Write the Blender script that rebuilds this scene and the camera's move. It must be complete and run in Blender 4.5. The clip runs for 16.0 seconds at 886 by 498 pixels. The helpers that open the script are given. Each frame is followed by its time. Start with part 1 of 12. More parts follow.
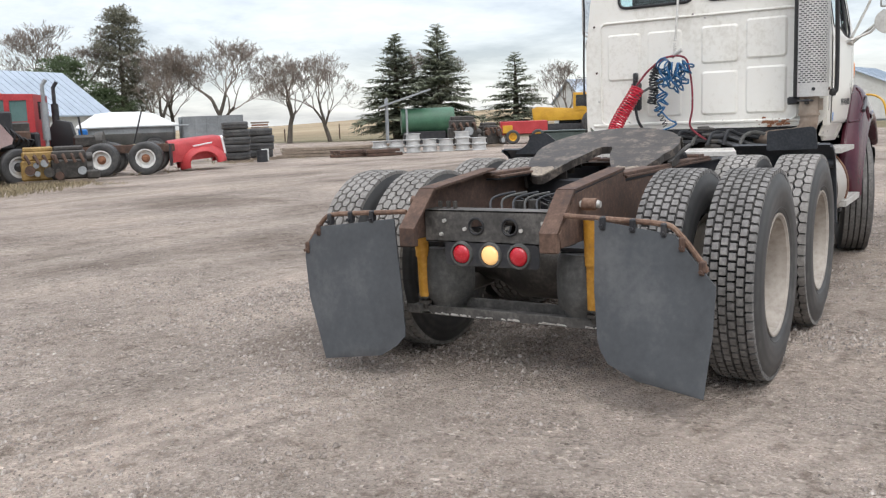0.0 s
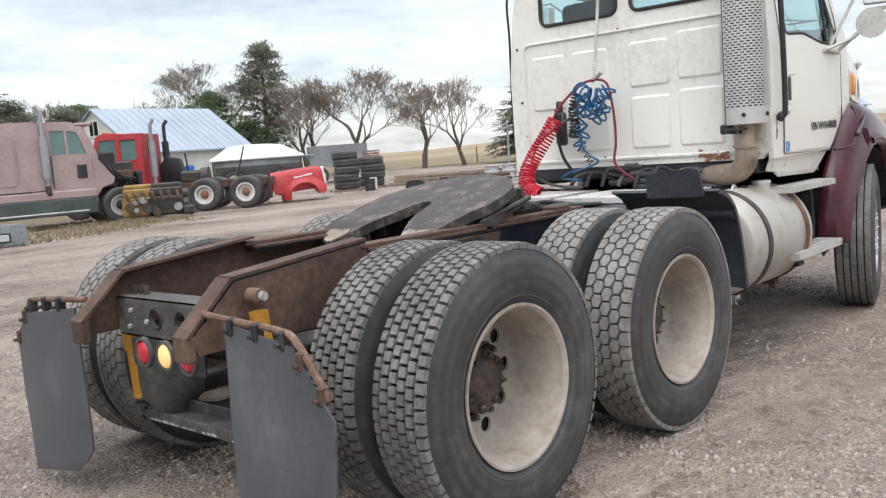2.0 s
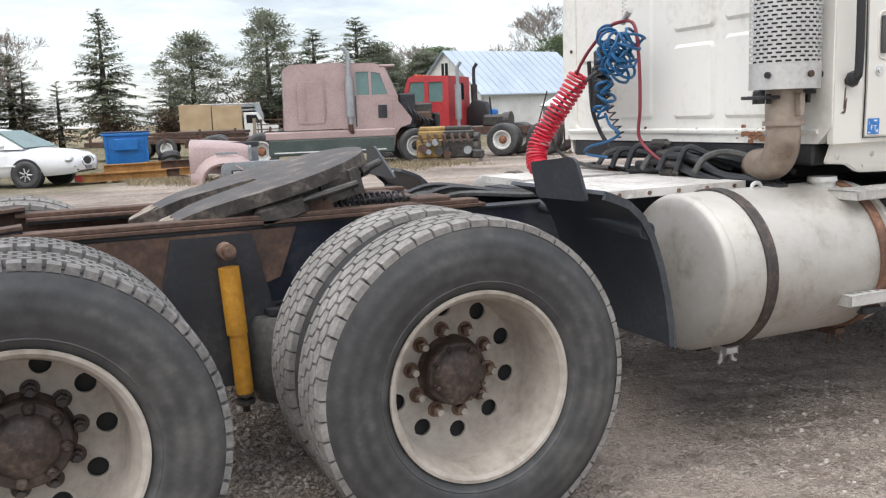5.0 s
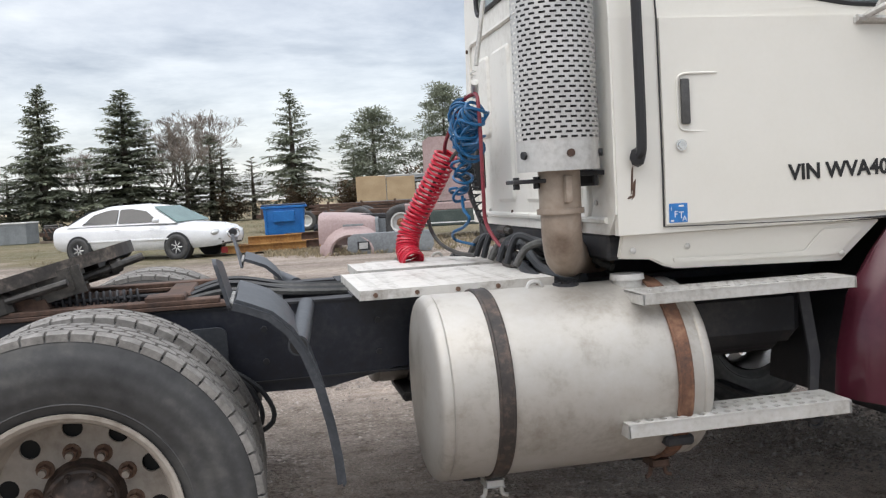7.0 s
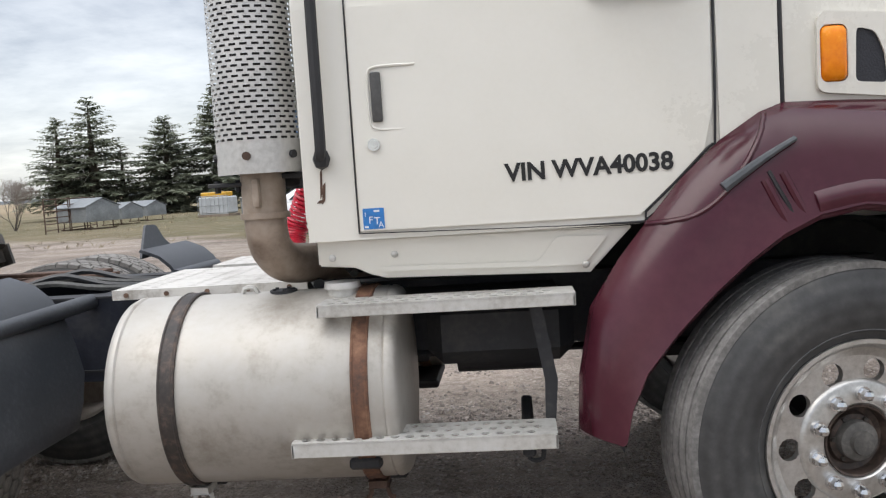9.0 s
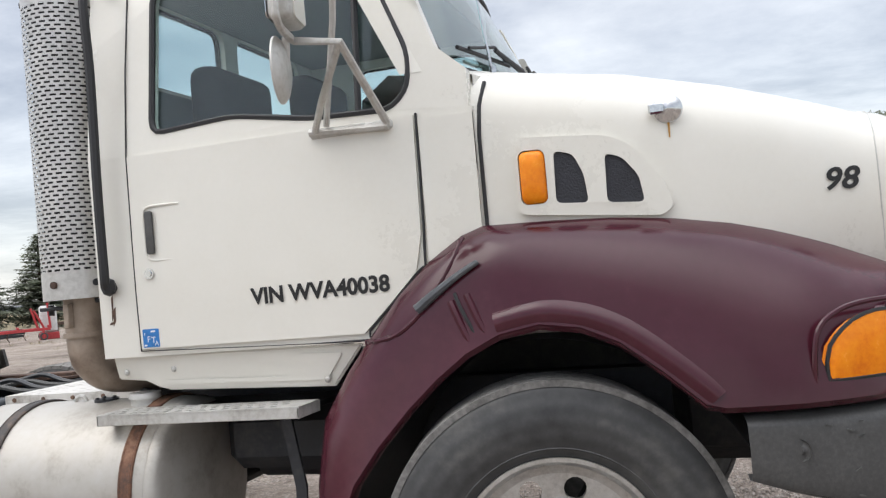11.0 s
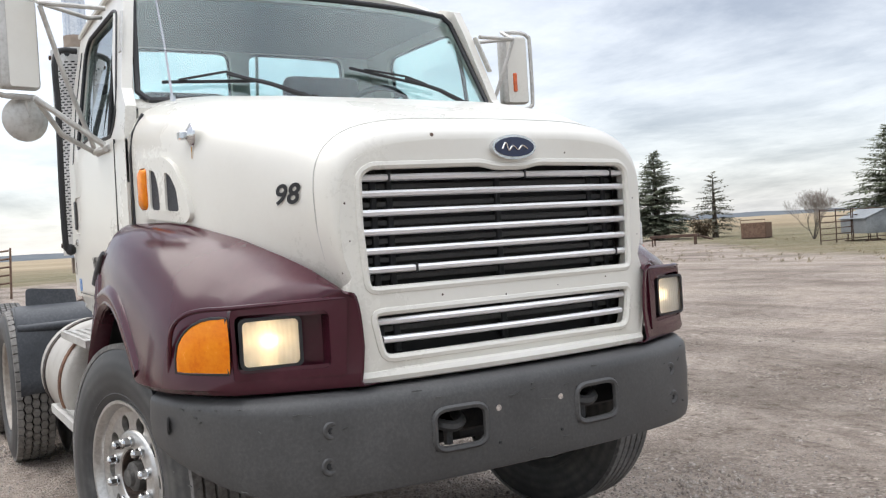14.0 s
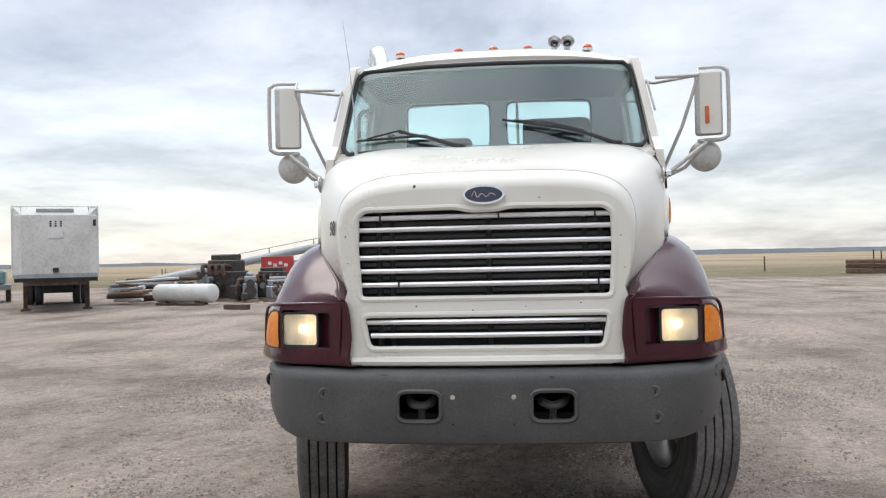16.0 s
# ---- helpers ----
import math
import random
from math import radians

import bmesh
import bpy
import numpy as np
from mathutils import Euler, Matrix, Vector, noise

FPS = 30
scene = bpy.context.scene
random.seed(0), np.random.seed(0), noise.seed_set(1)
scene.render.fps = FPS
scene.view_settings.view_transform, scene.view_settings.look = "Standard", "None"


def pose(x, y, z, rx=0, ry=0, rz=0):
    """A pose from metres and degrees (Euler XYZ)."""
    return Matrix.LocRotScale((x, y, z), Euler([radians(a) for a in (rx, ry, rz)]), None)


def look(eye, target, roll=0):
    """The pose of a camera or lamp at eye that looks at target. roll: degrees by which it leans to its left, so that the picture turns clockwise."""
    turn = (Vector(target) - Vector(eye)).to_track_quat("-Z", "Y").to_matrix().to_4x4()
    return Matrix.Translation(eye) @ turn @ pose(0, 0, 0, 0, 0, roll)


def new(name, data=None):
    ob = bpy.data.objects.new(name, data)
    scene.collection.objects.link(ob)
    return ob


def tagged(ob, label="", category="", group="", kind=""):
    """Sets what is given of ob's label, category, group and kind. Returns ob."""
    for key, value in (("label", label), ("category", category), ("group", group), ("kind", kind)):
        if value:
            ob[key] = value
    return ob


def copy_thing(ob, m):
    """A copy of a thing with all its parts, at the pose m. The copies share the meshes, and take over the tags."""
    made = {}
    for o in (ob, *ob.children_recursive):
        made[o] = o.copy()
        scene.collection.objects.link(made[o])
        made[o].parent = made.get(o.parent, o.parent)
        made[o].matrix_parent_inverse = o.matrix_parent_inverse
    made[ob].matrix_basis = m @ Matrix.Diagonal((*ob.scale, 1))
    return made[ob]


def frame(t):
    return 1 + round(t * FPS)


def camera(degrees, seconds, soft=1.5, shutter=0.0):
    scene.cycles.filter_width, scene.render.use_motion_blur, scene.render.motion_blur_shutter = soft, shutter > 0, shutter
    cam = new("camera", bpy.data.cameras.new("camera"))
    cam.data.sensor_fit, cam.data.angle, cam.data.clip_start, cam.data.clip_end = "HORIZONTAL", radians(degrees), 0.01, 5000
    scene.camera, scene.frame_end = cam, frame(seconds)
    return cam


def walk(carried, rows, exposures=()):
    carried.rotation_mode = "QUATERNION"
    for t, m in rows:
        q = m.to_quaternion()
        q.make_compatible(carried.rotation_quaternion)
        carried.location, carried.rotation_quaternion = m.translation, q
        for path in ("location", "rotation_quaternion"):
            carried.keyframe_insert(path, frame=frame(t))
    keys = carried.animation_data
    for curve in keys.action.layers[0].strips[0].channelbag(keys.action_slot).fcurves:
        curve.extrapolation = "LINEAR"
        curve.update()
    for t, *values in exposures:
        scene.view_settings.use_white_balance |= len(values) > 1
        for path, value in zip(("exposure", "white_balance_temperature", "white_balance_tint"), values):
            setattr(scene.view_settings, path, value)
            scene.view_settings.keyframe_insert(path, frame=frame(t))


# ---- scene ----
cam = camera(53, 16.0, soft=1.25)
PATH = [
    (0, (-4.526, -2.116, 1.344), (-2.845, -1.072, 1.057), -2.2),
    (0.5, (-3.915, -2.409, 1.354), (-2.248, -1.371, 0.973), -3.8),
    (1, (-3.325, -2.610, 1.348), (-1.690, -1.500, 1.041), -2.6),
    (1.5, (-2.887, -2.961, 1.374), (-1.367, -1.685, 1.130), -4.6),
    (2, (-2.482, -3.180, 1.404), (-1.011, -1.843, 1.180), -4.3),
    (2.5, (-1.917, -3.364, 1.386), (-0.567, -1.918, 1.095), 0.7),
    (3, (-1.382, -3.521, 1.382), (-0.226, -1.907, 1.141), -4.5),
    (3.5, (-0.910, -3.711, 1.372), (0.087, -2.013, 1.026), -1.7),
    (5.8, (0.751, -3.590, 1.360), (1.492, -1.749, 1.108), -2.6),
    (6, (0.939, -3.598, 1.355), (1.671, -1.751, 1.129), -2.1),
    (6.5, (1.418, -3.657, 1.371), (1.997, -1.747, 1.229), -4.4),
    (7, (1.880, -3.749, 1.373), (2.280, -1.794, 1.241), -3.2),
    (7.5, (2.332, -3.828, 1.379), (2.559, -1.845, 1.258), -3.2),
    (8, (2.796, -3.776, 1.363), (2.932, -1.785, 1.219), -5.1),
    (8.5, (3.246, -3.717, 1.371), (3.298, -1.722, 1.240), -5.6),
    (9, (3.677, -3.711, 1.371), (3.511, -1.724, 1.207), -3.7),
    (9.5, (4.013, -3.750, 1.364), (3.759, -1.770, 1.244), -4.1),
    (10, (4.327, -3.799, 1.370), (3.996, -1.828, 1.283), -5.3),
    (10.2, (4.451, -3.809, 1.375), (4.134, -1.835, 1.318), -5.5),
    (12.3, (6.669, -3.144, 1.405), (5.371, -1.633, 1.580), -4.2),
    (12.5, (6.868, -3.076, 1.405), (5.528, -1.599, 1.549), -4.6),
    (13, (7.355, -2.794, 1.404), (5.929, -1.392, 1.446), -4.1),
    (13.5, (7.857, -2.280, 1.404), (6.309, -1.015, 1.402), -4.0),
    (14, (8.293, -1.820, 1.402), (6.585, -0.780, 1.370), -3.5),
    (14.5, (8.675, -1.355, 1.409), (6.841, -0.558, 1.397), -3.4),
    (15, (9.039, -0.855, 1.399), (7.104, -0.349, 1.396), -1.0),
    (15.5, (9.347, -0.333, 1.405), (7.356, -0.147, 1.447), -1.1),
    (16, (9.677, 0.189, 1.409), (7.686, 0.002, 1.433), -1.2),
]
walk(cam, [(t, look(eye, target, roll)) for t, eye, target, roll in PATH],
     exposures=[(0.0, 0.05), (1.5, 0.10), (3.0, 0.14), (3.5, 0.24), (5.9, 0.18), (7.0, 0.0), (10.0, 0.0), (12.5, 0.12), (14.2, 0.10), (15.2, -0.05), (16.0, -0.08)])

# ---------------------------------------------------------------- world and light
SUN_EL, SUN_AZ = 50.0, 214.0
world = bpy.data.worlds.new("overcast_sky")
scene.world = world
world.use_nodes = True
wn, wl = world.node_tree.nodes, world.node_tree.links
wn.clear()


def wnode(kind, **sets):
    n = wn.new(kind)
    for k, v in sets.items():
        if k == "operation":
            n.operation = v
        elif k == "sky_type":
            n.sky_type = v
        elif k == "sun_disc":
            n.sun_disc = v
        else:
            n.inputs[k].default_value = v
    return n


w_out = wn.new("ShaderNodeOutputWorld")
w_bg = wnode("ShaderNodeBackground", Strength=1.0)
w_sky = wnode("ShaderNodeTexSky", sky_type="NISHITA", sun_disc=False)
w_sky.sun_elevation, w_sky.sun_rotation = radians(SUN_EL), radians(90 - SUN_AZ)
w_skyk = wnode("ShaderNodeVectorMath", operation="SCALE", Scale=0.05)
wl.new(w_sky.outputs[0], w_skyk.inputs[0])
w_co = wn.new("ShaderNodeTexCoord")
w_sep = wn.new("ShaderNodeSeparateXYZ")
wl.new(w_co.outputs["Generated"], w_sep.inputs[0])
w_zc = wnode("ShaderNodeMath", operation="MAXIMUM")
w_zc.inputs[1].default_value = 0.0
wl.new(w_sep.outputs["Z"], w_zc.inputs[0])
w_za = wnode("ShaderNodeMath", operation="ADD")
w_za.inputs[1].default_value = 0.16
wl.new(w_zc.outputs[0], w_za.inputs[0])
w_dx = wnode("ShaderNodeMath", operation="DIVIDE")
w_dy = wnode("ShaderNodeMath", operation="DIVIDE")
wl.new(w_sep.outputs["X"], w_dx.inputs[0])
wl.new(w_za.outputs[0], w_dx.inputs[1])
wl.new(w_sep.outputs["Y"], w_dy.inputs[0])
wl.new(w_za.outputs[0], w_dy.inputs[1])
w_cmb = wn.new("ShaderNodeCombineXYZ")
wl.new(w_dx.outputs[0], w_cmb.inputs[0])
wl.new(w_dy.outputs[0], w_cmb.inputs[1])
# broad grey cloud bellies and the fine break-up on them
w_n1 = wnode("ShaderNodeTexNoise", Scale=0.75, Detail=8.0, Roughness=0.60, Distortion=0.3)
wl.new(w_cmb.outputs[0], w_n1.inputs["Vector"])
w_r1 = wn.new("ShaderNodeValToRGB")
w_r1.color_ramp.elements[0].position, w_r1.color_ramp.elements[0].color = 0.37, (0.52, 0.535, 0.58, 1)
w_r1.color_ramp.elements[1].position, w_r1.color_ramp.elements[1].color = 0.62, (1.04, 1.04, 1.04, 1)
e = w_r1.color_ramp.elements.new(0.49)
e.color = (0.83, 0.84, 0.865, 1)
wl.new(w_n1.outputs[0], w_r1.inputs[0])
w_n2 = wnode("ShaderNodeTexNoise", Scale=2.1, Detail=6.0, Roughness=0.62)
wl.new(w_cmb.outputs[0], w_n2.inputs["Vector"])
w_r2 = wn.new("ShaderNodeValToRGB")
w_r2.color_ramp.elements[0].position, w_r2.color_ramp.elements[0].color = 0.35, (0.80, 0.81, 0.84, 1)
w_r2.color_ramp.elements[1].position, w_r2.color_ramp.elements[1].color = 0.66, (1.05, 1.05, 1.05, 1)
wl.new(w_n2.outputs[0], w_r2.inputs[0])
w_mul = wnode("ShaderNodeVectorMath", operation="MULTIPLY")
wl.new(w_r1.outputs[0], w_mul.inputs[0])
wl.new(w_r2.outputs[0], w_mul.inputs[1])
# an overcast vault is brighter overhead than low down
w_up = wn.new("ShaderNodeMapRange")
w_up.interpolation_type = "SMOOTHSTEP"
w_up.inputs["From Min"].default_value, w_up.inputs["From Max"].default_value = 0.42, 0.98
w_up.inputs["To Min"].default_value, w_up.inputs["To Max"].default_value = 0.79, 3.1
wl.new(w_sep.outputs["Z"], w_up.inputs["Value"])
w_cl = wnode("ShaderNodeVectorMath", operation="SCALE")
wl.new(w_mul.outputs[0], w_cl.inputs[0])
wl.new(w_up.outputs[0], w_cl.inputs["Scale"])
w_add = wnode("ShaderNodeVectorMath", operation="ADD")
wl.new(w_skyk.outputs[0], w_add.inputs[0])
wl.new(w_cl.outputs[0], w_add.inputs[1])
wl.new(w_add.outputs[0], w_bg.inputs["Color"])
wl.new(w_bg.outputs[0], w_out.inputs[0])

sun = new("sun", bpy.data.lights.new("sun", "SUN"))
sun.data.energy, sun.data.angle, sun.data.color = 0.95, radians(40), (1.0, 0.94, 0.86)
_e, _a = radians(SUN_EL), radians(SUN_AZ)
sun.matrix_world = look((20 * math.cos(_a), 20 * math.sin(_a), 20 * math.tan(_e)), (0, 0, 0))

# ---------------------------------------------------------------- materials
def mat(name, color, rough=0.6, metal=0.0, dark=None, light=None, big=1.5, fine=40.0, mix=0.5, bump=0.1, bump_scale=None,
        coat=0.0, spec=0.5, rough_var=0.12, dist=0.004):
    """A surface with broad stains (big), fine grain (fine), rough gloss and a little relief, all in metres."""
    m = bpy.data.materials.new(name)
    m.use_nodes = True
    nt = m.node_tree
    b = nt.nodes["Principled BSDF"]
    co = nt.nodes.new("ShaderNodeTexCoord")
    dark = dark or tuple(c * 0.7 for c in color)
    light = light or tuple(min(1, c * 1.2) for c in color)
    n1 = nt.nodes.new("ShaderNodeTexNoise")
    n1.inputs["Scale"].default_value, n1.inputs["Detail"].default_value, n1.inputs["Roughness"].default_value = big, 5, 0.6
    n2 = nt.nodes.new("ShaderNodeTexNoise")
    n2.inputs["Scale"].default_value, n2.inputs["Detail"].default_value, n2.inputs["Roughness"].default_value = fine, 4, 0.65
    nt.links.new(co.outputs["Object"], n1.inputs["Vector"])
    nt.links.new(co.outputs["Object"], n2.inputs["Vector"])
    mx = nt.nodes.new("ShaderNodeMath")
    mx.operation = "MULTIPLY_ADD"
    mx.inputs[1].default_value = mix
    sc = nt.nodes.new("ShaderNodeMath")
    sc.operation = "MULTIPLY"
    sc.inputs[1].default_value = 1 - mix
    nt.links.new(n2.outputs[0], sc.inputs[0])
    nt.links.new(n1.outputs[0], mx.inputs[0])
    nt.links.new(sc.outputs[0], mx.inputs[2])
    ramp = nt.nodes.new("ShaderNodeValToRGB")
    els = ramp.color_ramp.elements
    els[0].position, els[0].color = 0.34, (*dark, 1)
    els[1].position, els[1].color = 0.66, (*light, 1)
    mid = els.new(0.5)
    mid.color = (*color, 1)
    nt.links.new(mx.outputs[0], ramp.inputs[0])
    nt.links.new(ramp.outputs[0], b.inputs["Base Color"])
    rr = nt.nodes.new("ShaderNodeMapRange")
    rr.inputs["From Min"].default_value, rr.inputs["From Max"].default_value = 0.3, 0.7
    rr.inputs["To Min"].default_value, rr.inputs["To Max"].default_value = max(0.02, rough - rough_var), min(1, rough + rough_var)
    nt.links.new(mx.outputs[0], rr.inputs["Value"])
    nt.links.new(rr.outputs[0], b.inputs["Roughness"])
    b.inputs["Metallic"].default_value = metal
    b.inputs["Specular IOR Level"].default_value = spec
    b.inputs["Coat Weight"].default_value = coat
    b.inputs["Coat Roughness"].default_value = 0.12
    if bump:
        bp = nt.nodes.new("ShaderNodeBump")
        bp.inputs["Strength"].default_value, bp.inputs["Distance"].default_value = bump, dist
        src = n2
        if bump_scale:
            src = nt.nodes.new("ShaderNodeTexNoise")
            src.inputs["Scale"].default_value, src.inputs["Detail"].default_value = bump_scale, 5
            nt.links.new(co.outputs["Object"], src.inputs["Vector"])
        nt.links.new(src.outputs[0], bp.inputs["Height"])
        nt.links.new(bp.outputs[0], b.inputs["Normal"])
    return m


def glass(name, tint=(0.75, 0.85, 0.85), rough=0.0, ior=1.45):
    m = bpy.data.materials.new(name)
    m.use_nodes = True
    b = m.node_tree.nodes["Principled BSDF"]
    b.inputs["Base Color"].default_value = (*tint, 1)
    b.inputs["Roughness"].default_value = rough
    b.inputs["IOR"].default_value = ior
    b.inputs["Transmission Weight"].default_value = 1.0
    return m


def lit(name, color, strength):
    m = bpy.data.materials.new(name)
    m.use_nodes = True
    b = m.node_tree.nodes["Principled BSDF"]
    b.inputs["Base Color"].default_value = (*color, 1)
    b.inputs["Emission Color"].default_value = (*color, 1)
    b.inputs["Emission Strength"].default_value = strength
    b.inputs["Roughness"].default_value = 0.25
    return m


CREAM = mat("cream_paint", (0.75, 0.73, 0.665), 0.30, dark=(0.71, 0.685, 0.615), light=(0.78, 0.76, 0.70), big=1.2, fine=60, mix=0.85, bump=0.02, coat=0.3, rough_var=0.06)
# grimy cream, base raised over CREAM: the back wall's brighter light put in
CREAM_BACK = mat("grimy_skylit_cream_paint", (0.79, 0.775, 0.72), 0.40, dark=(0.64, 0.615, 0.55), light=(0.80, 0.79, 0.74), big=2.2, fine=25, mix=0.55, bump=0.03)
MAROON = mat("maroon_gelcoat", (0.057, 0.011, 0.020), 0.18, dark=(0.048, 0.009, 0.015), light=(0.080, 0.019, 0.029), big=1.6, fine=35, mix=0.8, bump=0.015, coat=0.0, spec=0.42, rough_var=0.08)
DARKPLAS = mat("dark_grey_plastic", (0.070, 0.069, 0.068), 0.48, dark=(0.052, 0.051, 0.051), light=(0.10, 0.098, 0.096), big=3, fine=90, mix=0.5, bump=0.12)
FLAPRUB = mat("mudflap_rubber", (0.075, 0.082, 0.09), 0.48, dark=(0.055, 0.06, 0.066), light=(0.12, 0.125, 0.13), big=2.5, fine=30, mix=0.7, bump=0.08)
TYRE = mat("tyre_rubber", (0.050, 0.050, 0.050), 0.55, dark=(0.026, 0.026, 0.027), light=(0.095, 0.092, 0.086), big=3.0, fine=16, mix=0.5, bump=0.12)
_nt = TYRE.node_tree
_wave = _nt.nodes.new("ShaderNodeTexWave")
_wave.wave_type, _wave.rings_direction = "RINGS", "Y"
_wave.inputs["Scale"].default_value, _wave.inputs["Distortion"].default_value, _wave.inputs["Detail"].default_value = 7.0, 1.2, 4.0
_tc = _nt.nodes.new("ShaderNodeTexCoord")
_mr = _nt.nodes.new("ShaderNodeMapRange")
_mr.inputs["To Min"].default_value, _mr.inputs["To Max"].default_value = 0.86, 1.17
_hsv = _nt.nodes.new("ShaderNodeHueSaturation")
_b = _nt.nodes["Principled BSDF"]
_src = _b.inputs["Base Color"].links[0].from_socket
_nt.links.new(_tc.outputs["Object"], _wave.inputs["Vector"])
_nt.links.new(_wave.outputs["Fac"], _mr.inputs["Value"])
_nt.links.new(_mr.outputs[0], _hsv.inputs["Value"])
_nt.links.new(_src, _hsv.inputs["Color"])
_nt.links.new(_hsv.outputs[0], _b.inputs["Base Color"])
GROOVE = mat("groove_shade_rubber", (0.016, 0.016, 0.017), 0.85, dark=(0.009, 0.009, 0.009), light=(0.032, 0.031, 0.03), big=8, fine=40, bump=0.1)
TREAD = mat("dusty_tread", (0.150, 0.144, 0.137), 0.9, dark=(0.075, 0.072, 0.068), light=(0.25, 0.24, 0.23), big=5, fine=50, mix=0.5, bump=0.25)
RIMPAINT = mat("dusty_rim_paint", (0.37, 0.33, 0.285), 0.5, dark=(0.24, 0.205, 0.17), light=(0.46, 0.42, 0.372), big=4, fine=30, mix=0.6, bump=0.06)
ALLOY = mat("worn_alloy", (0.56, 0.55, 0.53), 0.38, metal=0.85, dark=(0.42, 0.41, 0.39), light=(0.66, 0.65, 0.63), big=5, fine=60, bump=0.05)
CHROME = mat("chrome", (0.68, 0.69, 0.70), 0.16, metal=1.0, dark=(0.55, 0.55, 0.56), light=(0.75, 0.75, 0.76), big=4, fine=60, bump=0.03, rough_var=0.08)
TANKALU = mat("fuel_tank_aluminium", (0.45, 0.425, 0.385), 0.50, metal=0.38, dark=(0.31, 0.282, 0.240), light=(0.50, 0.485, 0.455), big=4.5, fine=34, mix=0.72, bump=0.06, rough_var=0.16)
STEPALU = mat("step_aluminium", (0.55, 0.54, 0.51), 0.5, metal=0.4, dark=(0.40, 0.38, 0.35), light=(0.63, 0.62, 0.60), big=6, fine=50, bump=0.08)
RUST = mat("brown_rust", (0.085, 0.050, 0.036), 0.85, dark=(0.040, 0.026, 0.021), light=(0.16, 0.10, 0.072), big=6, fine=40, mix=0.55, bump=0.35)
RUSTLIGHT = mat("flaked_rust", (0.16, 0.095, 0.065), 0.85, dark=(0.075, 0.045, 0.034), light=(0.27, 0.19, 0.14), big=8, fine=60, mix=0.5, bump=0.4)
ORANGERUST = mat("orange_rust", (0.24, 0.105, 0.055), 0.85, dark=(0.12, 0.055, 0.034), light=(0.33, 0.17, 0.10), big=6, fine=50, bump=0.3)
BLACKSTEEL = mat("black_chassis_paint", (0.022, 0.023, 0.027), 0.6, dark=(0.012, 0.012, 0.014), light=(0.055, 0.052, 0.05), big=5, fine=35, mix=0.6, bump=0.15)
GREASE = mat("greasy_cast_iron", (0.040, 0.036, 0.032), 0.5, dark=(0.018, 0.016, 0.015), light=(0.10, 0.09, 0.078), big=9, fine=45, mix=0.55, bump=0.4)
FIFTH = mat("worn_fifth_wheel_steel", (0.048, 0.041, 0.036), 0.6, metal=0.0, dark=(0.014, 0.012, 0.011), light=(0.20, 0.165, 0.135), big=9, fine=40, mix=0.6, bump=0.3)
YELLOW = mat("yellow_shock_paint", (0.47, 0.225, 0.022), 0.5, dark=(0.33, 0.16, 0.03), light=(0.60, 0.33, 0.06), big=8, fine=40, bump=0.08)
BLACKRUB = mat("black_rubber", (0.02, 0.02, 0.022), 0.55, big=6, fine=60, bump=0.08)
AIRBAG = mat("air_spring_rubber", (0.075, 0.075, 0.072), 0.7, dark=(0.04, 0.04, 0.039), light=(0.13, 0.13, 0.122), big=6, fine=40, bump=0.1)
MUFFSTEEL = mat("bead_shield_steel", (0.60, 0.59, 0.57), 0.4, metal=0.6, dark=(0.47, 0.46, 0.44), light=(0.68, 0.67, 0.65), big=4, fine=50, bump=0.05)
PIPESTEEL = mat("heat_stained_pipe", (0.33, 0.262, 0.208), 0.5, metal=0.3, dark=(0.17, 0.122, 0.092), light=(0.46, 0.385, 0.315), big=3.2, fine=30, mix=0.75, bump=0.05)
# near-black: muffler body, and the shade inside hollows and openings
SLOTDARK = mat("muffler_and_hollow_shade", (0.02, 0.02, 0.02), 0.8, bump=0)
REDHOSE = mat("red_air_hose", (0.50, 0.012, 0.035), 0.35, big=10, fine=80, bump=0.02)
BLUEHOSE = mat("blue_air_hose", (0.008, 0.095, 0.23), 0.35, big=10, fine=80, bump=0.02)
BLACKHOSE = mat("black_hose", (0.025, 0.027, 0.03), 0.45, big=10, fine=80, bump=0.02)
REDBRAID = mat("faded_red_line", (0.20, 0.022, 0.035), 0.5, big=10, fine=80, bump=0.05)
AMBER = mat("amber_lens", (0.86, 0.24, 0.005), 0.2, dark=(0.76, 0.17, 0.004), light=(0.92, 0.31, 0.01), big=12, fine=60, bump=0.15, coat=0.0, spec=0.35)
REDLENS = mat("red_lens", (0.50, 0.012, 0.025), 0.2, dark=(0.36, 0.008, 0.016), light=(0.62, 0.03, 0.05), big=20, fine=120, bump=0.25, coat=0.5)
MARKERRED = mat("orange_marker_lens", (0.62, 0.11, 0.02), 0.25, big=12, fine=60, bump=0.05, coat=0.5)
TAILON = lit("lit_reverse_lens", (1.0, 0.60, 0.24), 0.40)
HEADON = lit("lit_headlamp_bulb", (1.0, 0.76, 0.46), 2.6)
DUSTSTEEL = mat("dusty_grey_steel", (0.075, 0.071, 0.066), 0.7, dark=(0.03, 0.028, 0.026), light=(0.16, 0.15, 0.138), big=7, fine=40, mix=0.55, bump=0.25)
GUARDPLAS = mat("navy_black_plastic", (0.040, 0.045, 0.053), 0.45, dark=(0.025, 0.028, 0.034), light=(0.075, 0.08, 0.09), big=3, fine=60, mix=0.5, bump=0.1)
TANKRUST = mat("brown_strap_rust", (0.155, 0.075, 0.045), 0.8, dark=(0.06, 0.034, 0.026), light=(0.26, 0.145, 0.09), big=9, fine=50, bump=0.3)
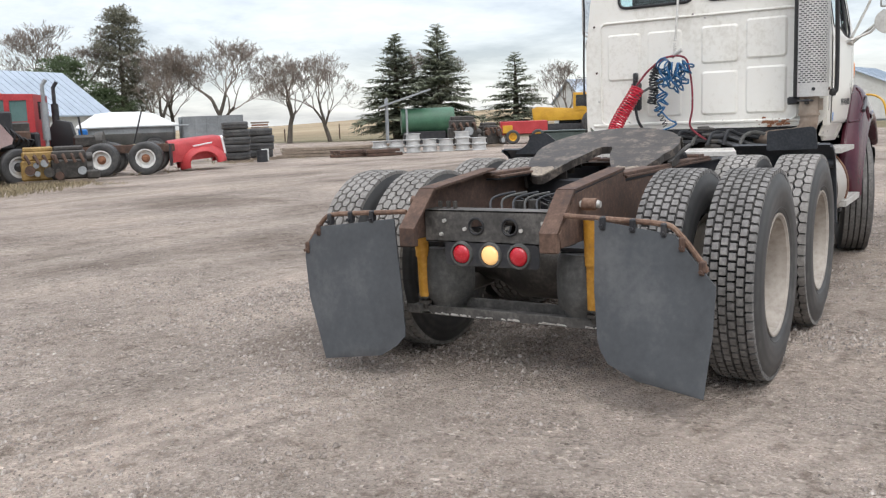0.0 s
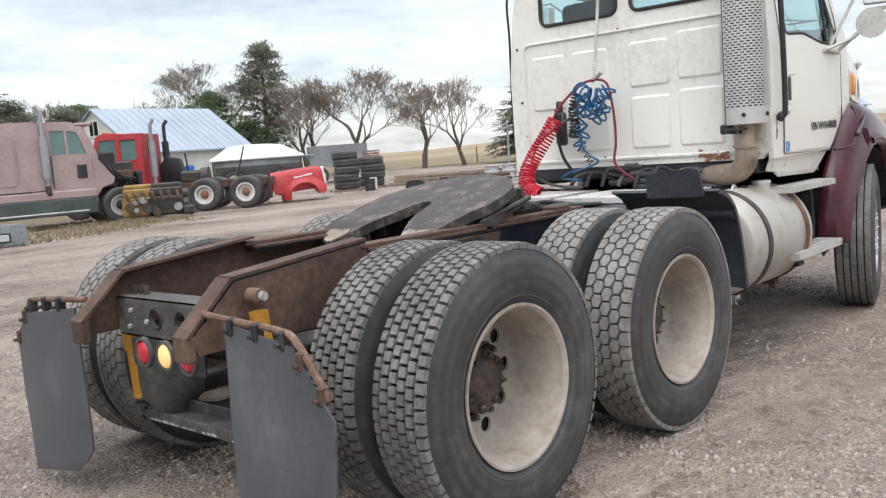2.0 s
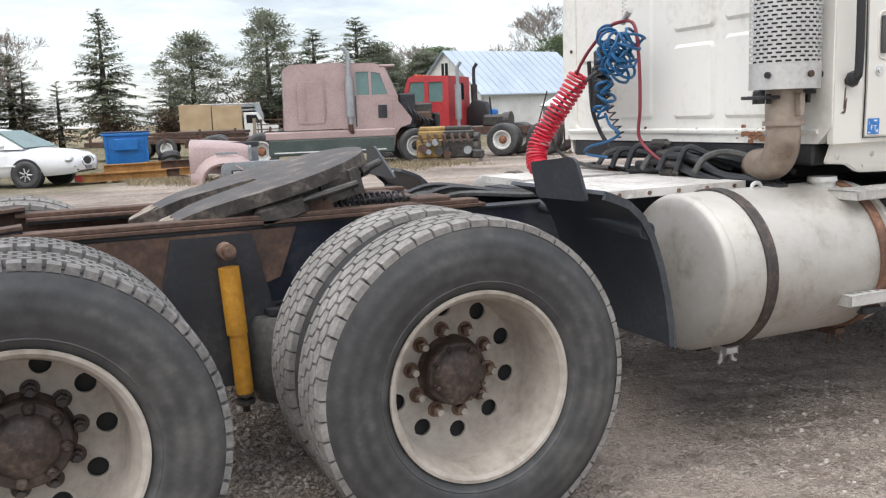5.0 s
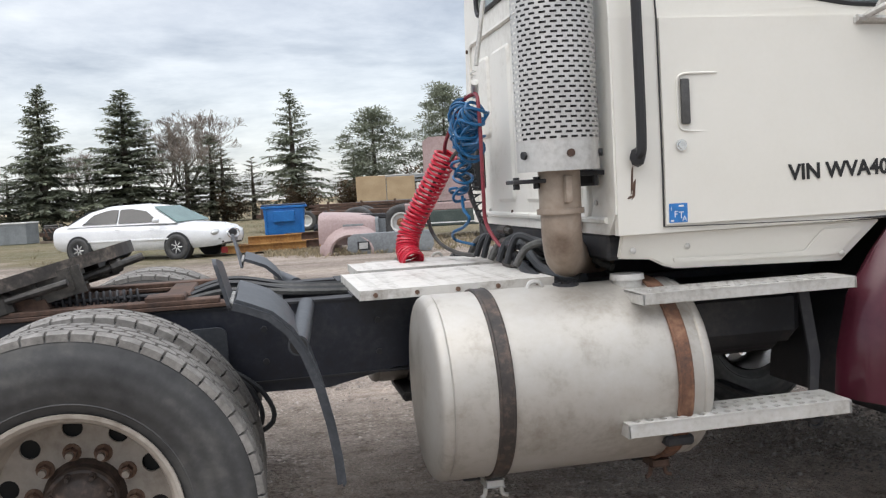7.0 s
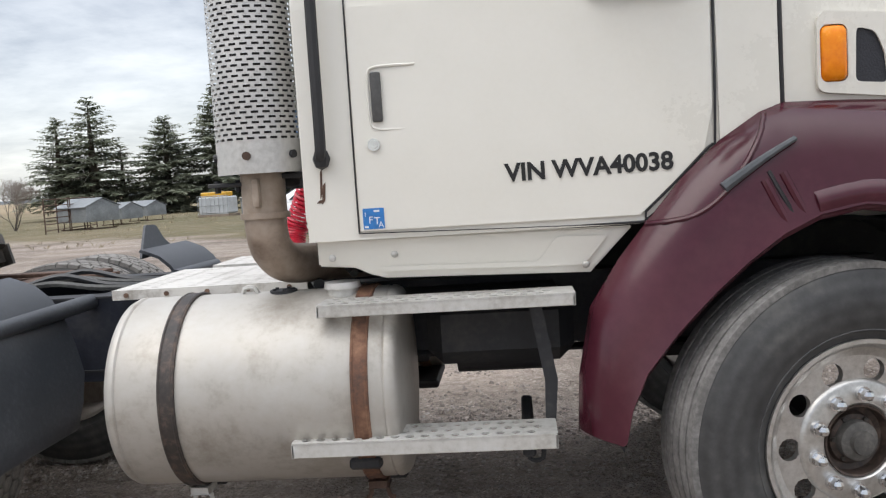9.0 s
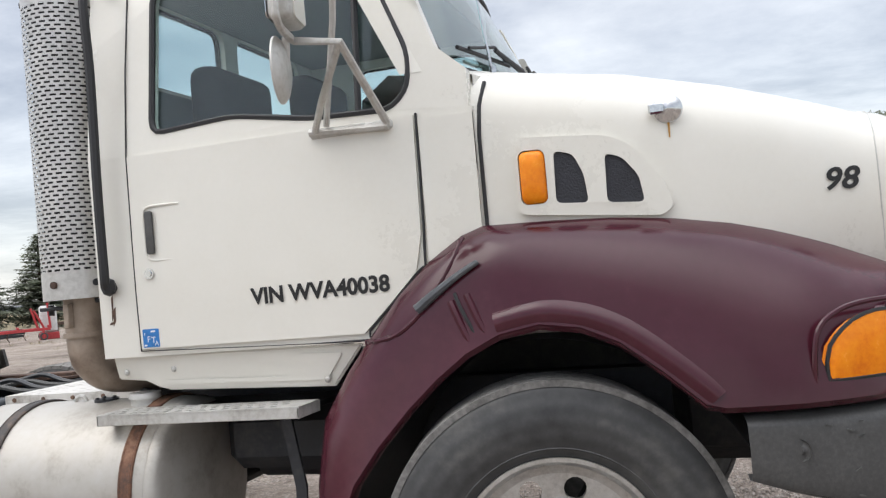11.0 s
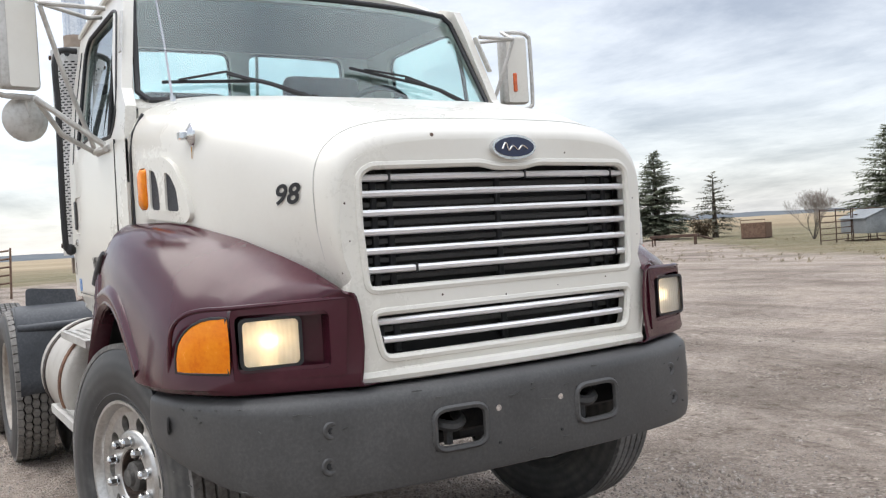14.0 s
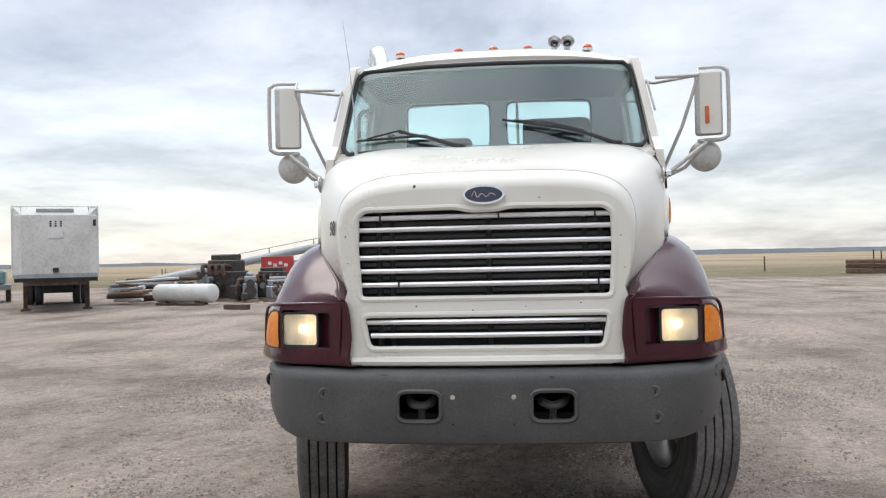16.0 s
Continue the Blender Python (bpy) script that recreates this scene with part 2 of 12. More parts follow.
RAILNAVY = mat("blue_black_rail_paint", (0.012, 0.015, 0.025), 0.42, dark=(0.007, 0.008, 0.012), light=(0.035, 0.036, 0.042), big=5, fine=35, mix=0.6, bump=0.1)
TREADTAN = mat("dusty_tan_tread", (0.205, 0.194, 0.180), 0.9, dark=(0.12, 0.113, 0.105), light=(0.30, 0.286, 0.268), big=5, fine=50, mix=0.5, bump=0.2)
HEADGLASS = glass("headlamp_glass", (0.93, 0.92, 0.86), 0.05)
PANE = glass("cab_window_glass", (0.80, 0.93, 0.93))
WINDSCREEN = glass("windscreen_glass", (0.66, 0.84, 0.83), 0.0, 1.6)
HUBRUST = mat("rusty_greasy_hub", (0.058, 0.040, 0.032), 0.55, dark=(0.020, 0.015, 0.013), light=(0.14, 0.10, 0.078), big=14, fine=60, mix=0.6, bump=0.45)
STRAPWORN = mat("strap_worn_to_rust", (0.045, 0.036, 0.032), 0.6, dark=(0.018, 0.016, 0.015), light=(0.15, 0.105, 0.08), big=9, fine=45, mix=0.6, bump=0.25)
REFLECTOR = mat("lamp_reflector", (0.80, 0.79, 0.76), 0.55, metal=1.0, big=30, fine=90, bump=0.3, rough_var=0.08)
MIRROR = mat("mirror_glass", (0.8, 0.8, 0.8), 0.03, metal=1.0, bump=0, rough_var=0.0)
INTERIOR = mat("grey_cab_trim", (0.24, 0.275, 0.275), 0.8, big=3, fine=40, bump=0.1)
SEATCLOTH = mat("dark_seat_cloth", (0.05, 0.052, 0.056), 0.9, big=5, fine=70, bump=0.2)
DECAL = mat("black_decal", (0.012, 0.012, 0.013), 0.4, bump=0)
BLUEDECAL = mat("blue_sticker", (0.03, 0.19, 0.52), 0.4, bump=0)
WHITEDECAL = mat("white_sticker", (0.75, 0.77, 0.80), 0.45, bump=0)
BADGE = mat("dark_blue_badge", (0.015, 0.022, 0.065), 0.2, bump=0, coat=0.5)
DECKWHITE = mat("white_deck_plate", (0.62, 0.60, 0.565), 0.55, dark=(0.36, 0.33, 0.29), light=(0.68, 0.66, 0.62), big=5, fine=30, bump=0.1)
MESHDARK = mat("black_mesh", (0.02, 0.021, 0.028), 0.5, bump=0.6, bump_scale=160)
REDPAINT = mat("red_paint", (0.42, 0.016, 0.022), 0.4, dark=(0.30, 0.012, 0.016), light=(0.50, 0.035, 0.04), big=2, fine=30, bump=0.05)
BRIGHT = mat("brushed_bright_trim", (0.80, 0.80, 0.81), 0.36, metal=0.6, dark=(0.74, 0.74, 0.74), light=(0.84, 0.84, 0.85), big=4, fine=30, bump=0.0, rough_var=0.05)
HEADLENS = glass("fluted_headlamp_glass", (0.95, 0.94, 0.91), 0.36)
_nt = HEADLENS.node_tree
_flute = _nt.nodes.new("ShaderNodeTexWave")
_flute.inputs["Scale"].default_value, _flute.inputs["Distortion"].default_value = 22.0, 1.5
_flute.bands_direction = "Y"
_tc = _nt.nodes.new("ShaderNodeTexCoord")
_bp = _nt.nodes.new("ShaderNodeBump")
_bp.inputs["Strength"].default_value, _bp.inputs["Distance"].default_value = 0.35, 0.003
_nt.links.new(_tc.outputs["Object"], _flute.inputs["Vector"])
_nt.links.new(_flute.outputs["Fac"], _bp.inputs["Height"])
_nt.links.new(_bp.outputs[0], _nt.nodes["Principled BSDF"].inputs["Normal"])

# ---------------------------------------------------------------- building helpers
def part(name, bm, material, parent=None, label="", smooth=False, angle=40):
    me = bpy.data.meshes.new(name)
    bm.normal_update()
    if smooth:
        for f in bm.faces:
            f.smooth = True
        lim = radians(angle)
        for ed in bm.edges:
            if len(ed.link_faces) == 2 and ed.calc_face_angle(0) > lim:
                ed.smooth = False
    bm.to_mesh(me)
    bm.free()
    me.materials.append(material)
    ob = new(name, me)
    if parent is not None:
        ob.parent = parent
    if label:
        ob["label"] = label
    return ob


def thing(name, label, category, at=None, group="", kind=""):
    ob = new(name)
    ob.empty_display_size = 0.2
    if at is not None:
        ob.matrix_basis = at
    return tagged(ob, label, category, group, kind)


def B():
    return bmesh.new()


def box(bm, x0, x1, y0, y1, z0, z1, bevel=0.0, m=None, seg=1):
    r = bmesh.ops.create_cube(bm, size=1.0)
    vs = r["verts"]
    for v in vs:
        v.co = Vector(((x0 + x1) / 2 + v.co.x * (x1 - x0), (y0 + y1) / 2 + v.co.y * (y1 - y0), (z0 + z1) / 2 + v.co.z * (z1 - z0)))
    if bevel:
        es = list({ed for v in vs for ed in v.link_edges})
        out = bmesh.ops.bevel(bm, geom=es, offset=bevel, segments=seg, affect="EDGES", profile=0.6)
        vs = list({v for f in out["faces"] for v in f.verts} | {v for v in vs if v.is_valid})
    if m is not None:
        bmesh.ops.transform(bm, matrix=m, verts=vs)
    return vs


def loft(bm, rows, close=False, cap0=False, cap1=False):
    """Rows of points with equal counts, joined by quads. close: each row is a ring."""
    vr = [[bm.verts.new(p) for p in r] for r in rows]
    n = len(rows[0])
    for a, b in zip(vr, vr[1:]):
        for i in range(n if close else n - 1):
            j = (i + 1) % n
            try:
                bm.faces.new((a[i], a[j], b[j], b[i]))
            except ValueError:
                pass
    if cap0:
        bm.faces.new(vr[0][::-1])
    if cap1:
        bm.faces.new(vr[-1])
    return vr


def ring(c, u, v, r, n, r2=None):
    r2 = r if r2 is None else r2
    return [Vector(c) + u * (r * math.cos(2 * math.pi * i / n)) + v * (r2 * math.sin(2 * math.pi * i / n)) for i in range(n)]


def cyl(bm, p0, p1, r0, r1=None, n=16, caps=True):
    p0, p1 = Vector(p0), Vector(p1)
    r1 = r0 if r1 is None else r1
    d = (p1 - p0).normalized()
    u = d.orthogonal().normalized()
    v = d.cross(u)
    loft(bm, [ring(p0, u, v, r0, n), ring(p1, u, v, r1, n)], True, caps, caps)


def tube(bm, pts, r, n=8, caps=True, radii=None):
    """A round bar along a line of points."""
    pts = [Vector(p) for p in pts]
    t = (pts[1] - pts[0]).normalized()
    u = t.orthogonal().normalized()
    rows = []
    for i, p in enumerate(pts):
        a, b = pts[max(0, i - 1)], pts[min(len(pts) - 1, i + 1)]
        t2 = (b - a).normalized() if (b - a).length > 1e-9 else t
        u = (t.rotation_difference(t2) @ u)
        u = (u - t2 * u.dot(t2)).normalized()
        t = t2
        rows.append(ring(p, u, t.cross(u), radii[i] if radii else r, n))
    loft(bm, rows, True, caps, caps)


def smooth_line(pts, k=6):
    """Catmull-Rom through the points."""
    pts = [Vector(p) for p in pts]
    out = []
    for i in range(len(pts) - 1):
        p0, p1, p2, p3 = pts[max(0, i - 1)], pts[i], pts[i + 1], pts[min(len(pts) - 1, i + 2)]
        for j in range(k):
            s = j / k
            out.append(0.5 * (2 * p1 + (p2 - p0) * s + (2 * p0 - 5 * p1 + 4 * p2 - p3) * s * s + (3 * p1 - p0 - 3 * p2 + p3) * s ** 3))
    out.append(pts[-1])
    return out


def lathe(bm, profile, n=48, m=None, close=False):
    """A profile of (r, h) turned round the local Y axis; h runs along +Y."""
    rows = []
    for i in range(n):
        a = 2 * math.pi * i / n
        rows.append([Vector((r * math.cos(a), h, r * math.sin(a))) for r, h in profile])
    rows.append(rows[0])
    vr = [[bm.verts.new(p) for p in r] for r in rows[:-1]]
    k = len(profile)
    for i in range(n):
        a, b = vr[i], vr[(i + 1) % n]
        for j in range(k if close else k - 1):
            q = (j + 1) % k
            bm.faces.new((a[j], b[j], b[q], a[q]))
    if m is not None:
        bmesh.ops.transform(bm, matrix=m, verts=[v for r in vr for v in r])


def plate(bm, outer, holes, place, thick):
    """A flat sheet from an outline and holes in (u, v), put into space by place(u, v, depth), with real thickness."""
    loops = [outer, *holes]
    tb = bmesh.new()
    ed = []
    for lp in loops:
        vs = [tb.verts.new((u, v, 0)) for u, v in lp]
        ed += [tb.edges.new((vs[i], vs[(i + 1) % len(vs)])) for i in range(len(vs))]
    bmesh.ops.triangle_fill(tb, use_beauty=True, use_dissolve=False, edges=ed, normal=(0, 0, 1))
    tb.verts.index_update()
    uv = [(v.co.x, v.co.y) for v in tb.verts]
    tris = [[v.index for v in f.verts] for f in tb.faces]
    tb.free()
    front = [bm.verts.new(place(u, v, 0.0)) for u, v in uv]
    back = [bm.verts.new(place(u, v, thick)) for u, v in uv]
    for t in tris:
        bm.faces.new([front[i] for i in t])
        bm.faces.new([back[i] for i in reversed(t)])
    k = 0
    for lp in loops:
        n = len(lp)
        for i in range(n):
            a, b = k + i, k + (i + 1) % n
            bm.faces.new((front[a], back[a], back[b], front[b]))
        k += n
    bmesh.ops.recalc_face_normals(bm, faces=bm.faces[:])


def rounded(u0, v0, u1, v1, r, k=4):
    """The outline of a rectangle with round corners."""
    out = []
    for cx, cy, a0 in ((u1 - r, v0 + r, -90), (u1 - r, v1 - r, 0), (u0 + r, v1 - r, 90), (u0 + r, v0 + r, 180)):
        for i in range(k + 1):
            a = radians(a0 + 90 * i / k)
            out.append((cx + r * math.cos(a), cy + r * math.sin(a)))
    return out


def round_poly(pts, r, k=3):
    """Round the corners of an outline."""
    out = []
    n = len(pts)
    for i in range(n):
        p, a, b = Vector(pts[i]), Vector(pts[i - 1]), Vector(pts[(i + 1) % n])
        da, db = (a - p), (b - p)
        ra = min(r, da.length * 0.45, db.length * 0.45)
        s, t = p + da.normalized() * ra, p + db.normalized() * ra
        for j in range(k + 1):
            w = j / k
            q = s * (1 - w) ** 2 + p * 2 * w * (1 - w) + t * w * w
            out.append((q.x, q.y))
    return out


def circle2(cx, cy, r, n=16):
    return [(cx + r * math.cos(2 * math.pi * i / n), cy + r * math.sin(2 * math.pi * i / n)) for i in range(n)]


def ball(bm, c, r, n=10, squash=(1, 1, 1)):
    o = bmesh.ops.create_uvsphere(bm, u_segments=n, v_segments=max(4, n // 2), radius=r)
    for v in o["verts"]:
        v.co = Vector(c) + Vector((v.co.x * squash[0], v.co.y * squash[1], v.co.z * squash[2]))
    return o["verts"]


def words(name, text, size, material, m, parent, depth=0.0015, width=None, bold=0.0, shear=0.0):
    """Lettering in the built-in font as a mesh, lying in its local XY plane. width: fit the line to this length."""
    cu = bpy.data.curves.new(name, "FONT")
    cu.body, cu.size, cu.extrude, cu.offset, cu.shear = text, size, depth, bold, shear
    cu.resolution_u = 3
    tmp = bpy.data.objects.new("letters", cu)
    scene.collection.objects.link(tmp)
    me = bpy.data.meshes.new_from_object(tmp.evaluated_get(bpy.context.evaluated_depsgraph_get()))
    bpy.data.objects.remove(tmp)
    xs = [v.co.x for v in me.vertices]
    k = (width / (max(xs) - min(xs))) if width else 1.0
    x0 = min(xs)
    for v in me.vertices:
        v.co.x = (v.co.x - x0) * k
        v.co = m @ v.co
    me.name = name
    me.materials.clear()
    me.materials.append(material)
    ob = new(name, me)
    ob.parent = parent
    return ob


def mirror_y(bm):
    """Add the mirror image in y of all that is in bm."""
    g = bmesh.ops.duplicate(bm, geom=bm.verts[:] + bm.edges[:] + bm.faces[:])
    vs = [x for x in g["geom"] if isinstance(x, bmesh.types.BMVert)]
    for v in vs:
        v.co.y = -v.co.y
    bmesh.ops.reverse_faces(bm, faces=[x for x in g["geom"] if isinstance(x, bmesh.types.BMFace)])


def flip_y(bm):
    for v in bm.verts:
        v.co.y = -v.co.y
    bmesh.ops.reverse_faces(bm, faces=bm.faces[:])
    return bm


def lerp(a, b, s):
    return a + (b - a) * s


def curve_at(table, x):
    """Linear look-up in rows of (x, value)."""
    if x <= table[0][0]:
        return table[0][1]
    for (xa, va), (xb, vb) in zip(table, table[1:]):
        if x <= xb:
            return lerp(va, vb, (x - xa) / (xb - xa))
    return table[-1][1]


def thicken(bm, by):
    """Give an open sheet a second skin, moved by a vector, and close its rim."""
    rim = [e_ for e_ in bm.edges if len(e_.link_faces) == 1]
    pairs = [(e_.verts[0], e_.verts[1]) for e_ in rim]
    faces = bm.faces[:]
    twin = {v: bm.verts.new(v.co + by) for v in bm.verts[:]}
    for f in faces:
        bm.faces.new([twin[v] for v in reversed(f.verts)])
    for a, b_ in pairs:
        bm.faces.new((a, b_, twin[b_], twin[a]))
    bmesh.ops.recalc_face_normals(bm, faces=bm.faces[:])


def pieces(name, bm, material, parent, label="", smooth=True):
    """Each loose piece of bm as a part of its own."""
    left = set(bm.verts)
    while left:
        todo, grp = [left.pop()], []
        while todo:
            v = todo.pop()
            grp.append(v)
            for e_ in v.link_edges:
                o = e_.other_vert(v)
                if o in left:
                    left.discard(o)
                    todo.append(o)
        idx = {v: i for i, v in enumerate(grp)}
        nb = bmesh.new()
        vs = [nb.verts.new(v.co) for v in grp]
        for f in {f for v in grp for f in v.link_faces}:
            nb.faces.new([vs[idx[v]] for v in f.verts])
        part(name, nb, material, parent, label, smooth, 35)
    bm.free()

# ---------------------------------------------------------------- the tractor unit (x forward, y to its left, rear axle at x = 0)
truck = thing("tractor_truck", "cream and maroon day-cab tractor truck parked on gravel", "truck")

AXLE_Z, TYRE_R = 0.522, 0.530
X_STEER = 4.62


def tyre_profile(R, half, bead=0.292):
    p = [(bead, -half + 0.035), (bead + 0.035, -half + 0.012), (bead + 0.075, -half - 0.001), (bead + 0.125, -half - 0.004), (R - 0.080, -half + 0.001), (R - 0.038, -half + 0.014),
         (R - 0.020, -half + 0.024)]
    t = [(R - 0.021, -half + 0.036), (R - 0.021, half - 0.036)]
    return p + t + [(r, -h) for r, h in reversed(p)]


def tread_blocks(bm, R, half, cols, count, wiggle, gap_u, gap_v, depth=0.016):
    """Raised blocks round the tyre: staggered columns, each block a small tapered prism."""
    width = 2 * half - 0.028
    cw = width / cols
    step = 2 * math.pi / count
    for c in range(cols):
        y0, y1 = -width / 2 + c * cw + gap_v / 2, -width / 2 + (c + 1) * cw - gap_v / 2
        edge = c in (0, cols - 1)
        for i in range(count):
            a0 = (i + (0.5 if c % 2 else 0.0)) * step
            da = step - gap_u / R
            outer = []
            for rr, inset in ((R - depth, 0.0), (R, 0.0018)):
                row = []
                ai = inset / R
                # hexagons: each inner edge bulges in the middle, where its neighbours end
                w0, w1 = (0.0 if c == 0 else wiggle), (0.0 if c == cols - 1 else wiggle)
                for y, a in ((y0 + inset + w0 / 2, a0 + ai), (y0 + inset - w0 / 2, a0 + da / 2), (y0 + inset + w0 / 2, a0 + da - ai), (y1 - inset - w1 / 2, a0 + da - ai),
                             (y1 - inset + w1 / 2, a0 + da / 2), (y1 - inset - w1 / 2, a0 + ai)):
                    r2 = rr - (0.006 if edge and ((c == 0 and y < y0 + 0.02) or (c and y > y1 - 0.02)) else 0)
                    row.append(bm.verts.new((r2 * math.cos(a), y, r2 * math.sin(a))))
                outer.append(row)
            lo, hi = outer
            for k in range(6):
                q = (k + 1) % 6
                bm.faces.new((lo[k], lo[q], hi[q], hi[k]))
            bm.faces.new((hi[0], hi[1], hi[4], hi[5]))
            bm.faces.new((hi[1], hi[2], hi[3], hi[4]))


def truck_tyre(kind, R, half):
    bm = B()
    lathe(bm, tyre_profile(R, half), 72)
    # moulded rings on the sidewalls
    rb = B()
    for s in (-1, 1):
        lathe(rb, [(0.326, s * (half - 0.014)), (0.335, s * (half - 0.007)), (0.344, s * (half - 0.012))], 72)
    # near-black sheet over the groove floor: groove shade put into its colour
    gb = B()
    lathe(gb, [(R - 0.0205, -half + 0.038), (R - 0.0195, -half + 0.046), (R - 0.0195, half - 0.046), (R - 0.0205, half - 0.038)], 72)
    tb = B()
    if kind == "drive":
        tread_blocks(tb, R, half, 6, 72, 0.0, 0.0085, 0.0070, 0.020)
    elif kind == "lug":
        tread_blocks(tb, R, half, 5, 52, 0.010, 0.0050, 0.0075, 0.020)
    else:
        w = 2 * half - 0.034
        for c in range(5):
            y0, y1 = -w / 2 + c * w / 5 + 0.004, -w / 2 + (c + 1) * w / 5 - 0.004
            lathe(tb, [(R - 0.020, y0), (R - 0.001, y0 + 0.001), (R, y0 + 0.004), (R, y1 - 0.004), (R - 0.001, y1 - 0.001), (R - 0.017, y1)], 96)
    return bm, tb, rb, gb


def holes_disc(bm, r_out, r_in, y, hole_r, hole_c, nh, turn=0.0, thick=0.012, lug_c=0.0):
    hs = [circle2(hole_c * math.cos(turn + 2 * math.pi * i / nh), hole_c * math.sin(turn + 2 * math.pi * i / nh), hole_r, 14) for i in range(nh)]
    plate(bm, circle2(0, 0, r_out, 60), hs + [circle2(0, 0, r_in, 30)], lambda u, v, d: Vector((u, y + d, v)), thick)


def make_wheel(name, kind, outer_kind, parent, at, label):
    """A wheel whose axle is the local Y axis; its outer face looks along -Y."""
    wheel = new(name)
    wheel.parent = parent
    wheel.matrix_basis = at
    wheel["label"] = label
    half = 0.134
    tb, tr, rb, gb = truck_tyre(kind, TYRE_R, half)
    part("tyre", tb, TYRE, wheel, "grey weathered rubber sidewall", True, 50)
    pieces("sidewall_ring", rb, TYRE, wheel)
    part("tread", tr, TREADTAN if kind == "lug" else TREAD, wheel, "dusty worn tread")
    part("groove_shade", gb, GROOVE, wheel, "", True)
    bm = B()
    if outer_kind == "dish":
        lathe(bm, [(0.285, 0.112), (0.288, -0.085), (0.296, -0.108), (0.308, -0.114), (0.307, -0.121), (0.297, -0.121), (0.285, -0.110), (0.279, -0.080),
                   (0.268, -0.060), (0.266, 0.020), (0.262, 0.070), (0.255, 0.108), (0.246, 0.124)], 72)
        holes_disc(bm, 0.2465, 0.07, 0.124, 0.030, 0.214, 10, 0.22)
        part("rim", bm, RIMPAINT, wheel, "dusty beige steel rim", True, 35)
        # drum disc coloured near-black, for the shade seen through the hand holes
        db_ = B()
        lathe(db_, [(0.12, 0.150), (0.262, 0.150), (0.262, 0.175), (0.12, 0.175)], 48, None, True)
        part("brake_drum", db_, SLOTDARK, wheel, "", True, 35)
        fl = 0.108 if kind == "lug" else 0.124
        hb = B()
        lathe(hb, [(0.0, 0.022), (0.040, 0.026), (0.072, 0.036), (0.086, 0.048), (0.094, 0.058), (fl - 0.006, 0.060), (fl, 0.068), (fl, 0.108), (fl + 0.012, 0.124)], 40)
        part("hub", hb, HUBRUST, wheel, "rusty greasy axle hub", True, 35)
        for i in range(8):
            a = 2 * math.pi * i / 8
            nb = B()
            c = Vector(((fl - 0.02) * math.cos(a), 0.058, (fl - 0.02) * math.sin(a)))
            ball(nb, c, 0.019 if fl > 0.11 else 0.013, 10, (1, 1.0, 1))
            cyl(nb, c, c + Vector((0, -0.026, 0)), 0.007, n=8)
            part("axle_stud", nb, HUBRUST, wheel, "", True)
        for i in range(10):
            a = 2 * math.pi * (i + 0.5) / 10
            nb = B()
            c = Vector((0.1425 * math.cos(a), 0, 0.1425 * math.sin(a)))
            cyl(nb, c + Vector((0, 0.126, 0)), c + Vector((0, 0.120, 0)), 0.027, n=14)
            cyl(nb, c + Vector((0, 0.126, 0)), c + Vector((0, 0.092, 0)), 0.0185, n=6)
            nut = part("wheel_nut", nb, RUSTLIGHT if kind == "lug" else HUBRUST, wheel)
            nb = B()
            cyl(nb, c + Vector((0, 0.10, 0)), c + Vector((0, 0.074, 0)), 0.011, n=10)
            part("stud_tip", nb, RIMPAINT if kind == "lug" else GREASE, wheel)
    elif outer_kind == "alloy":
        lathe(bm, [(0.285, 0.112), (0.288, -0.085), (0.296, -0.106), (0.308, -0.112), (0.307, -0.119), (0.295, -0.119), (0.284, -0.108), (0.278, -0.085), (0.262, -0.078),
                   (0.253, -0.074)], 72)
        holes_disc(bm, 0.2535, 0.11, -0.074, 0.034, 0.213, 10, 0.1, 0.022)
        lathe(bm, [(0.186, -0.072), (0.180, -0.082), (0.172, -0.086), (0.115, -0.088), (0.108, -0.080), (0.106, -0.04)], 60)
        part("rim", bm, ALLOY, wheel, "polished alloy wheel gone dull", True, 35)
        hb = B()
        lathe(hb, [(0.110, -0.076), (0.106, -0.086), (0.101, -0.084), (0.097, -0.045), (0.080, -0.040), (0.074, -0.055), (0.056, -0.058)], 36)
        hub = part("hub", hb, HUBRUST, wheel, "rust-stained front hub", True, 35)
        nb = B()
        lathe(nb, [(0.060, -0.050), (0.058, -0.088), (0.050, -0.094), (0.036, -0.096), (0.034, -0.112), (0.0, -0.114)], 30)
        part("oil_cap", nb, DUSTSTEEL, hub, "grey oil cap", True, 35)
        for i in range(6):
            a = math.pi * i / 3
            nb = B()
            c = Vector((0.067 * math.cos(a), -0.052, 0.067 * math.sin(a)))
            cyl(nb, c, c + Vector((0, -0.012, 0)), 0.007, n=6)
            part("cap_bolt", nb, GREASE, hub)
        for i in range(10):
            a = 2 * math.pi * (i + 0.5) / 10
            nb = B()
            c = Vector((0.143 * math.cos(a), 0, 0.143 * math.sin(a)))
            cyl(nb, c + Vector((0, -0.084, 0)), c + Vector((0, -0.100, 0)), 0.022, n=14)
            cyl(nb, c + Vector((0, -0.096, 0)), c + Vector((0, -0.124, 0)), 0.0185, 0.0165, n=6)
            ball(nb, c + Vector((0, -0.124, 0)), 0.0165, 8, (1, 0.6, 1))
            part("wheel_nut", nb, CHROME, wheel)
        nb = B()
        box(nb, -0.401, -0.390, -half - 0.0015, -half + 0.004, -0.014, 0.014, 0.001)
        part("tyre_mark", nb, WHITEDECAL, wheel, "small white paint mark")
    else:
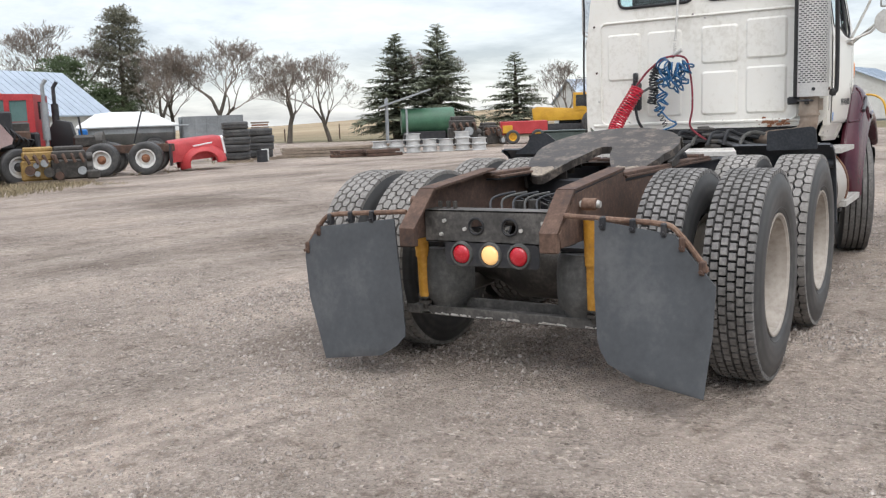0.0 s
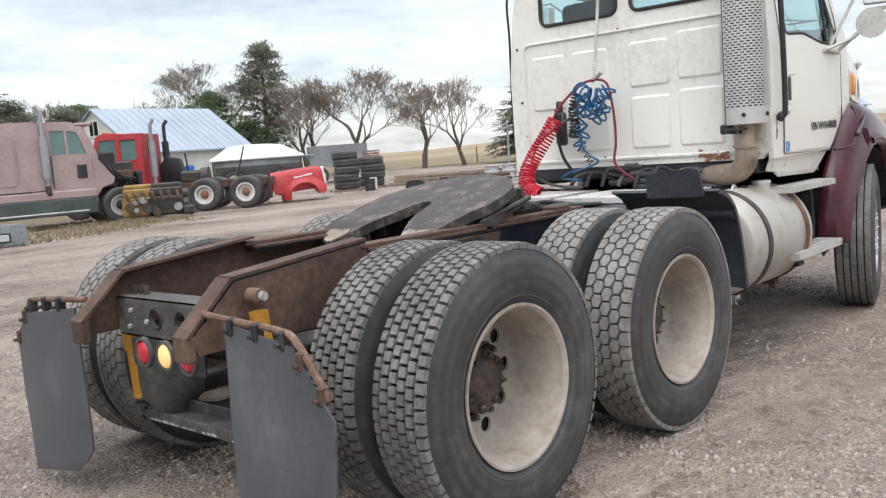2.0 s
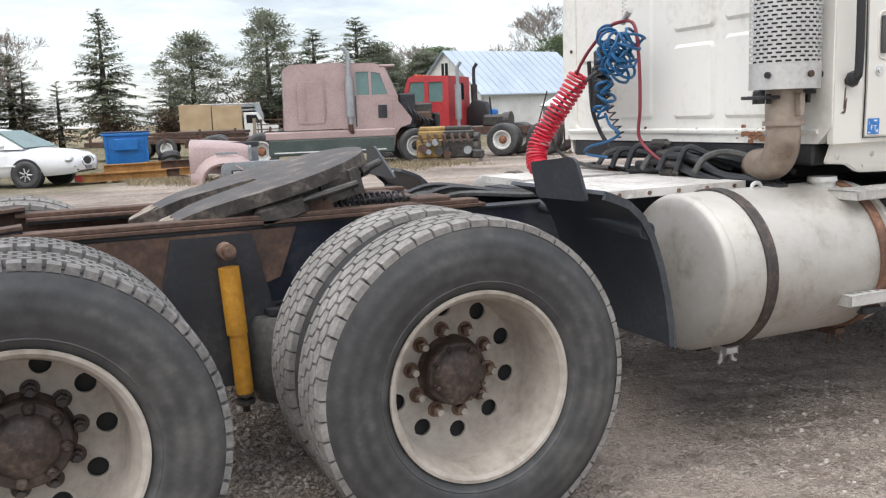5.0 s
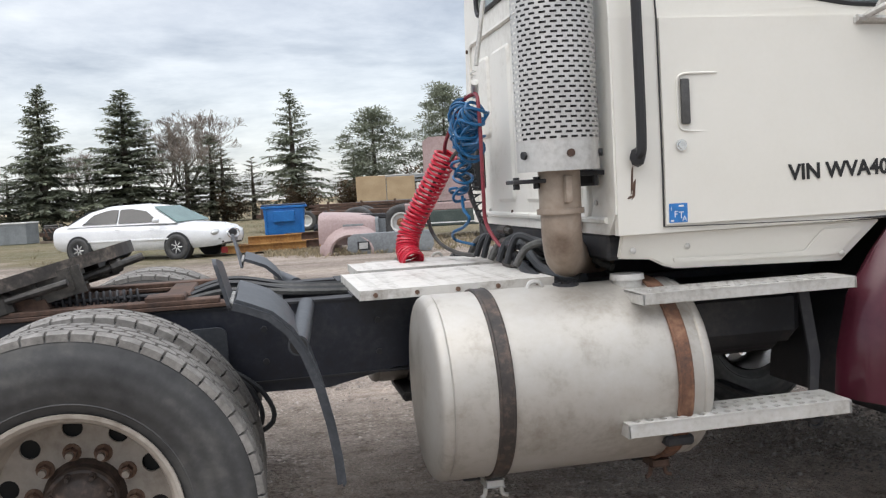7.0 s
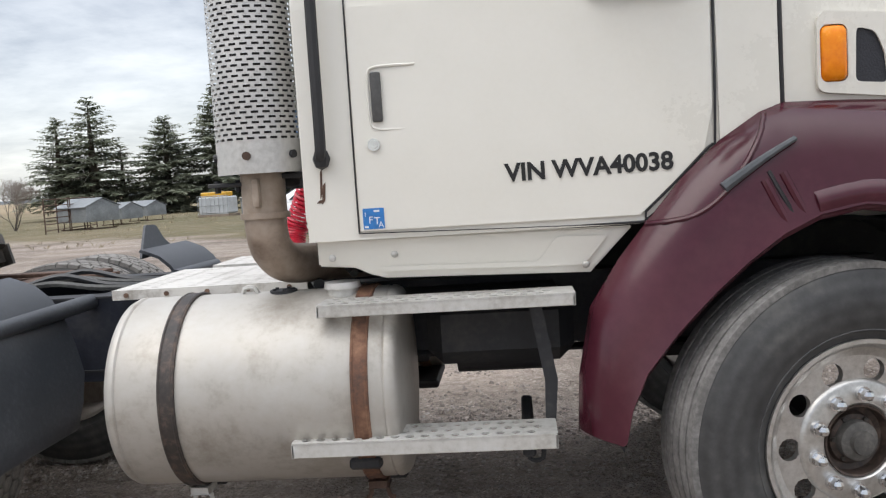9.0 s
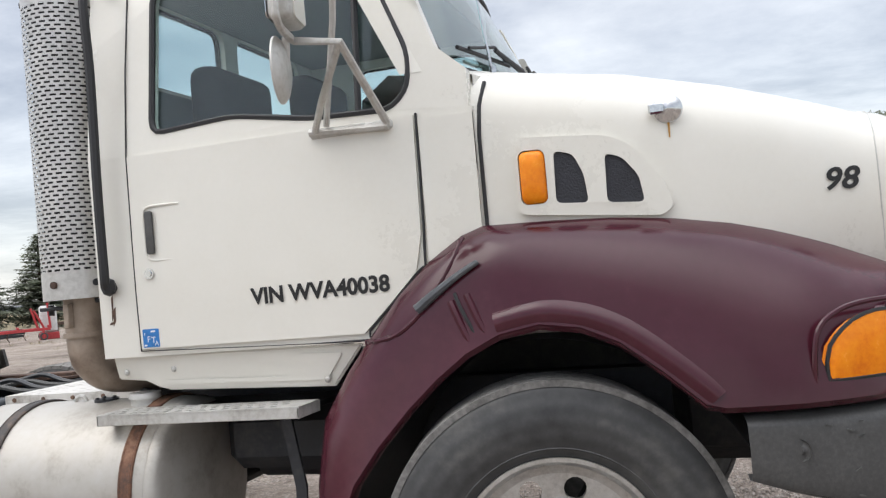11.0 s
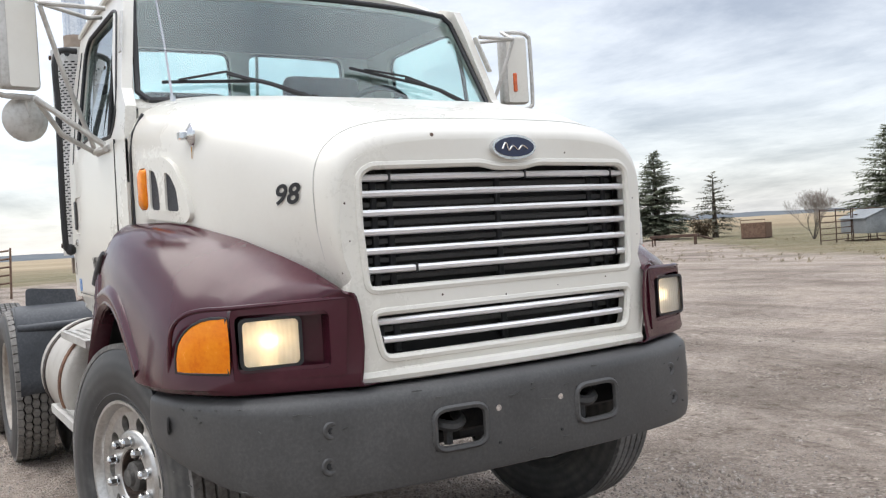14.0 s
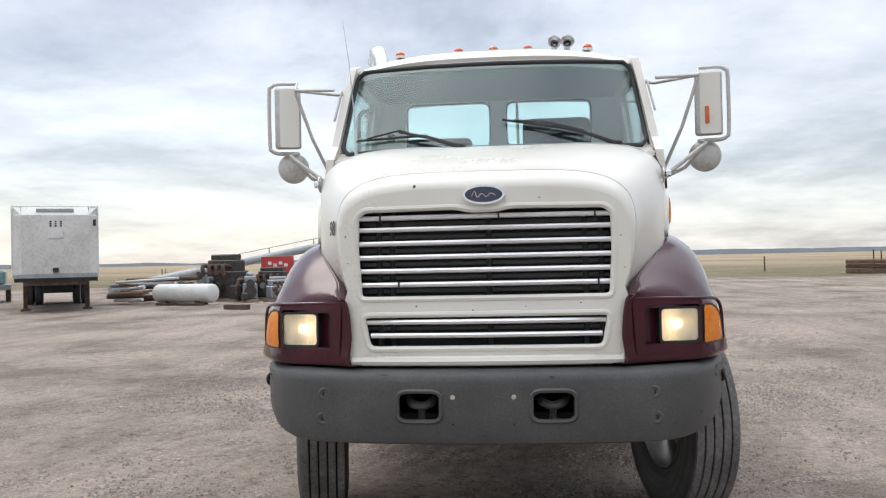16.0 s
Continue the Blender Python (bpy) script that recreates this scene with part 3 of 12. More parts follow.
        lathe(bm, [(0.285, 0.112), (0.300, 0.116), (0.290, 0.10), (0.262, 0.06), (0.255, -0.10), (0.285, -0.112), (0.30, -0.116)], 48)
        lathe(bm, [(0.256, -0.09), (0.02, -0.12)], 36)
        part("rim", bm, RIMPAINT, wheel, "", True, 35)
    return wheel


def wheel_pose(x, y, side, spin=0.0, steer=0.0):
    return Matrix.Translation((x, y, AXLE_Z)) @ Matrix.Rotation(radians((0 if side < 0 else 180) + steer), 4, "Z") @ Matrix.Rotation(radians(spin), 4, "Y")


Y_OUT, Y_IN = -1.115, -0.770
STEER = 13.0
w_r1 = make_wheel("wheel", "drive", "dish", truck, wheel_pose(0.025, Y_OUT, -1, 10), "outer dual drive wheel with blocky tread")
w_r1i = make_wheel("wheel", "drive", "inner", truck, wheel_pose(0.025, Y_IN, -1, 37), "inner dual drive wheel")
w_r2 = make_wheel("wheel", "lug", "dish", truck, wheel_pose(1.32, Y_OUT, -1, 25), "outer dual drive wheel with hexagonal tread")
w_r2i = make_wheel("wheel", "lug", "inner", truck, wheel_pose(1.32, Y_IN, -1, 60), "inner dual drive wheel")
w_f = make_wheel("wheel", "rib", "alloy", truck, wheel_pose(X_STEER, -1.005, -1, 4, STEER), "steered front wheel with dull alloy rim")
for src, x, y, sp, st in ((w_r2, 0, -Y_OUT, 15, 0), (w_r2i, 0, -Y_IN, 33, 0), (w_r2, 1.32, -Y_OUT, 70, 0), (w_r2i, 1.32, -Y_IN, 21, 0), (w_f, X_STEER, 1.005, 40, STEER)):
    copy_thing(src, wheel_pose(x, y, 1, sp, st))

# ---- chassis rails and crossmembers
for s in (-1, 1):
    bm = B()
    side = [(-0.80, 0.735), (-0.825, 0.80), (-0.62, 0.985), (0.06, 1.045), (0.06, 0.985), (4.95, 0.985), (4.95, 0.74), (2.35, 0.715), (2.1, 0.66), (0.3, 0.70), (-0.45, 0.735), (-0.62, 0.735)]
    plate(bm, side, [circle2(0.06 - 0.18, 0.93, 0.012, 8), circle2(-0.40, 0.87, 0.012, 8)], lambda u, v, d: Vector((u, s * (0.43 - d), v)), 0.012)
    part("frame_rail", bm, RAILNAVY, truck, "blue-black channel chassis rail")
    # flanges on top and at the sloping tail
    bm = B()
    top = [(-0.825, 0.80), (-0.62, 0.985), (0.06, 1.045)]
    for (xa, za), (xb, zb) in zip(top, top[1:]):
        y0, y1 = s * 0.345, s * 0.438
        a = [Vector((xa, y0, za)), Vector((xa, y1, za)), Vector((xb, y1, zb)), Vector((xb, y0, zb))]
        n = (a[1] - a[0]).cross(a[3] - a[0]).normalized() * (0.012 if s < 0 else -0.012)
        n = n if n.z > 0 else -n
        loft(bm, [a, [p + n for p in a]], True, True, True)
    box(bm, -0.835, -0.795, min(s * 0.345, s * 0.438), max(s * 0.345, s * 0.438), 0.715, 0.815, 0.006)
    tail = [(-0.79, 0.737), (-0.81, 0.80), (-0.61, 0.975), (0.05, 1.035), (0.06, 0.98), (0.97, 0.98), (0.90, 0.80), (0.62, 0.71), (0.3, 0.712), (-0.45, 0.742)]
    plate(bm, tail, [], lambda u, v, d: Vector((u, s * (0.431 + d), v)), 0.009)
    plate(bm, tail, [], lambda u, v, d: Vector((u, s * (0.4165 - d), v)), 0.004)
    part("tail_taper", bm, RUST, truck, "rusty tapered tail of the rail")
    bm = B()
    y0, y1 = sorted((s * 0.33, s * 0.44))
    box(bm, 0.06, 4.95, y0, y1, 0.986, 0.994)
    box(bm, 0.0, 4.95, y0, y1, 0.70, 0.708)
    part("rail_flange", bm, BLACKSTEEL, truck)
    bm = B()
    box(bm, 0.06, 1.75, y0 - 0.01, y1 + 0.01, 0.996, 1.012, 0.003)
    box(bm, 0.02, 1.72, s * 0.40 - 0.045, s * 0.40 + 0.045, 1.012, 1.030, 0.003)
    part("slide_rail", bm, RUST, truck, "rusty flat mounting rail")
    for i in range(9):
        for z in (0.78, 0.90):
            if (i * 7 + int(z * 100)) % 3:
                nb = B()
                x = 1.45 + i * 0.21
                cyl(nb, (x, s * 0.428, z), (x, s * 0.446, z), 0.012, n=6)
                part("rail_bolt", nb, BLACKSTEEL, truck)

bm = B()
plate(bm, rounded(-0.40, 0.72, 0.40, 0.885, 0.01), [circle2(-0.095, 0.805, 0.034, 20), circle2(0.095, 0.805, 0.034, 20)], lambda u, v, d: Vector((-0.64 + d, u, v)), 0.012)
box(bm, -0.64, -0.52, -0.40, 0.40, 0.876, 0.887, 0.002)
box(bm, -0.64, -0.52, -0.40, 0.40, 0.718, 0.728, 0.002)
part("rear_crossmember", bm, DUSTSTEEL, truck, "black rear crossmember with two round holes")
for y, z in ((-0.16, 0.79), (0.16, 0.79), (-0.28, 0.83), (0.28, 0.83), (-0.30, 0.76), (0.30, 0.76)):
    nb = B()
    cyl(nb, (-0.640, y, z), (-0.652, y, z), 0.011, n=6)
    part("crossmember_bolt", nb, STEPALU, truck)
for y in (-0.34, -0.29, 0.29, 0.34, 0.25):
    nb = B()
    cyl(nb, (-0.58, y, 0.887), (-0.58, y, 0.925), 0.012, n=6)
    part("crossmember_bolt", nb, GREASE, truck)
for y in (-0.095, 0.095):
    nb = B()
    lathe(nb, [(0.036, 0), (0.040, -0.006), (0.046, -0.004), (0.048, 0)], 24, Matrix.Translation((-0.641, y, 0.805)) @ Matrix.Rotation(radians(-90), 4, "Z"))
    part("grommet", nb, BLACKRUB, truck, "", True)
for x, z0, z1 in ((0.66, 0.72, 0.95), (1.9, 0.74, 0.95), (2.6, 0.74, 0.95), (3.4, 0.74, 0.95)):
    bm = B()
    box(bm, x - 0.06, x + 0.06, -0.42, 0.42, z0, z1, 0.01)
    part("crossmember", bm, BLACKSTEEL, truck)
# light bar and its three round lamps
bm = B()
plate(bm, rounded(-0.265, 0.605, 0.27, 0.722, 0.02), [circle2(y, 0.665, 0.052, 22) for y in (-0.155, 0.005, 0.17)], lambda u, v, d: Vector((-0.662 + d, u, v)), 0.006)
part("light_bar", bm, BLACKSTEEL, truck, "dusty three-lamp bracket")
for y, m, lab in ((-0.155, REDLENS, "red stop lamp"), (0.005, TAILON, "lit white reversing lamp"), (0.17, REDLENS, "red stop lamp")):
    lamp = new("tail_lamp")
    lamp.parent = truck
    lamp["label"] = lab
    t = Matrix.Translation((-0.664, y, 0.665)) @ Matrix.Rotation(radians(-90), 4, "Z")
    bm = B()
    lathe(bm, [(0.0, -0.020), (0.030, -0.019), (0.046, -0.010), (0.050, 0.0)], 28, t)
    part("lens", bm, m, lamp, "", True)
    bm = B()
    lathe(bm, [(0.050, 0.002), (0.052, -0.012), (0.062, -0.010), (0.066, 0.004)], 28, t)
    part("bezel", bm, AIRBAG, lamp, "", True)
# lower rear beam, air springs, shock absorbers, axle housings
bm = B()
box(bm, -0.52, -0.40, -0.62, 0.62, 0.318, 0.330, 0.003)
box(bm, -0.525, -0.513, -0.62, 0.62, 0.295, 0.345, 0.003)
box(bm, -0.41, -0.40, -0.62, 0.62, 0.318, 0.38, 0.003)
part("spring_beam", bm, DUSTSTEEL, truck, "chipped black suspension cross beam")
bm = B()
for i in range(34):
    y = random.uniform(-0.6, 0.6)
    w = random.uniform(0.006, 0.03)
    plate(bm, round_poly([(y - w, 0.300), (y + w, 0.302), (y + w * 0.8, 0.300 + random.uniform(0.005, 0.014)), (y - w * 0.7, 0.300 + random.uniform(0.004, 0.012))], 0.003), [], lambda u, v, d: Vector((-0.5265 - d, u, v)), 0.001)
pieces("bare_metal_chip", bm, STEPALU, truck, "chips of bare metal")
for x0, zt in ((-0.36, 0.70), (0.96, 0.70)):
    for s in (-1, 1):
        bm = B()
        lathe(bm, [(0.0, 0.0), (0.10, 0.0), (0.105, 0.03), (0.135, 0.06), (0.142, 0.12), (0.143, 0.22), (0.136, 0.30), (0.12, 0.33), (0.0, 0.335)], 32,
              Matrix.Translation((x0 - 0.06, s * 0.40, 0.335)) @ Matrix.Rotation(radians(90), 4, "X"))
        part("air_spring", bm, AIRBAG, truck, "grey rubber air spring", True)
        bm = B()
        plate(bm, rounded(x0 - 0.13, s * 0.40 - 0.11, x0 + 0.10, s * 0.40 + 0.11, 0.02), [], lambda u, v, d: Vector((u, v, 0.672 + d)), 0.02)
        part("spring_plate", bm, BLACKSTEEL, truck)
for x0 in (-0.56, 0.70):
    for s in (-1, 1):
        sh = new("shock_absorber")
        sh.parent = truck
        sh["label"] = "yellow shock absorber"
        y = s * 0.49
        xb = x0 + 0.03
        bm = B()
        cyl(bm, (x0 + 0.004, y, 0.86), (x0 + 0.018, y, 0.62), 0.037, n=20)
        cyl(bm, (x0 + 0.018, y, 0.66), (xb, y, 0.40), 0.032, n=20)
        part("tube", bm, YELLOW, sh, "", True, 30)
        bm = B()
        cyl(bm, (x0, y - 0.035, 0.92), (x0, y + 0.035, 0.92), 0.029, n=18)
        part("upper_eye", bm, RUSTLIGHT, sh, "", True, 30)
        bm = B()
        cyl(bm, (x0, y - s * 0.07, 0.92), (x0, y + s * 0.052, 0.92), 0.016, n=12)
        cyl(bm, (x0, y + s * 0.036, 0.92), (x0, y + s * 0.046, 0.92), 0.019, n=16)
        part("bolt", bm, STEPALU if x0 < 0 else RUSTLIGHT, sh, "", True, 30)
        bm = B()
        cyl(bm, (xb, y, 0.42), (xb + 0.002, y, 0.33), 0.014, n=10)
        cyl(bm, (xb, y, 0.405), (xb, y, 0.39), 0.032, n=16)
        cyl(bm, (xb, y, 0.375), (xb, y, 0.36), 0.036, n=16)
        part("lower_mount", bm, GREASE, sh, "", True, 30)
for x in (0.0, 1.32):
    bm = B()
    tube(bm, [(x, -0.98, AXLE_Z), (x, -0.5, AXLE_Z), (x, -0.28, AXLE_Z), (x, -0.12, AXLE_Z), (x, 0.12, AXLE_Z), (x, 0.28, AXLE_Z), (x, 0.5, AXLE_Z), (x, 0.98, AXLE_Z)], 0.1, 20, True,
         [0.085, 0.09, 0.12, 0.2, 0.2, 0.12, 0.09, 0.085])
    box(bm, x - 0.4, x + 0.1, -0.47, -0.39, 0.36, 0.46, 0.02)
    box(bm, x - 0.4, x + 0.1, 0.39, 0.47, 0.36, 0.46, 0.02)
    part("drive_axle", bm, GREASE, truck, "greasy drive axle housing", True, 45)
bm = B()
for y in (-0.44, 0.44):
    plate(bm, [(0.30, 0.42), (1.02, 0.42), (0.98, 0.55), (0.86, 0.72), (0.80, 0.97), (0.52, 0.97), (0.46, 0.72), (0.34, 0.55)], [], lambda u, v, d: Vector((u, y + (d if y > 0 else -d), v)), 0.012)
pieces("suspension_bracket", bm, BLACKSTEEL, truck)
# a few air lines over the rear axle
for k in range(5):
    bm = B()
    y = -0.10 + 0.07 * k
    tube(bm, smooth_line([(-0.30, y, 0.80), (-0.22, y + 0.05, 0.90), (-0.10, y - 0.03, 0.93), (0.06, y + 0.06, 0.90), (0.25, y, 0.82)], 5), 0.007, 6)
    part("air_line", bm, AIRBAG if k % 2 else BLACKHOSE, truck, "", True)
bm = B()
cyl(bm, (-0.2, -0.02, 0.80), (-0.2, -0.02, 0.90), 0.035, n=10)
cyl(bm, (-0.06, 0.14, 0.80), (-0.06, 0.14, 0.88), 0.03, n=10)
box(bm, -0.26, 0.04, -0.12, 0.16, 0.76, 0.82, 0.02)
cyl(bm, (0.10, -0.25, 0.72), (0.62, -0.25, 0.74), 0.12, n=18)
part("air_valve", bm, GREASE, truck)

# ---- fifth wheel
fw = new("fifth_wheel")
fw.parent = truck
fw["label"] = "greasy tilted fifth wheel coupling"
FWM = Matrix.Translation((0.90, 0, 1.128)) @ Matrix.Rotation(radians(-14), 4, "Y")
bm = B()
fo = [(0.02 + 0.46 * math.cos(radians(a)), 0.46 * math.sin(radians(a))) for a in range(-112, 113, 8)]
half_fo = [(-0.26, 0.425), (-0.34, 0.405), (-0.42, 0.38), (-0.49, 0.35), (-0.545, 0.31), (-0.56, 0.27), (-0.55, 0.235), (-0.51, 0.21), (-0.44, 0.18), (-0.38, 0.155), (-0.30, 0.125), (-0.20, 0.092), (-0.10, 0.068), (-0.03, 0.058), (0.02, 0.035)]
half_fo = [(u * 0.86 if u < 0 else u, v) for u, v in half_fo]
fo += half_fo + [(0.03, 0.0)] + [(u, -v) for u, v in reversed(half_fo)]


def fw_top(u, v, d):
    drop = -0.28 * max(0.0, -u - 0.24) ** 1.4
    return FWM @ Vector((u, v, drop - d))


plate(bm, fo, [], fw_top, 0.048)
part("top_plate", bm, FIFTH, fw, "worn horseshoe top plate with grease")
WORNTIP = mat("scraped_ramp_tip", (0.24, 0.20, 0.155), 0.7, dark=(0.07, 0.055, 0.045), light=(0.36, 0.31, 0.25), big=16, fine=60, mix=0.5, bump=0.3)
for s in (-1, 1):
    bm = B()
    tip = [(-0.553, 0.262), (-0.54, 0.305), (-0.49, 0.342), (-0.44, 0.362), (-0.415, 0.33), (-0.43, 0.27), (-0.41, 0.215), (-0.45, 0.19), (-0.51, 0.216), (-0.545, 0.238)]
    plate(bm, tip, [], lambda u, v, d: fw_top(u * 0.86, s * v, d - 0.006), 0.004)
    part("ramp_tip", bm, WORNTIP, fw, "ramp tip scraped to bare metal")
bm = B()
for s in (-1, 1):
    for i in range(6):
        u = -0.30 + i * 0.12
        box(bm, u - 0.008, u + 0.008, s * 0.28 - 0.13, s * 0.28 + 0.13, -0.11, -0.03, 0.0, FWM)
    box(bm, -0.42, 0.34, s * 0.37, s * 0.39, -0.13, -0.03, 0.0, FWM)
    box(bm, -0.10, 0.10, s * 0.40 - 0.05, s * 0.40 + 0.05, -0.14, -0.05, 0.02, FWM)
pieces("casting_rib", bm, GREASE, fw)
bm = B()
for s in (-1, 1):
    plate(bm, [(0.76, 1.015), (1.14, 1.015), (1.12, 1.065), (1.02, 1.075), (0.98, 1.095), (0.90, 1.085), (0.86, 1.045), (0.78, 1.035)], [], lambda u, v, d: Vector((u, s * (0.40 - d), v)), 0.10)
    for x in (1.05, 1.10):
        cyl(bm, (x, s * 0.35, 1.06), (x, s * 0.35, 1.09), 0.015, n=6)
pieces("bracket", bm, RUST, fw, "rusty pivot bracket")
bm = B()
cyl(bm, FWM @ Vector((0.20, -0.30, -0.09)), FWM @ Vector((0.52, -0.12, -0.075)), 0.016, n=10)
cyl(bm, FWM @ Vector((0.40, -0.18, -0.08)), FWM @ Vector((0.44, -0.158, -0.078)), 0.028, n=10)
cyl(bm, FWM @ Vector((-0.1, -0.42, -0.08)), FWM @ Vector((0.3, -0.45, -0.08)), 0.014, n=8)
part("release_rod", bm, GREASE, fw)
bm = B()
coil = [(1.02 + 0.42 * i / 150, -0.34 + 0.028 * math.cos(i * 0.75), 1.045 + 0.028 * math.sin(i * 0.75)) for i in range(150)]
tube(bm, coil, 0.0055, 5)
cyl(bm, (1.0, -0.34, 1.045), (1.5, -0.34, 1.045), 0.008, n=8)
part("spring", bm, BLACKSTEEL, fw, "", True)
bm = B()
box(bm, 1.46, 1.60, -0.44, -0.30, 1.012, 1.05, 0.006)
box(bm, 1.12, 1.30, -0.28, 0.28, 1.0, 1.02, 0.004)
box(bm, 1.5, 1.6, -0.2, 0.3, 0.995, 1.03, 0.006)
part("stop_block", bm, RUST, fw)

# ---------------------------------------------------------------- cab shell
def cab_y(z):
    """Half width of the cab side at height z."""
    return curve_at([(1.0, 0.985), (1.20, 1.000), (1.45, 1.006), (1.92, 1.000), (2.30, 0.955), (2.62, 0.895), (2.80, 0.86)], z)


X_BACK = 3.03
WIN = round_poly([(3.30, 1.965), (3.62, 1.985), (3.92, 1.935), (4.20, 1.925), (4.262, 1.985), (4.27, 2.10), (4.10, 2.50), (3.98, 2.535), (3.36, 2.535), (3.30, 2.48)], 0.05)
for s in (-1, 1):
    rows = []
    bm = B()
    # lower side: three strips so that it follows the belly of the cab
    zs = [1.19, 1.32, 1.50, 1.70, 1.90]
    rear = [3.036] * 5
    fr = [4.05, 4.22, 4.42, 4.47, 4.47]
    loft(bm, [[Vector((lerp(a, b, q), s * cab_y(z), z)) for z, a, b in zip(zs, rear, fr)] for q in (0, 0.25, 0.5, 0.75, 1)])
    thicken(bm, Vector((0, -s * 0.03, 0)))
    bmesh.ops.recalc_face_normals(bm, faces=bm.faces[:])
    part("cab_side", bm, CREAM, truck, "cream cab side", True, 30)
    bm = B()
    out = [(3.036, 1.90), (4.46, 1.90), (4.46, 2.02), (4.36, 2.11), (4.22, 2.50), (4.17, 2.62), (4.05, 2.66), (3.2, 2.66), (3.05, 2.60), (3.036, 2.3)]
    plate(bm, out, [WIN], lambda u, v, d: Vector((u, s * (cab_y(v) - d), v)), 0.045)
    part("cab_upper_side", bm, CREAM, truck, "", False)
    # door skin, a little proud of the side, with dark seams
    dl = round_poly([(3.20, 1.215), (4.02, 1.200), (4.06, 1.225), (4.245, 1.40), (4.270, 1.46), (4.278, 1.895), (3.20, 1.895)], 0.02)
    door = new("door")
    door.parent = truck
    door["label"] = "cream cab door with recessed handle"
    bm = B()
    hole = rounded(3.262, 1.535, 3.292, 1.70, 0.008)
    loft(bm, [[Vector((x, s * (cab_y(z) + 0.010), z)) for x in (3.202, 3.262, 3.55, 3.85, xe)] for z, xe in ((1.217, 4.05), (1.30, 4.142), (1.40, 4.245), (1.52, 4.272), (1.70, 4.275), (1.895, 4.278))])
    thicken(bm, Vector((0, -s * 0.012, 0)))
    bmesh.ops.recalc_face_normals(bm, faces=bm.faces[:])
    part("door_skin", bm, CREAM, door, "", True, 30)
    # dark tubes in place of open door gaps, for the shade inside them
    bm = B()
    seam = [(3.196, 1.21), (4.03, 1.195), (4.068, 1.225), (4.252, 1.40), (4.279, 1.46), (4.287, 1.90)]
    seam_pts = [(p.x, p.y) for p in smooth_line([(a, b, 0) for a, b in seam], 4)]
    tube(bm, [Vector((x, s * (cab_y(z) + 0.0065), z)) for x, z in seam_pts], 0.0055, 6, True, [0.0016 if x < 4.0 else 0.0042 for x, z in seam_pts])
    tube(bm, [Vector((3.196, s * (cab_y(z) + 0.0045), z)) for z in (1.21, 1.4, 1.6, 1.9, 2.2, 2.5)], 0.0028, 6)
    part("door_gap_line", bm, BLACKRUB, door, "", True)
    bm = B()
    yb = s * (cab_y(1.62) + 0.012)
    # scooped grip: frame lip and dark pull
    tube(bm, smooth_line([(3.40, yb - s * 0.004, 1.712), (3.33, yb - s * 0.001, 1.713), (3.275, yb, 1.710), (3.256, yb, 1.690), (3.254, yb, 1.62), (3.256, yb, 1.548), (3.275, yb, 1.526), (3.33, yb - s * 0.003, 1.522), (3.40, yb - s * 0.006, 1.524)], 4), 0.0042, 6)
    part("handle_surround", bm, CREAM, door, "", True)
    bm = B()
    box(bm, 3.264, 3.296, min(yb, yb + s * 0.012), max(yb, yb + s * 0.012), 1.545, 1.695, 0.007, None, 2)
    part("door_handle", bm, DARKPLAS, door, "dark grey pull handle", True, 30)
    bm = B()
    cyl(bm, (3.262, yb, 1.478), (3.262, yb + s * 0.006, 1.478), 0.019, n=20)
    cyl(bm, (3.262, yb, 1.478), (3.262, yb + s * 0.010, 1.478), 0.012, n=16)
    part("lock", bm, CHROME, door, "", True, 30)
    # window glass, seal and divider
    bm = B()
    plate(bm, WIN, [], lambda u, v, d: Vector((u, s * (cab_y(v) - 0.022 - d), v)), 0.005)
    part("side_window", bm, PANE, truck, "tinted side window").visible_shadow = False
    bm = B()
    tube(bm, [Vector((u, s * (cab_y(v) - 0.004), v)) for u, v in WIN + WIN[:1]], 0.011, 6, False)
    tube(bm, [Vector((4.085, s * (cab_y(z) - 0.014), z)) for z in (1.935, 2.1, 2.3, 2.50)], 0.012, 6)
    part("window_seal", bm, BLACKRUB, truck, "", True)
    # sill valance below the door
    bm = B()
    vz = [(3.055, 1.195), (4.03, 1.185), (3.90, 1.045), (3.26, 1.062), (3.215, 1.075), (3.165, 1.10), (3.10, 1.105), (3.05, 1.11)]
    plate(bm, vz, [], lambda u, v, d: Vector((u, s * (0.945 + 0.045 * max(0, (v - 1.06) / 0.135) - 0.05 * max(0.0, 3.22 - u) - d), v)), 0.02)
    bmesh.ops.bevel(bm, geom=[e_ for e_ in bm.edges if e_.calc_face_angle(0) > 1.2], offset=0.006, segments=2, affect="EDGES")
    part("sill_panel", bm, CREAM, truck, "cream sill panel", True, 30)
    bm = B()
    plate(bm, round_poly([(3.25, 1.085), (3.88, 1.07), (3.955, 1.16), (3.80, 1.165), (3.74, 1.09), (3.24, 1.10)], 0.015), [], lambda u, v, d: Vector((u, s * (0.952 + 0.04 * max(0, (v - 1.06) / 0.135) + d * 0.6), v)), 0.008)
    part("sill_ridge", bm, CREAM, truck)
    for x, z in ((3.098, 1.135), (3.295, 1.138), (3.885, 1.072), (3.972, 1.165)):
        nb = B()
        ball(nb, (x, s * 0.968, z), 0.012, 8, (1, 0.5, 1))
        part("screw", nb, STEPALU, truck, "", True)
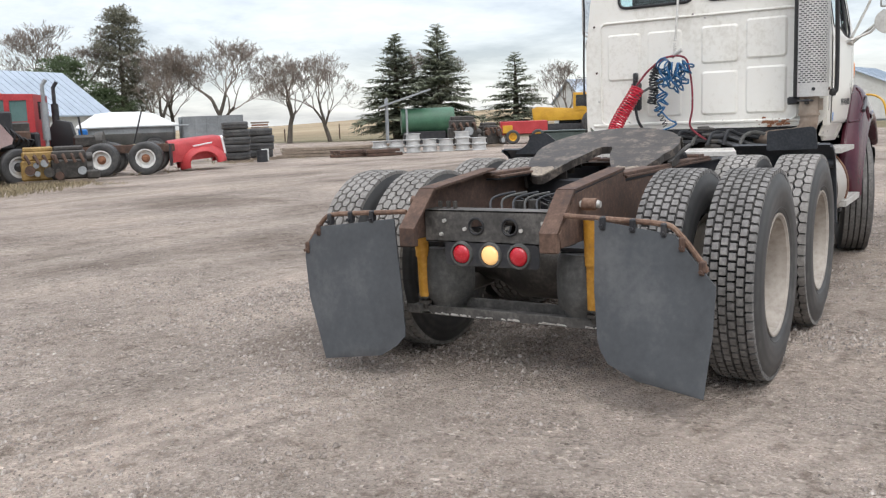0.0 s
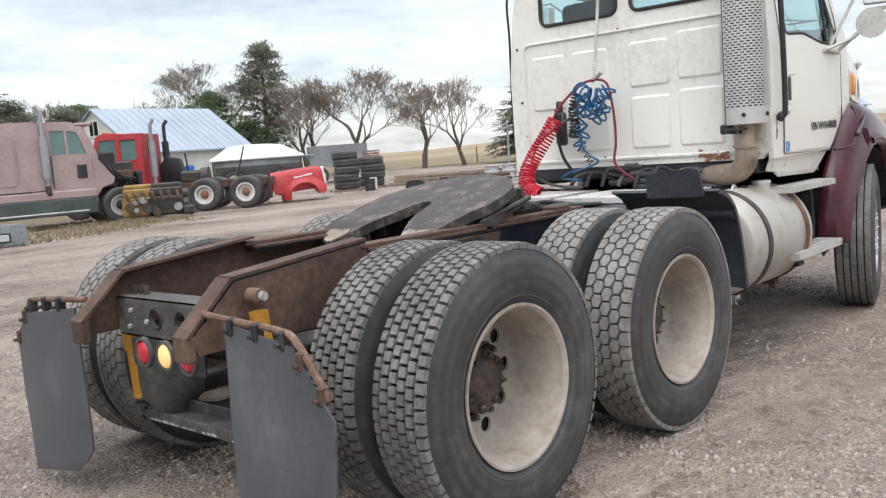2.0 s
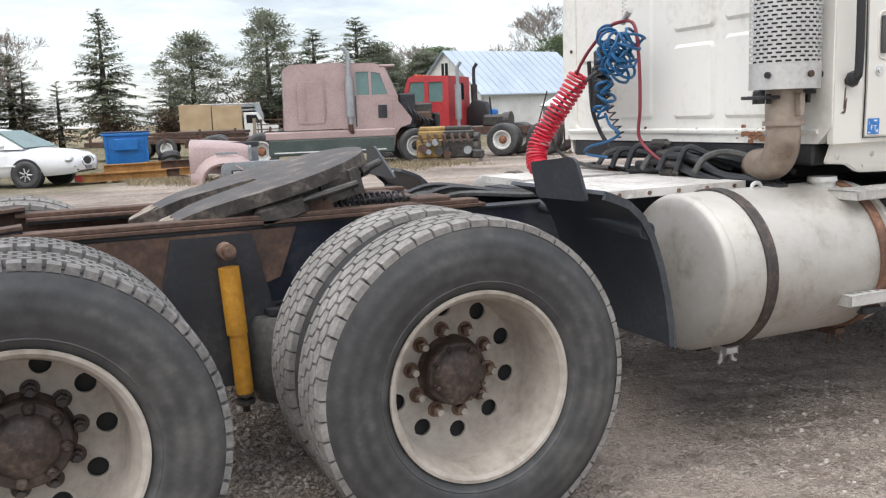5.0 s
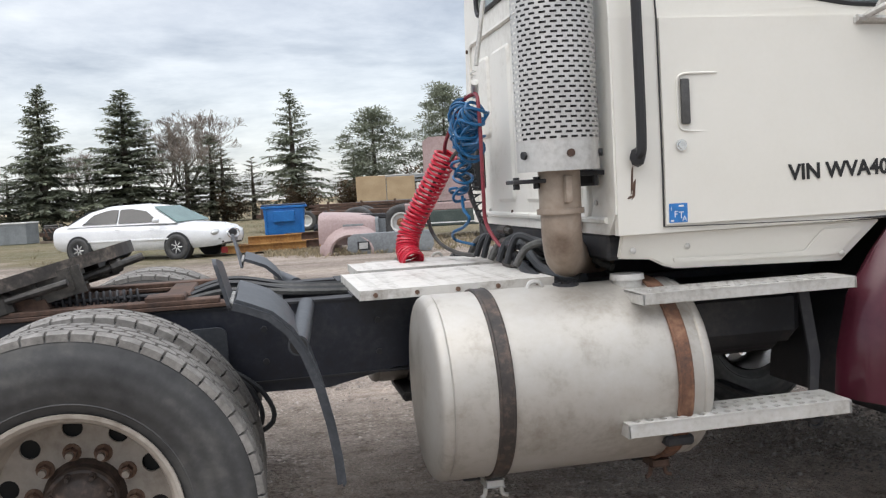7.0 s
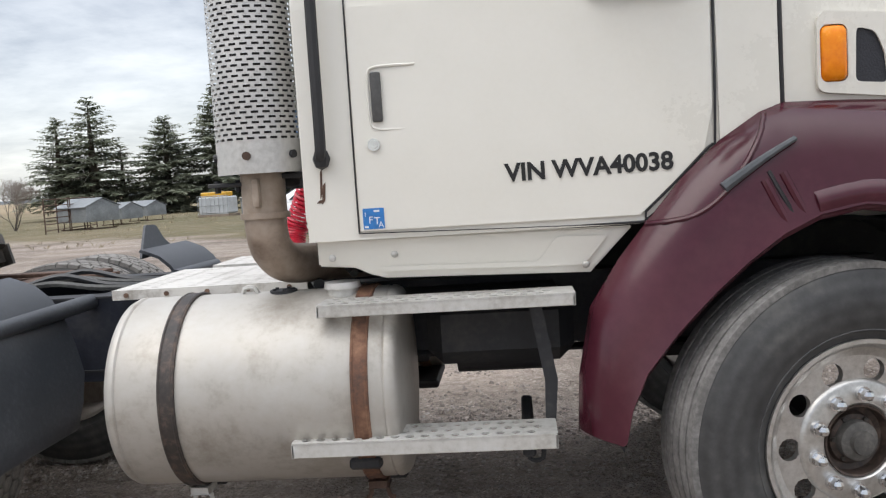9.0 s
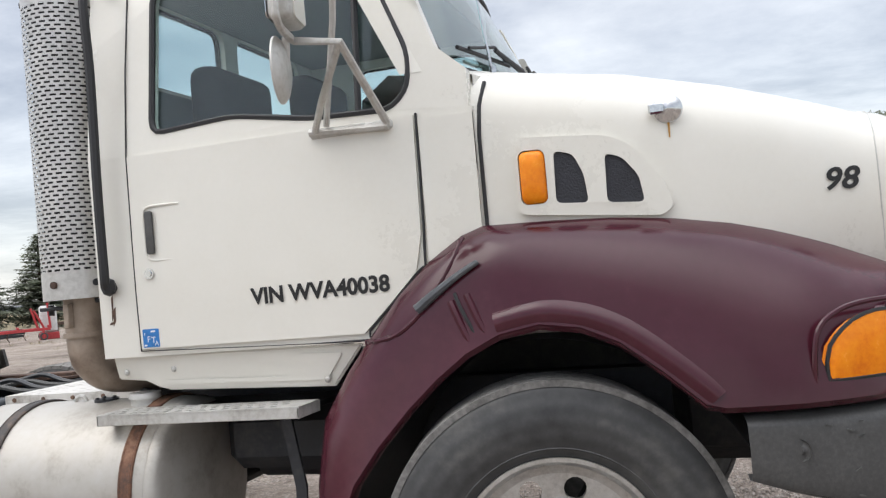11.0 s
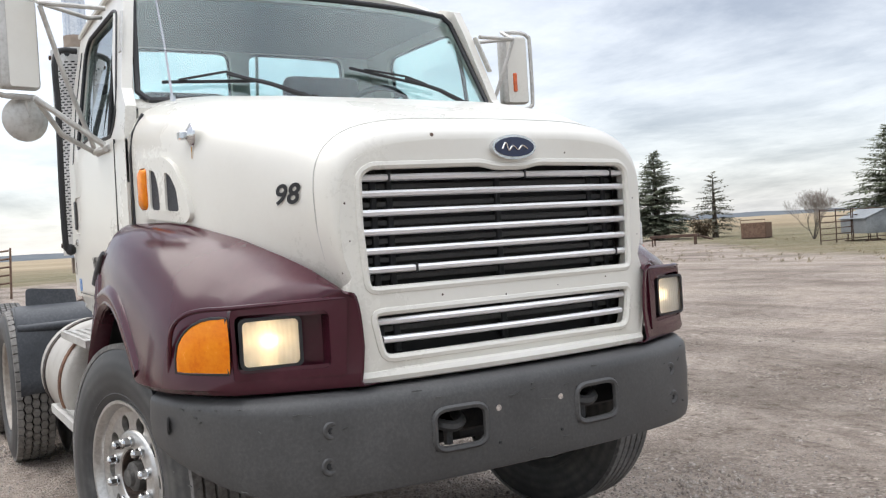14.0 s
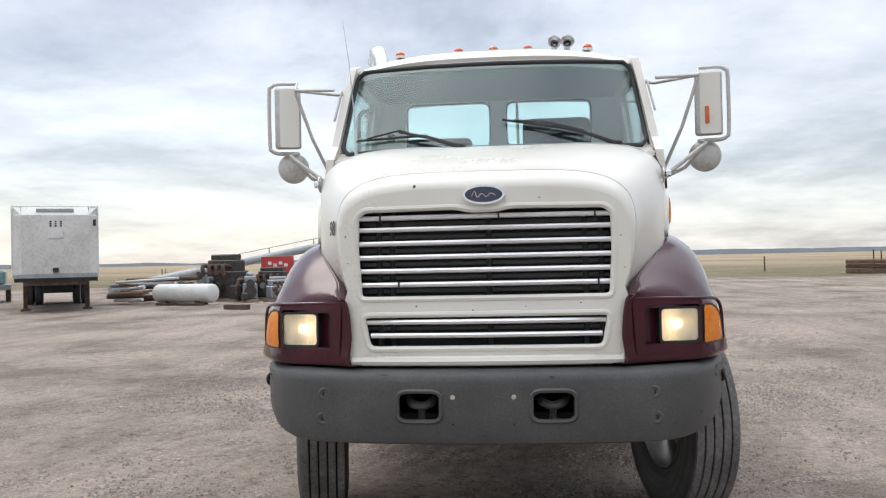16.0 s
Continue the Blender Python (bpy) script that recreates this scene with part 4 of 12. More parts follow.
# cowl fillet panels between door and hood
for s in (-1, 1):
    bm = B()
    loft(bm, [[Vector((x, s * (cab_y(z) + o), z)) for z in (1.40, 1.55, 1.70, 1.88)] for x, o in ((4.292, 0.008), (4.34, 0.010), (4.40, 0.010), (4.47, 0.002))])
    thicken(bm, Vector((0, -s * 0.012, 0)))
    bmesh.ops.recalc_face_normals(bm, faces=bm.faces[:])
    part("cowl_side", bm, CREAM, truck, "", True, 40)
    bm = B()
    tube(bm, [Vector((4.482, s * 0.985, z)) for z in (1.50, 1.70, 1.80)] + [Vector((4.487, s * 0.972, 1.90)), Vector((4.50, s * 0.93, 1.98))], 0.007, 6)
    part("hood_gap", bm, BLACKRUB, truck, "", True)
    bm = B()
    plate(bm, rounded(4.300, 2.27, 4.335, 2.47, 0.008), [], lambda u, v, d: Vector((u - (v - 2.27) * 0.36, s * (cab_y(v) + 0.004 + d), v)), 0.008)
    part("pillar_trim", bm, STEPALU, truck)

# roof: a low dome with a visor lip
bm = B()
rows = []
for x, zc, ze, hw in ((3.02, 2.60, 2.55, 0.90), (3.04, 2.68, 2.60, 0.895), (3.12, 2.725, 2.635, 0.890), (3.4, 2.745, 2.65, 0.885), (3.8, 2.745, 2.65, 0.882), (4.02, 2.735, 2.645, 0.875), (4.14, 2.705, 2.625, 0.865), (4.19, 2.655, 2.60, 0.855), (4.175, 2.62, 2.585, 0.85)):
    row = []
    for i in range(25):
        q = -1 + 2 * i / 24
        y = hw * q
        k = abs(q) ** 3.4
        row.append(Vector((x - 0.10 * abs(q) ** 2.4 * (1 if x > 4.0 else 0), y, lerp(zc, ze, k))))
    rows.append([Vector((row[0].x, row[0].y - 0.008, row[0].z - 0.03))] + row + [Vector((row[-1].x, row[-1].y + 0.008, row[-1].z - 0.03))])
loft(bm, rows)
bmesh.ops.recalc_face_normals(bm, faces=bm.faces[:])
thicken(bm, Vector((0, 0, -0.03)))
bmesh.ops.recalc_face_normals(bm, faces=bm.faces[:])
part("roof", bm, CREAM, truck, "cream cab roof", True, 40)
# drip rails
for s in (-1, 1):
    bm = B()
    tube(bm, [Vector((x, s * (0.905 - 0.02 * max(0, x - 3.9)), z)) for x, z in ((3.08, 2.61), (3.4, 2.632), (3.8, 2.634), (4.05, 2.62), (4.16, 2.575))], 0.012, 6)
    part("drip_rail", bm, CREAM, truck, "", True)


# windscreen
def ws(u, v):
    """u: -1..1 across, v: 0 at the sill, 1 at the roof."""
    hw = lerp(0.938, 0.868, v)
    return Vector((lerp(4.50, 4.225, v) - 0.135 * abs(u) ** 2.2, hw * u, lerp(2.055, 2.615, v)))


bm = B()
loft(bm, [[ws(-0.97 + 1.94 * i / 20, 0.03 + 0.93 * j / 6) for i in range(21)] for j in range(7)])
thicken(bm, Vector((-0.005, 0, -0.002)))
part("windscreen", bm, WINDSCREEN, truck, "tinted windscreen", True).visible_shadow = False
bm = B()
lp = [ws(-0.93 + 1.86 * i / 16, 0.0) for i in range(17)] + [ws(0.975, v) for v in (0.08, 0.3, 0.5, 0.7, 0.9)] + [ws(0.93 - 1.86 * i / 16, 0.985) for i in range(17)] + [ws(-0.975, v) for v in (0.9, 0.7, 0.5, 0.3, 0.08)]
tube(bm, lp + lp[:1], 0.014, 8, False)
part("windscreen_seal", bm, BLACKRUB, truck, "thick black rubber windscreen seal", True)
# pillars and scuttle
bm = B()
for s in (-1, 1):
    rows = []
    for v in (-0.04, 0.1, 0.3, 0.5, 0.7, 0.9, 1.02):
        a = ws(s * 0.99, v)
        z = a.z
        b_ = Vector((a.x - 0.07, s * (cab_y(z) + 0.002), z))
        c = Vector((a.x - 0.14, s * (cab_y(z) + 0.001), z))
        rows.append([a, (a + b_) / 2 + Vector((0.018, s * 0.012, 0)), b_, c])
    loft(bm, rows)
bmesh.ops.recalc_face_normals(bm, faces=bm.faces[:])
pieces("pillar", bm, CREAM, truck, "", True)
bm = B()
loft(bm, [[ws(-1 + 2 * i / 20, 0.0) + Vector((dx, 0, dz)) for i in range(21)] for dx, dz in ((-0.02, 0.01), (0.03, -0.03), (0.10, -0.045), (0.10, -0.20))])
part("scuttle", bm, CREAM, truck, "", True)
# back wall with pressed panels and two windows
RW = [round_poly([(0.055, 2.235), (0.69, 2.235), (0.69, 2.58), (0.055, 2.58)], 0.07, 4), round_poly([(-0.69, 2.235), (-0.055, 2.235), (-0.055, 2.58), (-0.69, 2.58)], 0.07, 4)]
bm = B()
back_out = [(s_ * y, z) for s_, pts in ((1, [(0.93, 1.19), (0.995, 1.26), (1.0, 1.90), (0.955, 2.30), (0.90, 2.58), (0.84, 2.66)]), (-1, [(0.84, 2.66), (0.90, 2.58), (0.955, 2.30), (1.0, 1.90), (0.995, 1.26), (0.93, 1.19)])) for y, z in pts]
plate(bm, back_out, RW, lambda u, v, d: Vector((X_BACK + d, u, v)), 0.04)
part("cab_back", bm, CREAM_BACK, truck, "cream cab back wall with pressed panels")
for y0, y1, z0, z1 in ((0.50, 0.80, 1.62, 2.02), (0.14, 0.44, 1.30, 2.02), (-0.32, -0.02, 1.72, 2.03), (-0.70, -0.38, 1.74, 2.06), (-0.32, -0.02, 1.30, 1.66), (-0.70, -0.38, 1.30, 1.68)):
    bm = B()
    o = rounded(y0, z0, y1, z1, 0.03)
    i_ = rounded(y0 + 0.016, z0 + 0.016, y1 - 0.016, z1 - 0.016, 0.022)
    loft(bm, [[Vector((X_BACK - 0.0005, u, v)) for u, v in o], [Vector((X_BACK - 0.013, u, v)) for u, v in i_]], True)
    bm.faces.new([bm.verts.new((X_BACK - 0.013, u, v)) for u, v in i_])
    bmesh.ops.remove_doubles(bm, verts=bm.verts[:], dist=0.0005)
    bmesh.ops.recalc_face_normals(bm, faces=bm.faces[:])
    part("pressed_panel", bm, CREAM_BACK, truck, "", True, 30)
bm = B()
tube(bm, [Vector((X_BACK - 0.004, u, v)) for u, v in rounded(-0.78, 1.245, 0.86, 2.12, 0.05) + rounded(-0.78, 1.245, 0.86, 2.12, 0.05)[:1]], 0.011, 6, False)
tube(bm, [Vector((X_BACK - 0.004, y, 1.24)) for y in (-0.93, 0.93)], 0.012, 6)
part("panel_bead", bm, CREAM_BACK, truck, "", True)
for lp in RW:
    bm = B()
    plate(bm, lp, [], lambda u, v, d: Vector((X_BACK + 0.016 + d, u, v)), 0.005)
    part("rear_window", bm, PANE, truck, "rear cab window").visible_shadow = False
    bm = B()
    tube(bm, [Vector((X_BACK - 0.001, u, v)) for u, v in lp + lp[:1]], 0.014, 6, False)
    part("rear_window_seal", bm, BLACKRUB, truck, "", True)
for i, (y, z) in enumerate(((-0.84, 1.30), (-0.83, 1.55), (-0.82, 1.9), (-0.6, 1.245), (0.6, 1.26), (0.9, 1.7), (0.88, 1.45), (0.2, 1.255), (-0.2, 1.25), (0.92, 2.1), (-0.05, 2.1), (0.05, 2.13))):
    nb = B()
    ball(nb, (X_BACK - 0.006, y, z), 0.011, 8, (0.6, 1, 1))
    part("rivet", nb, RUST if i % 2 else STEPALU, truck, "", True)
bm = B()
for i in range(40):
    y, z, w = random.gauss(-0.62, 0.06), random.gauss(1.222, 0.012), random.uniform(0.006, 0.022)
    plate(bm, round_poly([(y - w, z - w * 0.4), (y + w, z - w * 0.5), (y + w * 0.8, z + w * 0.5), (y - w * 0.9, z + w * 0.4)], w * 0.4, 2), [], lambda u, v, d: Vector((X_BACK - 0.0135 - d - 0.0004 * i, u, v)), 0.0006)
pieces("rust_patch", bm, ORANGERUST, truck, "flaking rust patch")
bm = B()
box(bm, X_BACK + 0.01, 4.35, -0.93, 0.93, 1.19, 1.25, 0.02)
box(bm, X_BACK + 0.005, 3.2, -0.90, 0.90, 1.10, 1.19, 0.01)
part("cab_floor", bm, BLACKSTEEL, truck, "dark cab underside")
# grab rails on the cab rear corners
for s in (-1, 1):
    bm = B()
    tube(bm, smooth_line([(3.10, s * 1.005, 1.44), (3.10, s * 1.045, 1.45), (3.105, s * 1.055, 1.50), (3.105, s * 1.055, 1.8), (3.105, s * 1.045, 2.2), (3.10, s * 1.04, 2.50), (3.10, s * 0.93, 2.53)], 4), 0.017 if s < 0 else 0.009, 8)
    ball(bm, (3.10, s * 1.03, 1.445), 0.028, 8, (1, 1, 1.2))
    part("grab_rail", bm, BLACKRUB, truck, "black rubber-covered grab rail", True)
# inside: lining, dash, seats, wheel
bm = B()
loft(bm, [[Vector((4.36, y, 1.90)), Vector((4.30, y, 2.03)), Vector((4.18, y, 2.05)), Vector((4.08, y, 1.98)), Vector((4.05, y, 1.7)), Vector((4.1, y, 1.3))] for y in (-0.93, -0.5, 0, 0.5, 0.93)])
part("dashboard", bm, INTERIOR, truck, "grey dashboard", True, 40)
bm = B()
box(bm, X_BACK + 0.045, X_BACK + 0.055, -0.93, 0.93, 1.25, 2.215, 0)
box(bm, X_BACK + 0.045, 4.1, -0.86, 0.86, 2.58, 2.60, 0)
part("cab_lining", bm, INTERIOR, truck)
for y, nm in ((0.42, "driver"), (-0.42, "passenger")):
    seat = new("seat")
    seat.parent = truck
    bm = B()
    box(bm, 3.38, 3.86, y - 0.24, y + 0.24, 1.60, 1.74, 0.05, None, 2)
    part("seat_cushion", bm, SEATCLOTH, seat, "", True, 60)
    bm = B()
    vs = box(bm, 3.24, 3.37, y - 0.24, y + 0.24, 1.68, (2.40 if y > 0 else 2.28), 0.06, None, 3)
    part("seat_back", bm, SEATCLOTH, seat, "dark cloth seat back", True, 60)
    bm = B()
    box(bm, 3.45, 3.8, y - 0.2, y + 0.2, 1.25, 1.60, 0.02)
    part("seat_base", bm, BLACKSTEEL, seat)
bm = B()
swm = Matrix.Translation((3.98, 0.42, 2.02)) @ Matrix.Rotation(radians(-55), 4, "Y")
tube(bm, [swm @ Vector((0.0 + 0.22 * math.cos(a), 0.22 * math.sin(a), 0)) for a in [2 * math.pi * i / 28 for i in range(29)]], 0.016, 8, False)
for a in (0.5, 2.6, 4.7):
    tube(bm, [swm @ Vector((0, 0, -0.02)), swm @ Vector((0.21 * math.cos(a), 0.21 * math.sin(a), 0))], 0.013, 6)
cyl(bm, swm @ Vector((0, 0, 0)), swm @ Vector((0, 0, -0.35)), 0.03, n=10)
part("steering_wheel", bm, BLACKRUB, truck, "", True)

# ---------------------------------------------------------------- hood, fenders, grille, bumper
SEAM = [(4.49, 1.520), (4.70, 1.516), (4.95, 1.500), (5.15, 1.470), (5.30, 1.432), (5.45, 1.382), (5.60, 1.318), (5.70, 1.274), (5.775, 1.240), (5.83, 1.20)]


def hood_half(x):
    return curve_at([(4.32, 0.996), (4.42, 0.990), (4.49, 0.982), (4.6, 0.965), (4.9, 0.925), (5.2, 0.858), (5.45, 0.760), (5.62, 0.682), (5.72, 0.66)], x)


def hood_top(x):
    return curve_at([(4.30, 2.075), (4.42, 2.062), (4.6, 2.030), (4.9, 1.985), (5.2, 1.918), (5.45, 1.850), (5.62, 1.792), (5.70, 1.762)], x)


def hood_section(x, k=1.0, n=26):
    """Half outline from the lower edge over the shoulder to the middle line."""
    hw, zt = hood_half(x), hood_top(x)
    zb = 1.18
    out = []
    sh = 0.27
    for i in range(n + 1):
        q = i / n
        if q < 0.4:
            s_ = q / 0.4
            z = lerp(zb, zt - sh, s_)
            taper = curve_at([(1.18, 0.86), (1.24, 0.89), (1.35, 0.955), (1.45, 0.99), (1.55, 1.0), (2.0, 1.0)], z) if x > 5.3 else 1.0
            taper = lerp(1.0, taper, min(1, max(0, (x - 5.1) / 0.6)))
            y = hw * taper
        else:
            a = (q - 0.4) / 0.6
            ang = a * math.pi / 2
            y = hw * math.cos(ang) ** lerp(0.30, 0.40, min(1, max(0, (x - 4.9) / 0.6)))
            z = zt - sh + sh * math.sin(ang) ** 0.62 + 0.02 * a
        out.append((y, z))
    return out


def full(sec):
    return [(-y, z) for y, z in sec] + [(y, z) for y, z in reversed(sec[:-1])]


bm = B()
rows = []
for x in (4.32, 4.42, 4.49, 4.6, 4.75, 4.9, 5.05, 5.2, 5.35, 5.5, 5.60):
    rows.append([Vector((x, y, z)) for y, z in full(hood_section(x))])
NOSEC = (0.0, 1.36)
last = None
for deg in (18, 34, 48, 60, 70, 79, 86, 90):
    roll = 1 - math.cos(radians(deg))
    sec = []
    for y, z in full(hood_section(5.62)):
        up_ = min(1.0, max(0.0, (z - 1.30) / 0.25))
        up_ = up_ * up_ * (3 - 2 * up_)
        k = 1 - roll * lerp(0.048, 0.205, up_)
        sec.append((y * (1 - roll * lerp(0.03, 0.065, up_)), NOSEC[1] + (z - NOSEC[1]) * k))
    rows.append([Vector((5.60 + 0.182 * math.sin(radians(deg)) - 0.055 * math.sin(radians(deg)) * (abs(y) / 0.7) ** 2.2, y, z)) for y, z in sec])
    last = [(v.y, v.z) for v in rows[-1]]
loft(bm, rows)
bmesh.ops.recalc_face_normals(bm, faces=bm.faces[:])
thicken(bm, Vector((-0.004, 0, -0.010)))
bmesh.ops.recalc_face_normals(bm, faces=bm.faces[:])
hood = part("hood", bm, CREAM, truck, "cream fibreglass hood with a shallow crown", True, 40)
# seam of the nose cap
bm = B()
tube(bm, [v + Vector((0, 0.0004 * (1 if v.y > 0 else -1), 0.0004)) for v in rows[11]], 0.0022, 5)
part("nose_seam", bm, STEPALU, truck, "", True)


def front_x(y, z):
    return 5.785 - 0.055 * (abs(y) / 0.7) ** 2.2 + 0.012 * max(0.0, (1.3 - z))


up = round_poly([(-0.560, 1.235), (0.560, 1.235), (0.574, 1.45), (0.570, 1.610), (0.53, 1.638), (0.12, 1.642), (0.06, 1.628), (-0.06, 1.628), (-0.12, 1.642), (-0.53, 1.638), (-0.570, 1.610), (-0.574, 1.45)], 0.03)
lo = round_poly([(-0.522, 1.014), (0.522, 1.014), (0.552, 1.168), (-0.552, 1.168)], 0.035)
shell = [(-0.60, 0.955), (0.60, 0.955)] + [(0.640, 1.20)] + [p for p in reversed(last) if p[0] > 0 and p[1] > 1.26] + [p for p in reversed(last) if p[0] <= 0 and p[1] > 1.26] + [(-0.640, 1.20)]
bm = B()
plate(bm, shell, [up, lo], lambda u, v, d: Vector((front_x(u, v) - d, u, v)), 0.055)
part("grille_shell", bm, CREAM, truck, "cream grille surround", True, 35)
# rolled lips round the openings and a lower edge roll
for lp in (up, lo):
    bm = B()
    tube(bm, [Vector((front_x(u, v) - 0.008, u, v)) for u, v in lp + lp[:1]], 0.015, 8, False)
    part("grille_lip", bm, CREAM, truck, "", True)
bm = B()
tube(bm, [Vector((front_x(y, 0.96) - 0.012, y, 0.962)) for y in (-0.60, -0.4, -0.2, 0, 0.2, 0.4, 0.60)], 0.022, 8)
for s in (-1, 1):
    tube(bm, [Vector((front_x(0.6, z) - 0.014, s * yy, z)) for yy, z in ((0.595, 0.96), (0.625, 1.07), (0.648, 1.16), (0.655, 1.19))], 0.016, 8)
part("shell_edge", bm, CREAM, truck, "", True)
for z in (1.598, 1.546, 1.484, 1.422, 1.361, 1.300, 1.133, 1.074):
    hw = 0.562 if z > 1.2 else (0.53 if z > 1.1 else 0.512)
    bm = B()
    rows = []
    for i in range(13):
        y = -hw + 2 * hw * i / 12
        x = front_x(y, z) - 0.022
        rows.append([Vector((x - 0.04, y, z + 0.006)), Vector((x - 0.006, y, z + 0.0125)), Vector((x + 0.006, y, z + 0.0105)), Vector((x + 0.012, y, z + 0.003)), Vector((x + 0.010, y, z - 0.007)), Vector((x + 0.002, y, z - 0.011)), Vector((x - 0.03, y, z - 0.010))])
    loft(bm, rows, True, True, True)
    bar = part("grille_bar", bm, BRIGHT, truck, "bright horizontal grille bar", True, 30)
    # black joints where the bright strips meet
    for y in {1.598: (-0.46, 0.07, 0.49), 1.300: (-0.38, 0.50)}.get(z, ()):
        jb = B()
        box(jb, front_x(y, z) - 0.03, front_x(y, z) - 0.0085, y - 0.004, y + 0.004, z - 0.014, z + 0.016, 0.001)
        part("strip_joint", jb, BLACKRUB, bar)
# near-black sheet standing in for the shade behind the grille bars
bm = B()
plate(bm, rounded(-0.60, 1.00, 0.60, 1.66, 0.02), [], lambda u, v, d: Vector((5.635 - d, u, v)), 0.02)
part("grille_backing", bm, SLOTDARK, truck, "near-black backing for the shade behind the grille")
for y in (-0.48, -0.42, 0.02, 0.45, 0.52):
    bm = B()
    box(bm, 5.645, 5.672, y - 0.012, y + 0.012, 1.02, 1.64, 0.004)
    part("grille_post", bm, BLACKSTEEL, truck)
for z in (1.575, 1.515, 1.453, 1.392, 1.33, 1.27, 1.10):
    bm = B()
    box(bm, 5.650, 5.664, -0.56, 0.56, z - 0.010, z + 0.010, 0.003)
    part("screen_slat", bm, DARKPLAS, truck)
# badge: oval in dark blue with a bright rim; the script on it is a plain wavy stroke
badge = new("badge")
badge.parent = truck
badge["label"] = "dark blue oval badge with bright rim"
BX = 5.806
bm = B()
plate(bm, [(0.008 + 0.092 * math.cos(a), 1.690 + 0.043 * math.sin(a)) for a in [2 * math.pi * i / 36 for i in range(36)]], [], lambda u, v, d: Vector((BX - d, u, v)), 0.04)
part("rim_oval", bm, CHROME, badge)
bm = B()
plate(bm, [(0.008 + 0.082 * math.cos(a), 1.690 + 0.034 * math.sin(a)) for a in [2 * math.pi * i / 36 for i in range(36)]], [], lambda u, v, d: Vector((BX + 0.003 - d, u, v)), 0.006)
part("field", bm, BADGE, badge)
bm = B()
tube(bm, smooth_line([(BX + 0.004, -0.045, 1.683), (BX + 0.004, -0.03, 1.705), (BX + 0.004, -0.02, 1.678), (BX + 0.004, 0.0, 1.694), (BX + 0.004, 0.02, 1.680), (BX + 0.004, 0.04, 1.695), (BX + 0.004, 0.06, 1.684)], 4), 0.0032, 5)
part("stroke", bm, CHROME, badge, "", True)

# ---- fenders
CX, CZ, ARC = X_STEER, 0.515, 0.690


def bez(a, c, b, q):
    return a * (1 - q) ** 2 + c * (2 * q * (1 - q)) + b * q * q


FENDER = {}


def fender_rows(s):
    rows = []
    stations = []
    # round the wheel arch: angle, top edge (x, half width, z)
    arch = ((3.963, 0.550), (3.985, 0.650), (4.032, 0.755), (4.125, 0.870), (4.235, 0.982), (4.330, 1.065), (4.426, 1.135), (4.530, 1.185), (4.652, 1.207), (4.770, 1.190), (4.875, 1.142), (4.985, 1.055), (5.090, 0.960), (5.140, 0.948))
    top = ((3.838, 1.015, 0.575), (3.848, 1.018, 0.75), (3.890, 1.020, 0.95), (3.985, 1.022, 1.095), (4.075, 1.024, 1.205), (4.180, 1.024, 1.325), (4.290, 1.022, 1.425), (4.405, 1.020, 1.498), (4.475, 1.014, 1.522), (4.68, 0.966, 1.519),
           (4.86, 0.938, 1.510), (5.04, 0.906, 1.490), (5.20, 0.870, 1.460), (5.31, 0.820, 1.430))
    for (ax, az), (bx, by, bz) in zip(arch, top):
        stations.append((Vector((ax, s * 1.142, az)), Vector((lerp(ax, bx, 0.72), s * 1.142, lerp(az, bz, 0.86))), Vector((bx, s * by, bz))))
    # along the bumper to the nose
    for ax, ay, bx, by, bz in ((5.19, 1.138, 5.37, 0.800, 1.410), (5.28, 1.128, 5.43, 0.776, 1.389), (5.36, 1.108, 5.49, 0.748, 1.366), (5.44, 1.072, 5.55, 0.720, 1.340), (5.52, 1.025, 5.61, 0.694, 1.314), (5.595, 0.970, 5.655, 0.684, 1.293),
                               (5.64, 0.89, 5.70, 0.670, 1.274), (5.69, 0.78, 5.74, 0.662, 1.256), (5.745, 0.66, 5.765, 0.656, 1.243), (5.775, 0.603, 5.778, 0.648, 1.236)):
        k = curve_at([(5.14, 0.72), (5.28, 0.50), (5.40, 0.28), (5.52, 0.12), (5.60, 0.05), (5.8, 0.05)], ax)
        cz = curve_at([(5.14, 1.362), (5.28, 1.325), (5.44, 1.29), (5.8, 1.285)], ax)
        stations.append((Vector((ax, s * ay, 0.948)), Vector((lerp(ax, bx, k), s * (ay - 0.004), cz)), Vector((bx, s * by, bz))))
    FENDER[s] = stations
    for a, c, b in stations:
        lip = a + Vector((0, s * 0.016, 0.0))
        inn = a - Vector((0, s * 0.05, 0)) + Vector((0, 0, -0.0))
        rows.append([inn, a - Vector((0, 0, 0.004)), lip + Vector((0, 0, 0.012)), a + (c - a) * 0.12 + Vector((0, s * 0.010, 0))] + [bez(a, c, b, q) for q in (0.2, 0.32, 0.44, 0.56, 0.68, 0.80, 0.90, 1.0)] + [b - Vector((0, s * 0.03, 0.02))])
    return rows


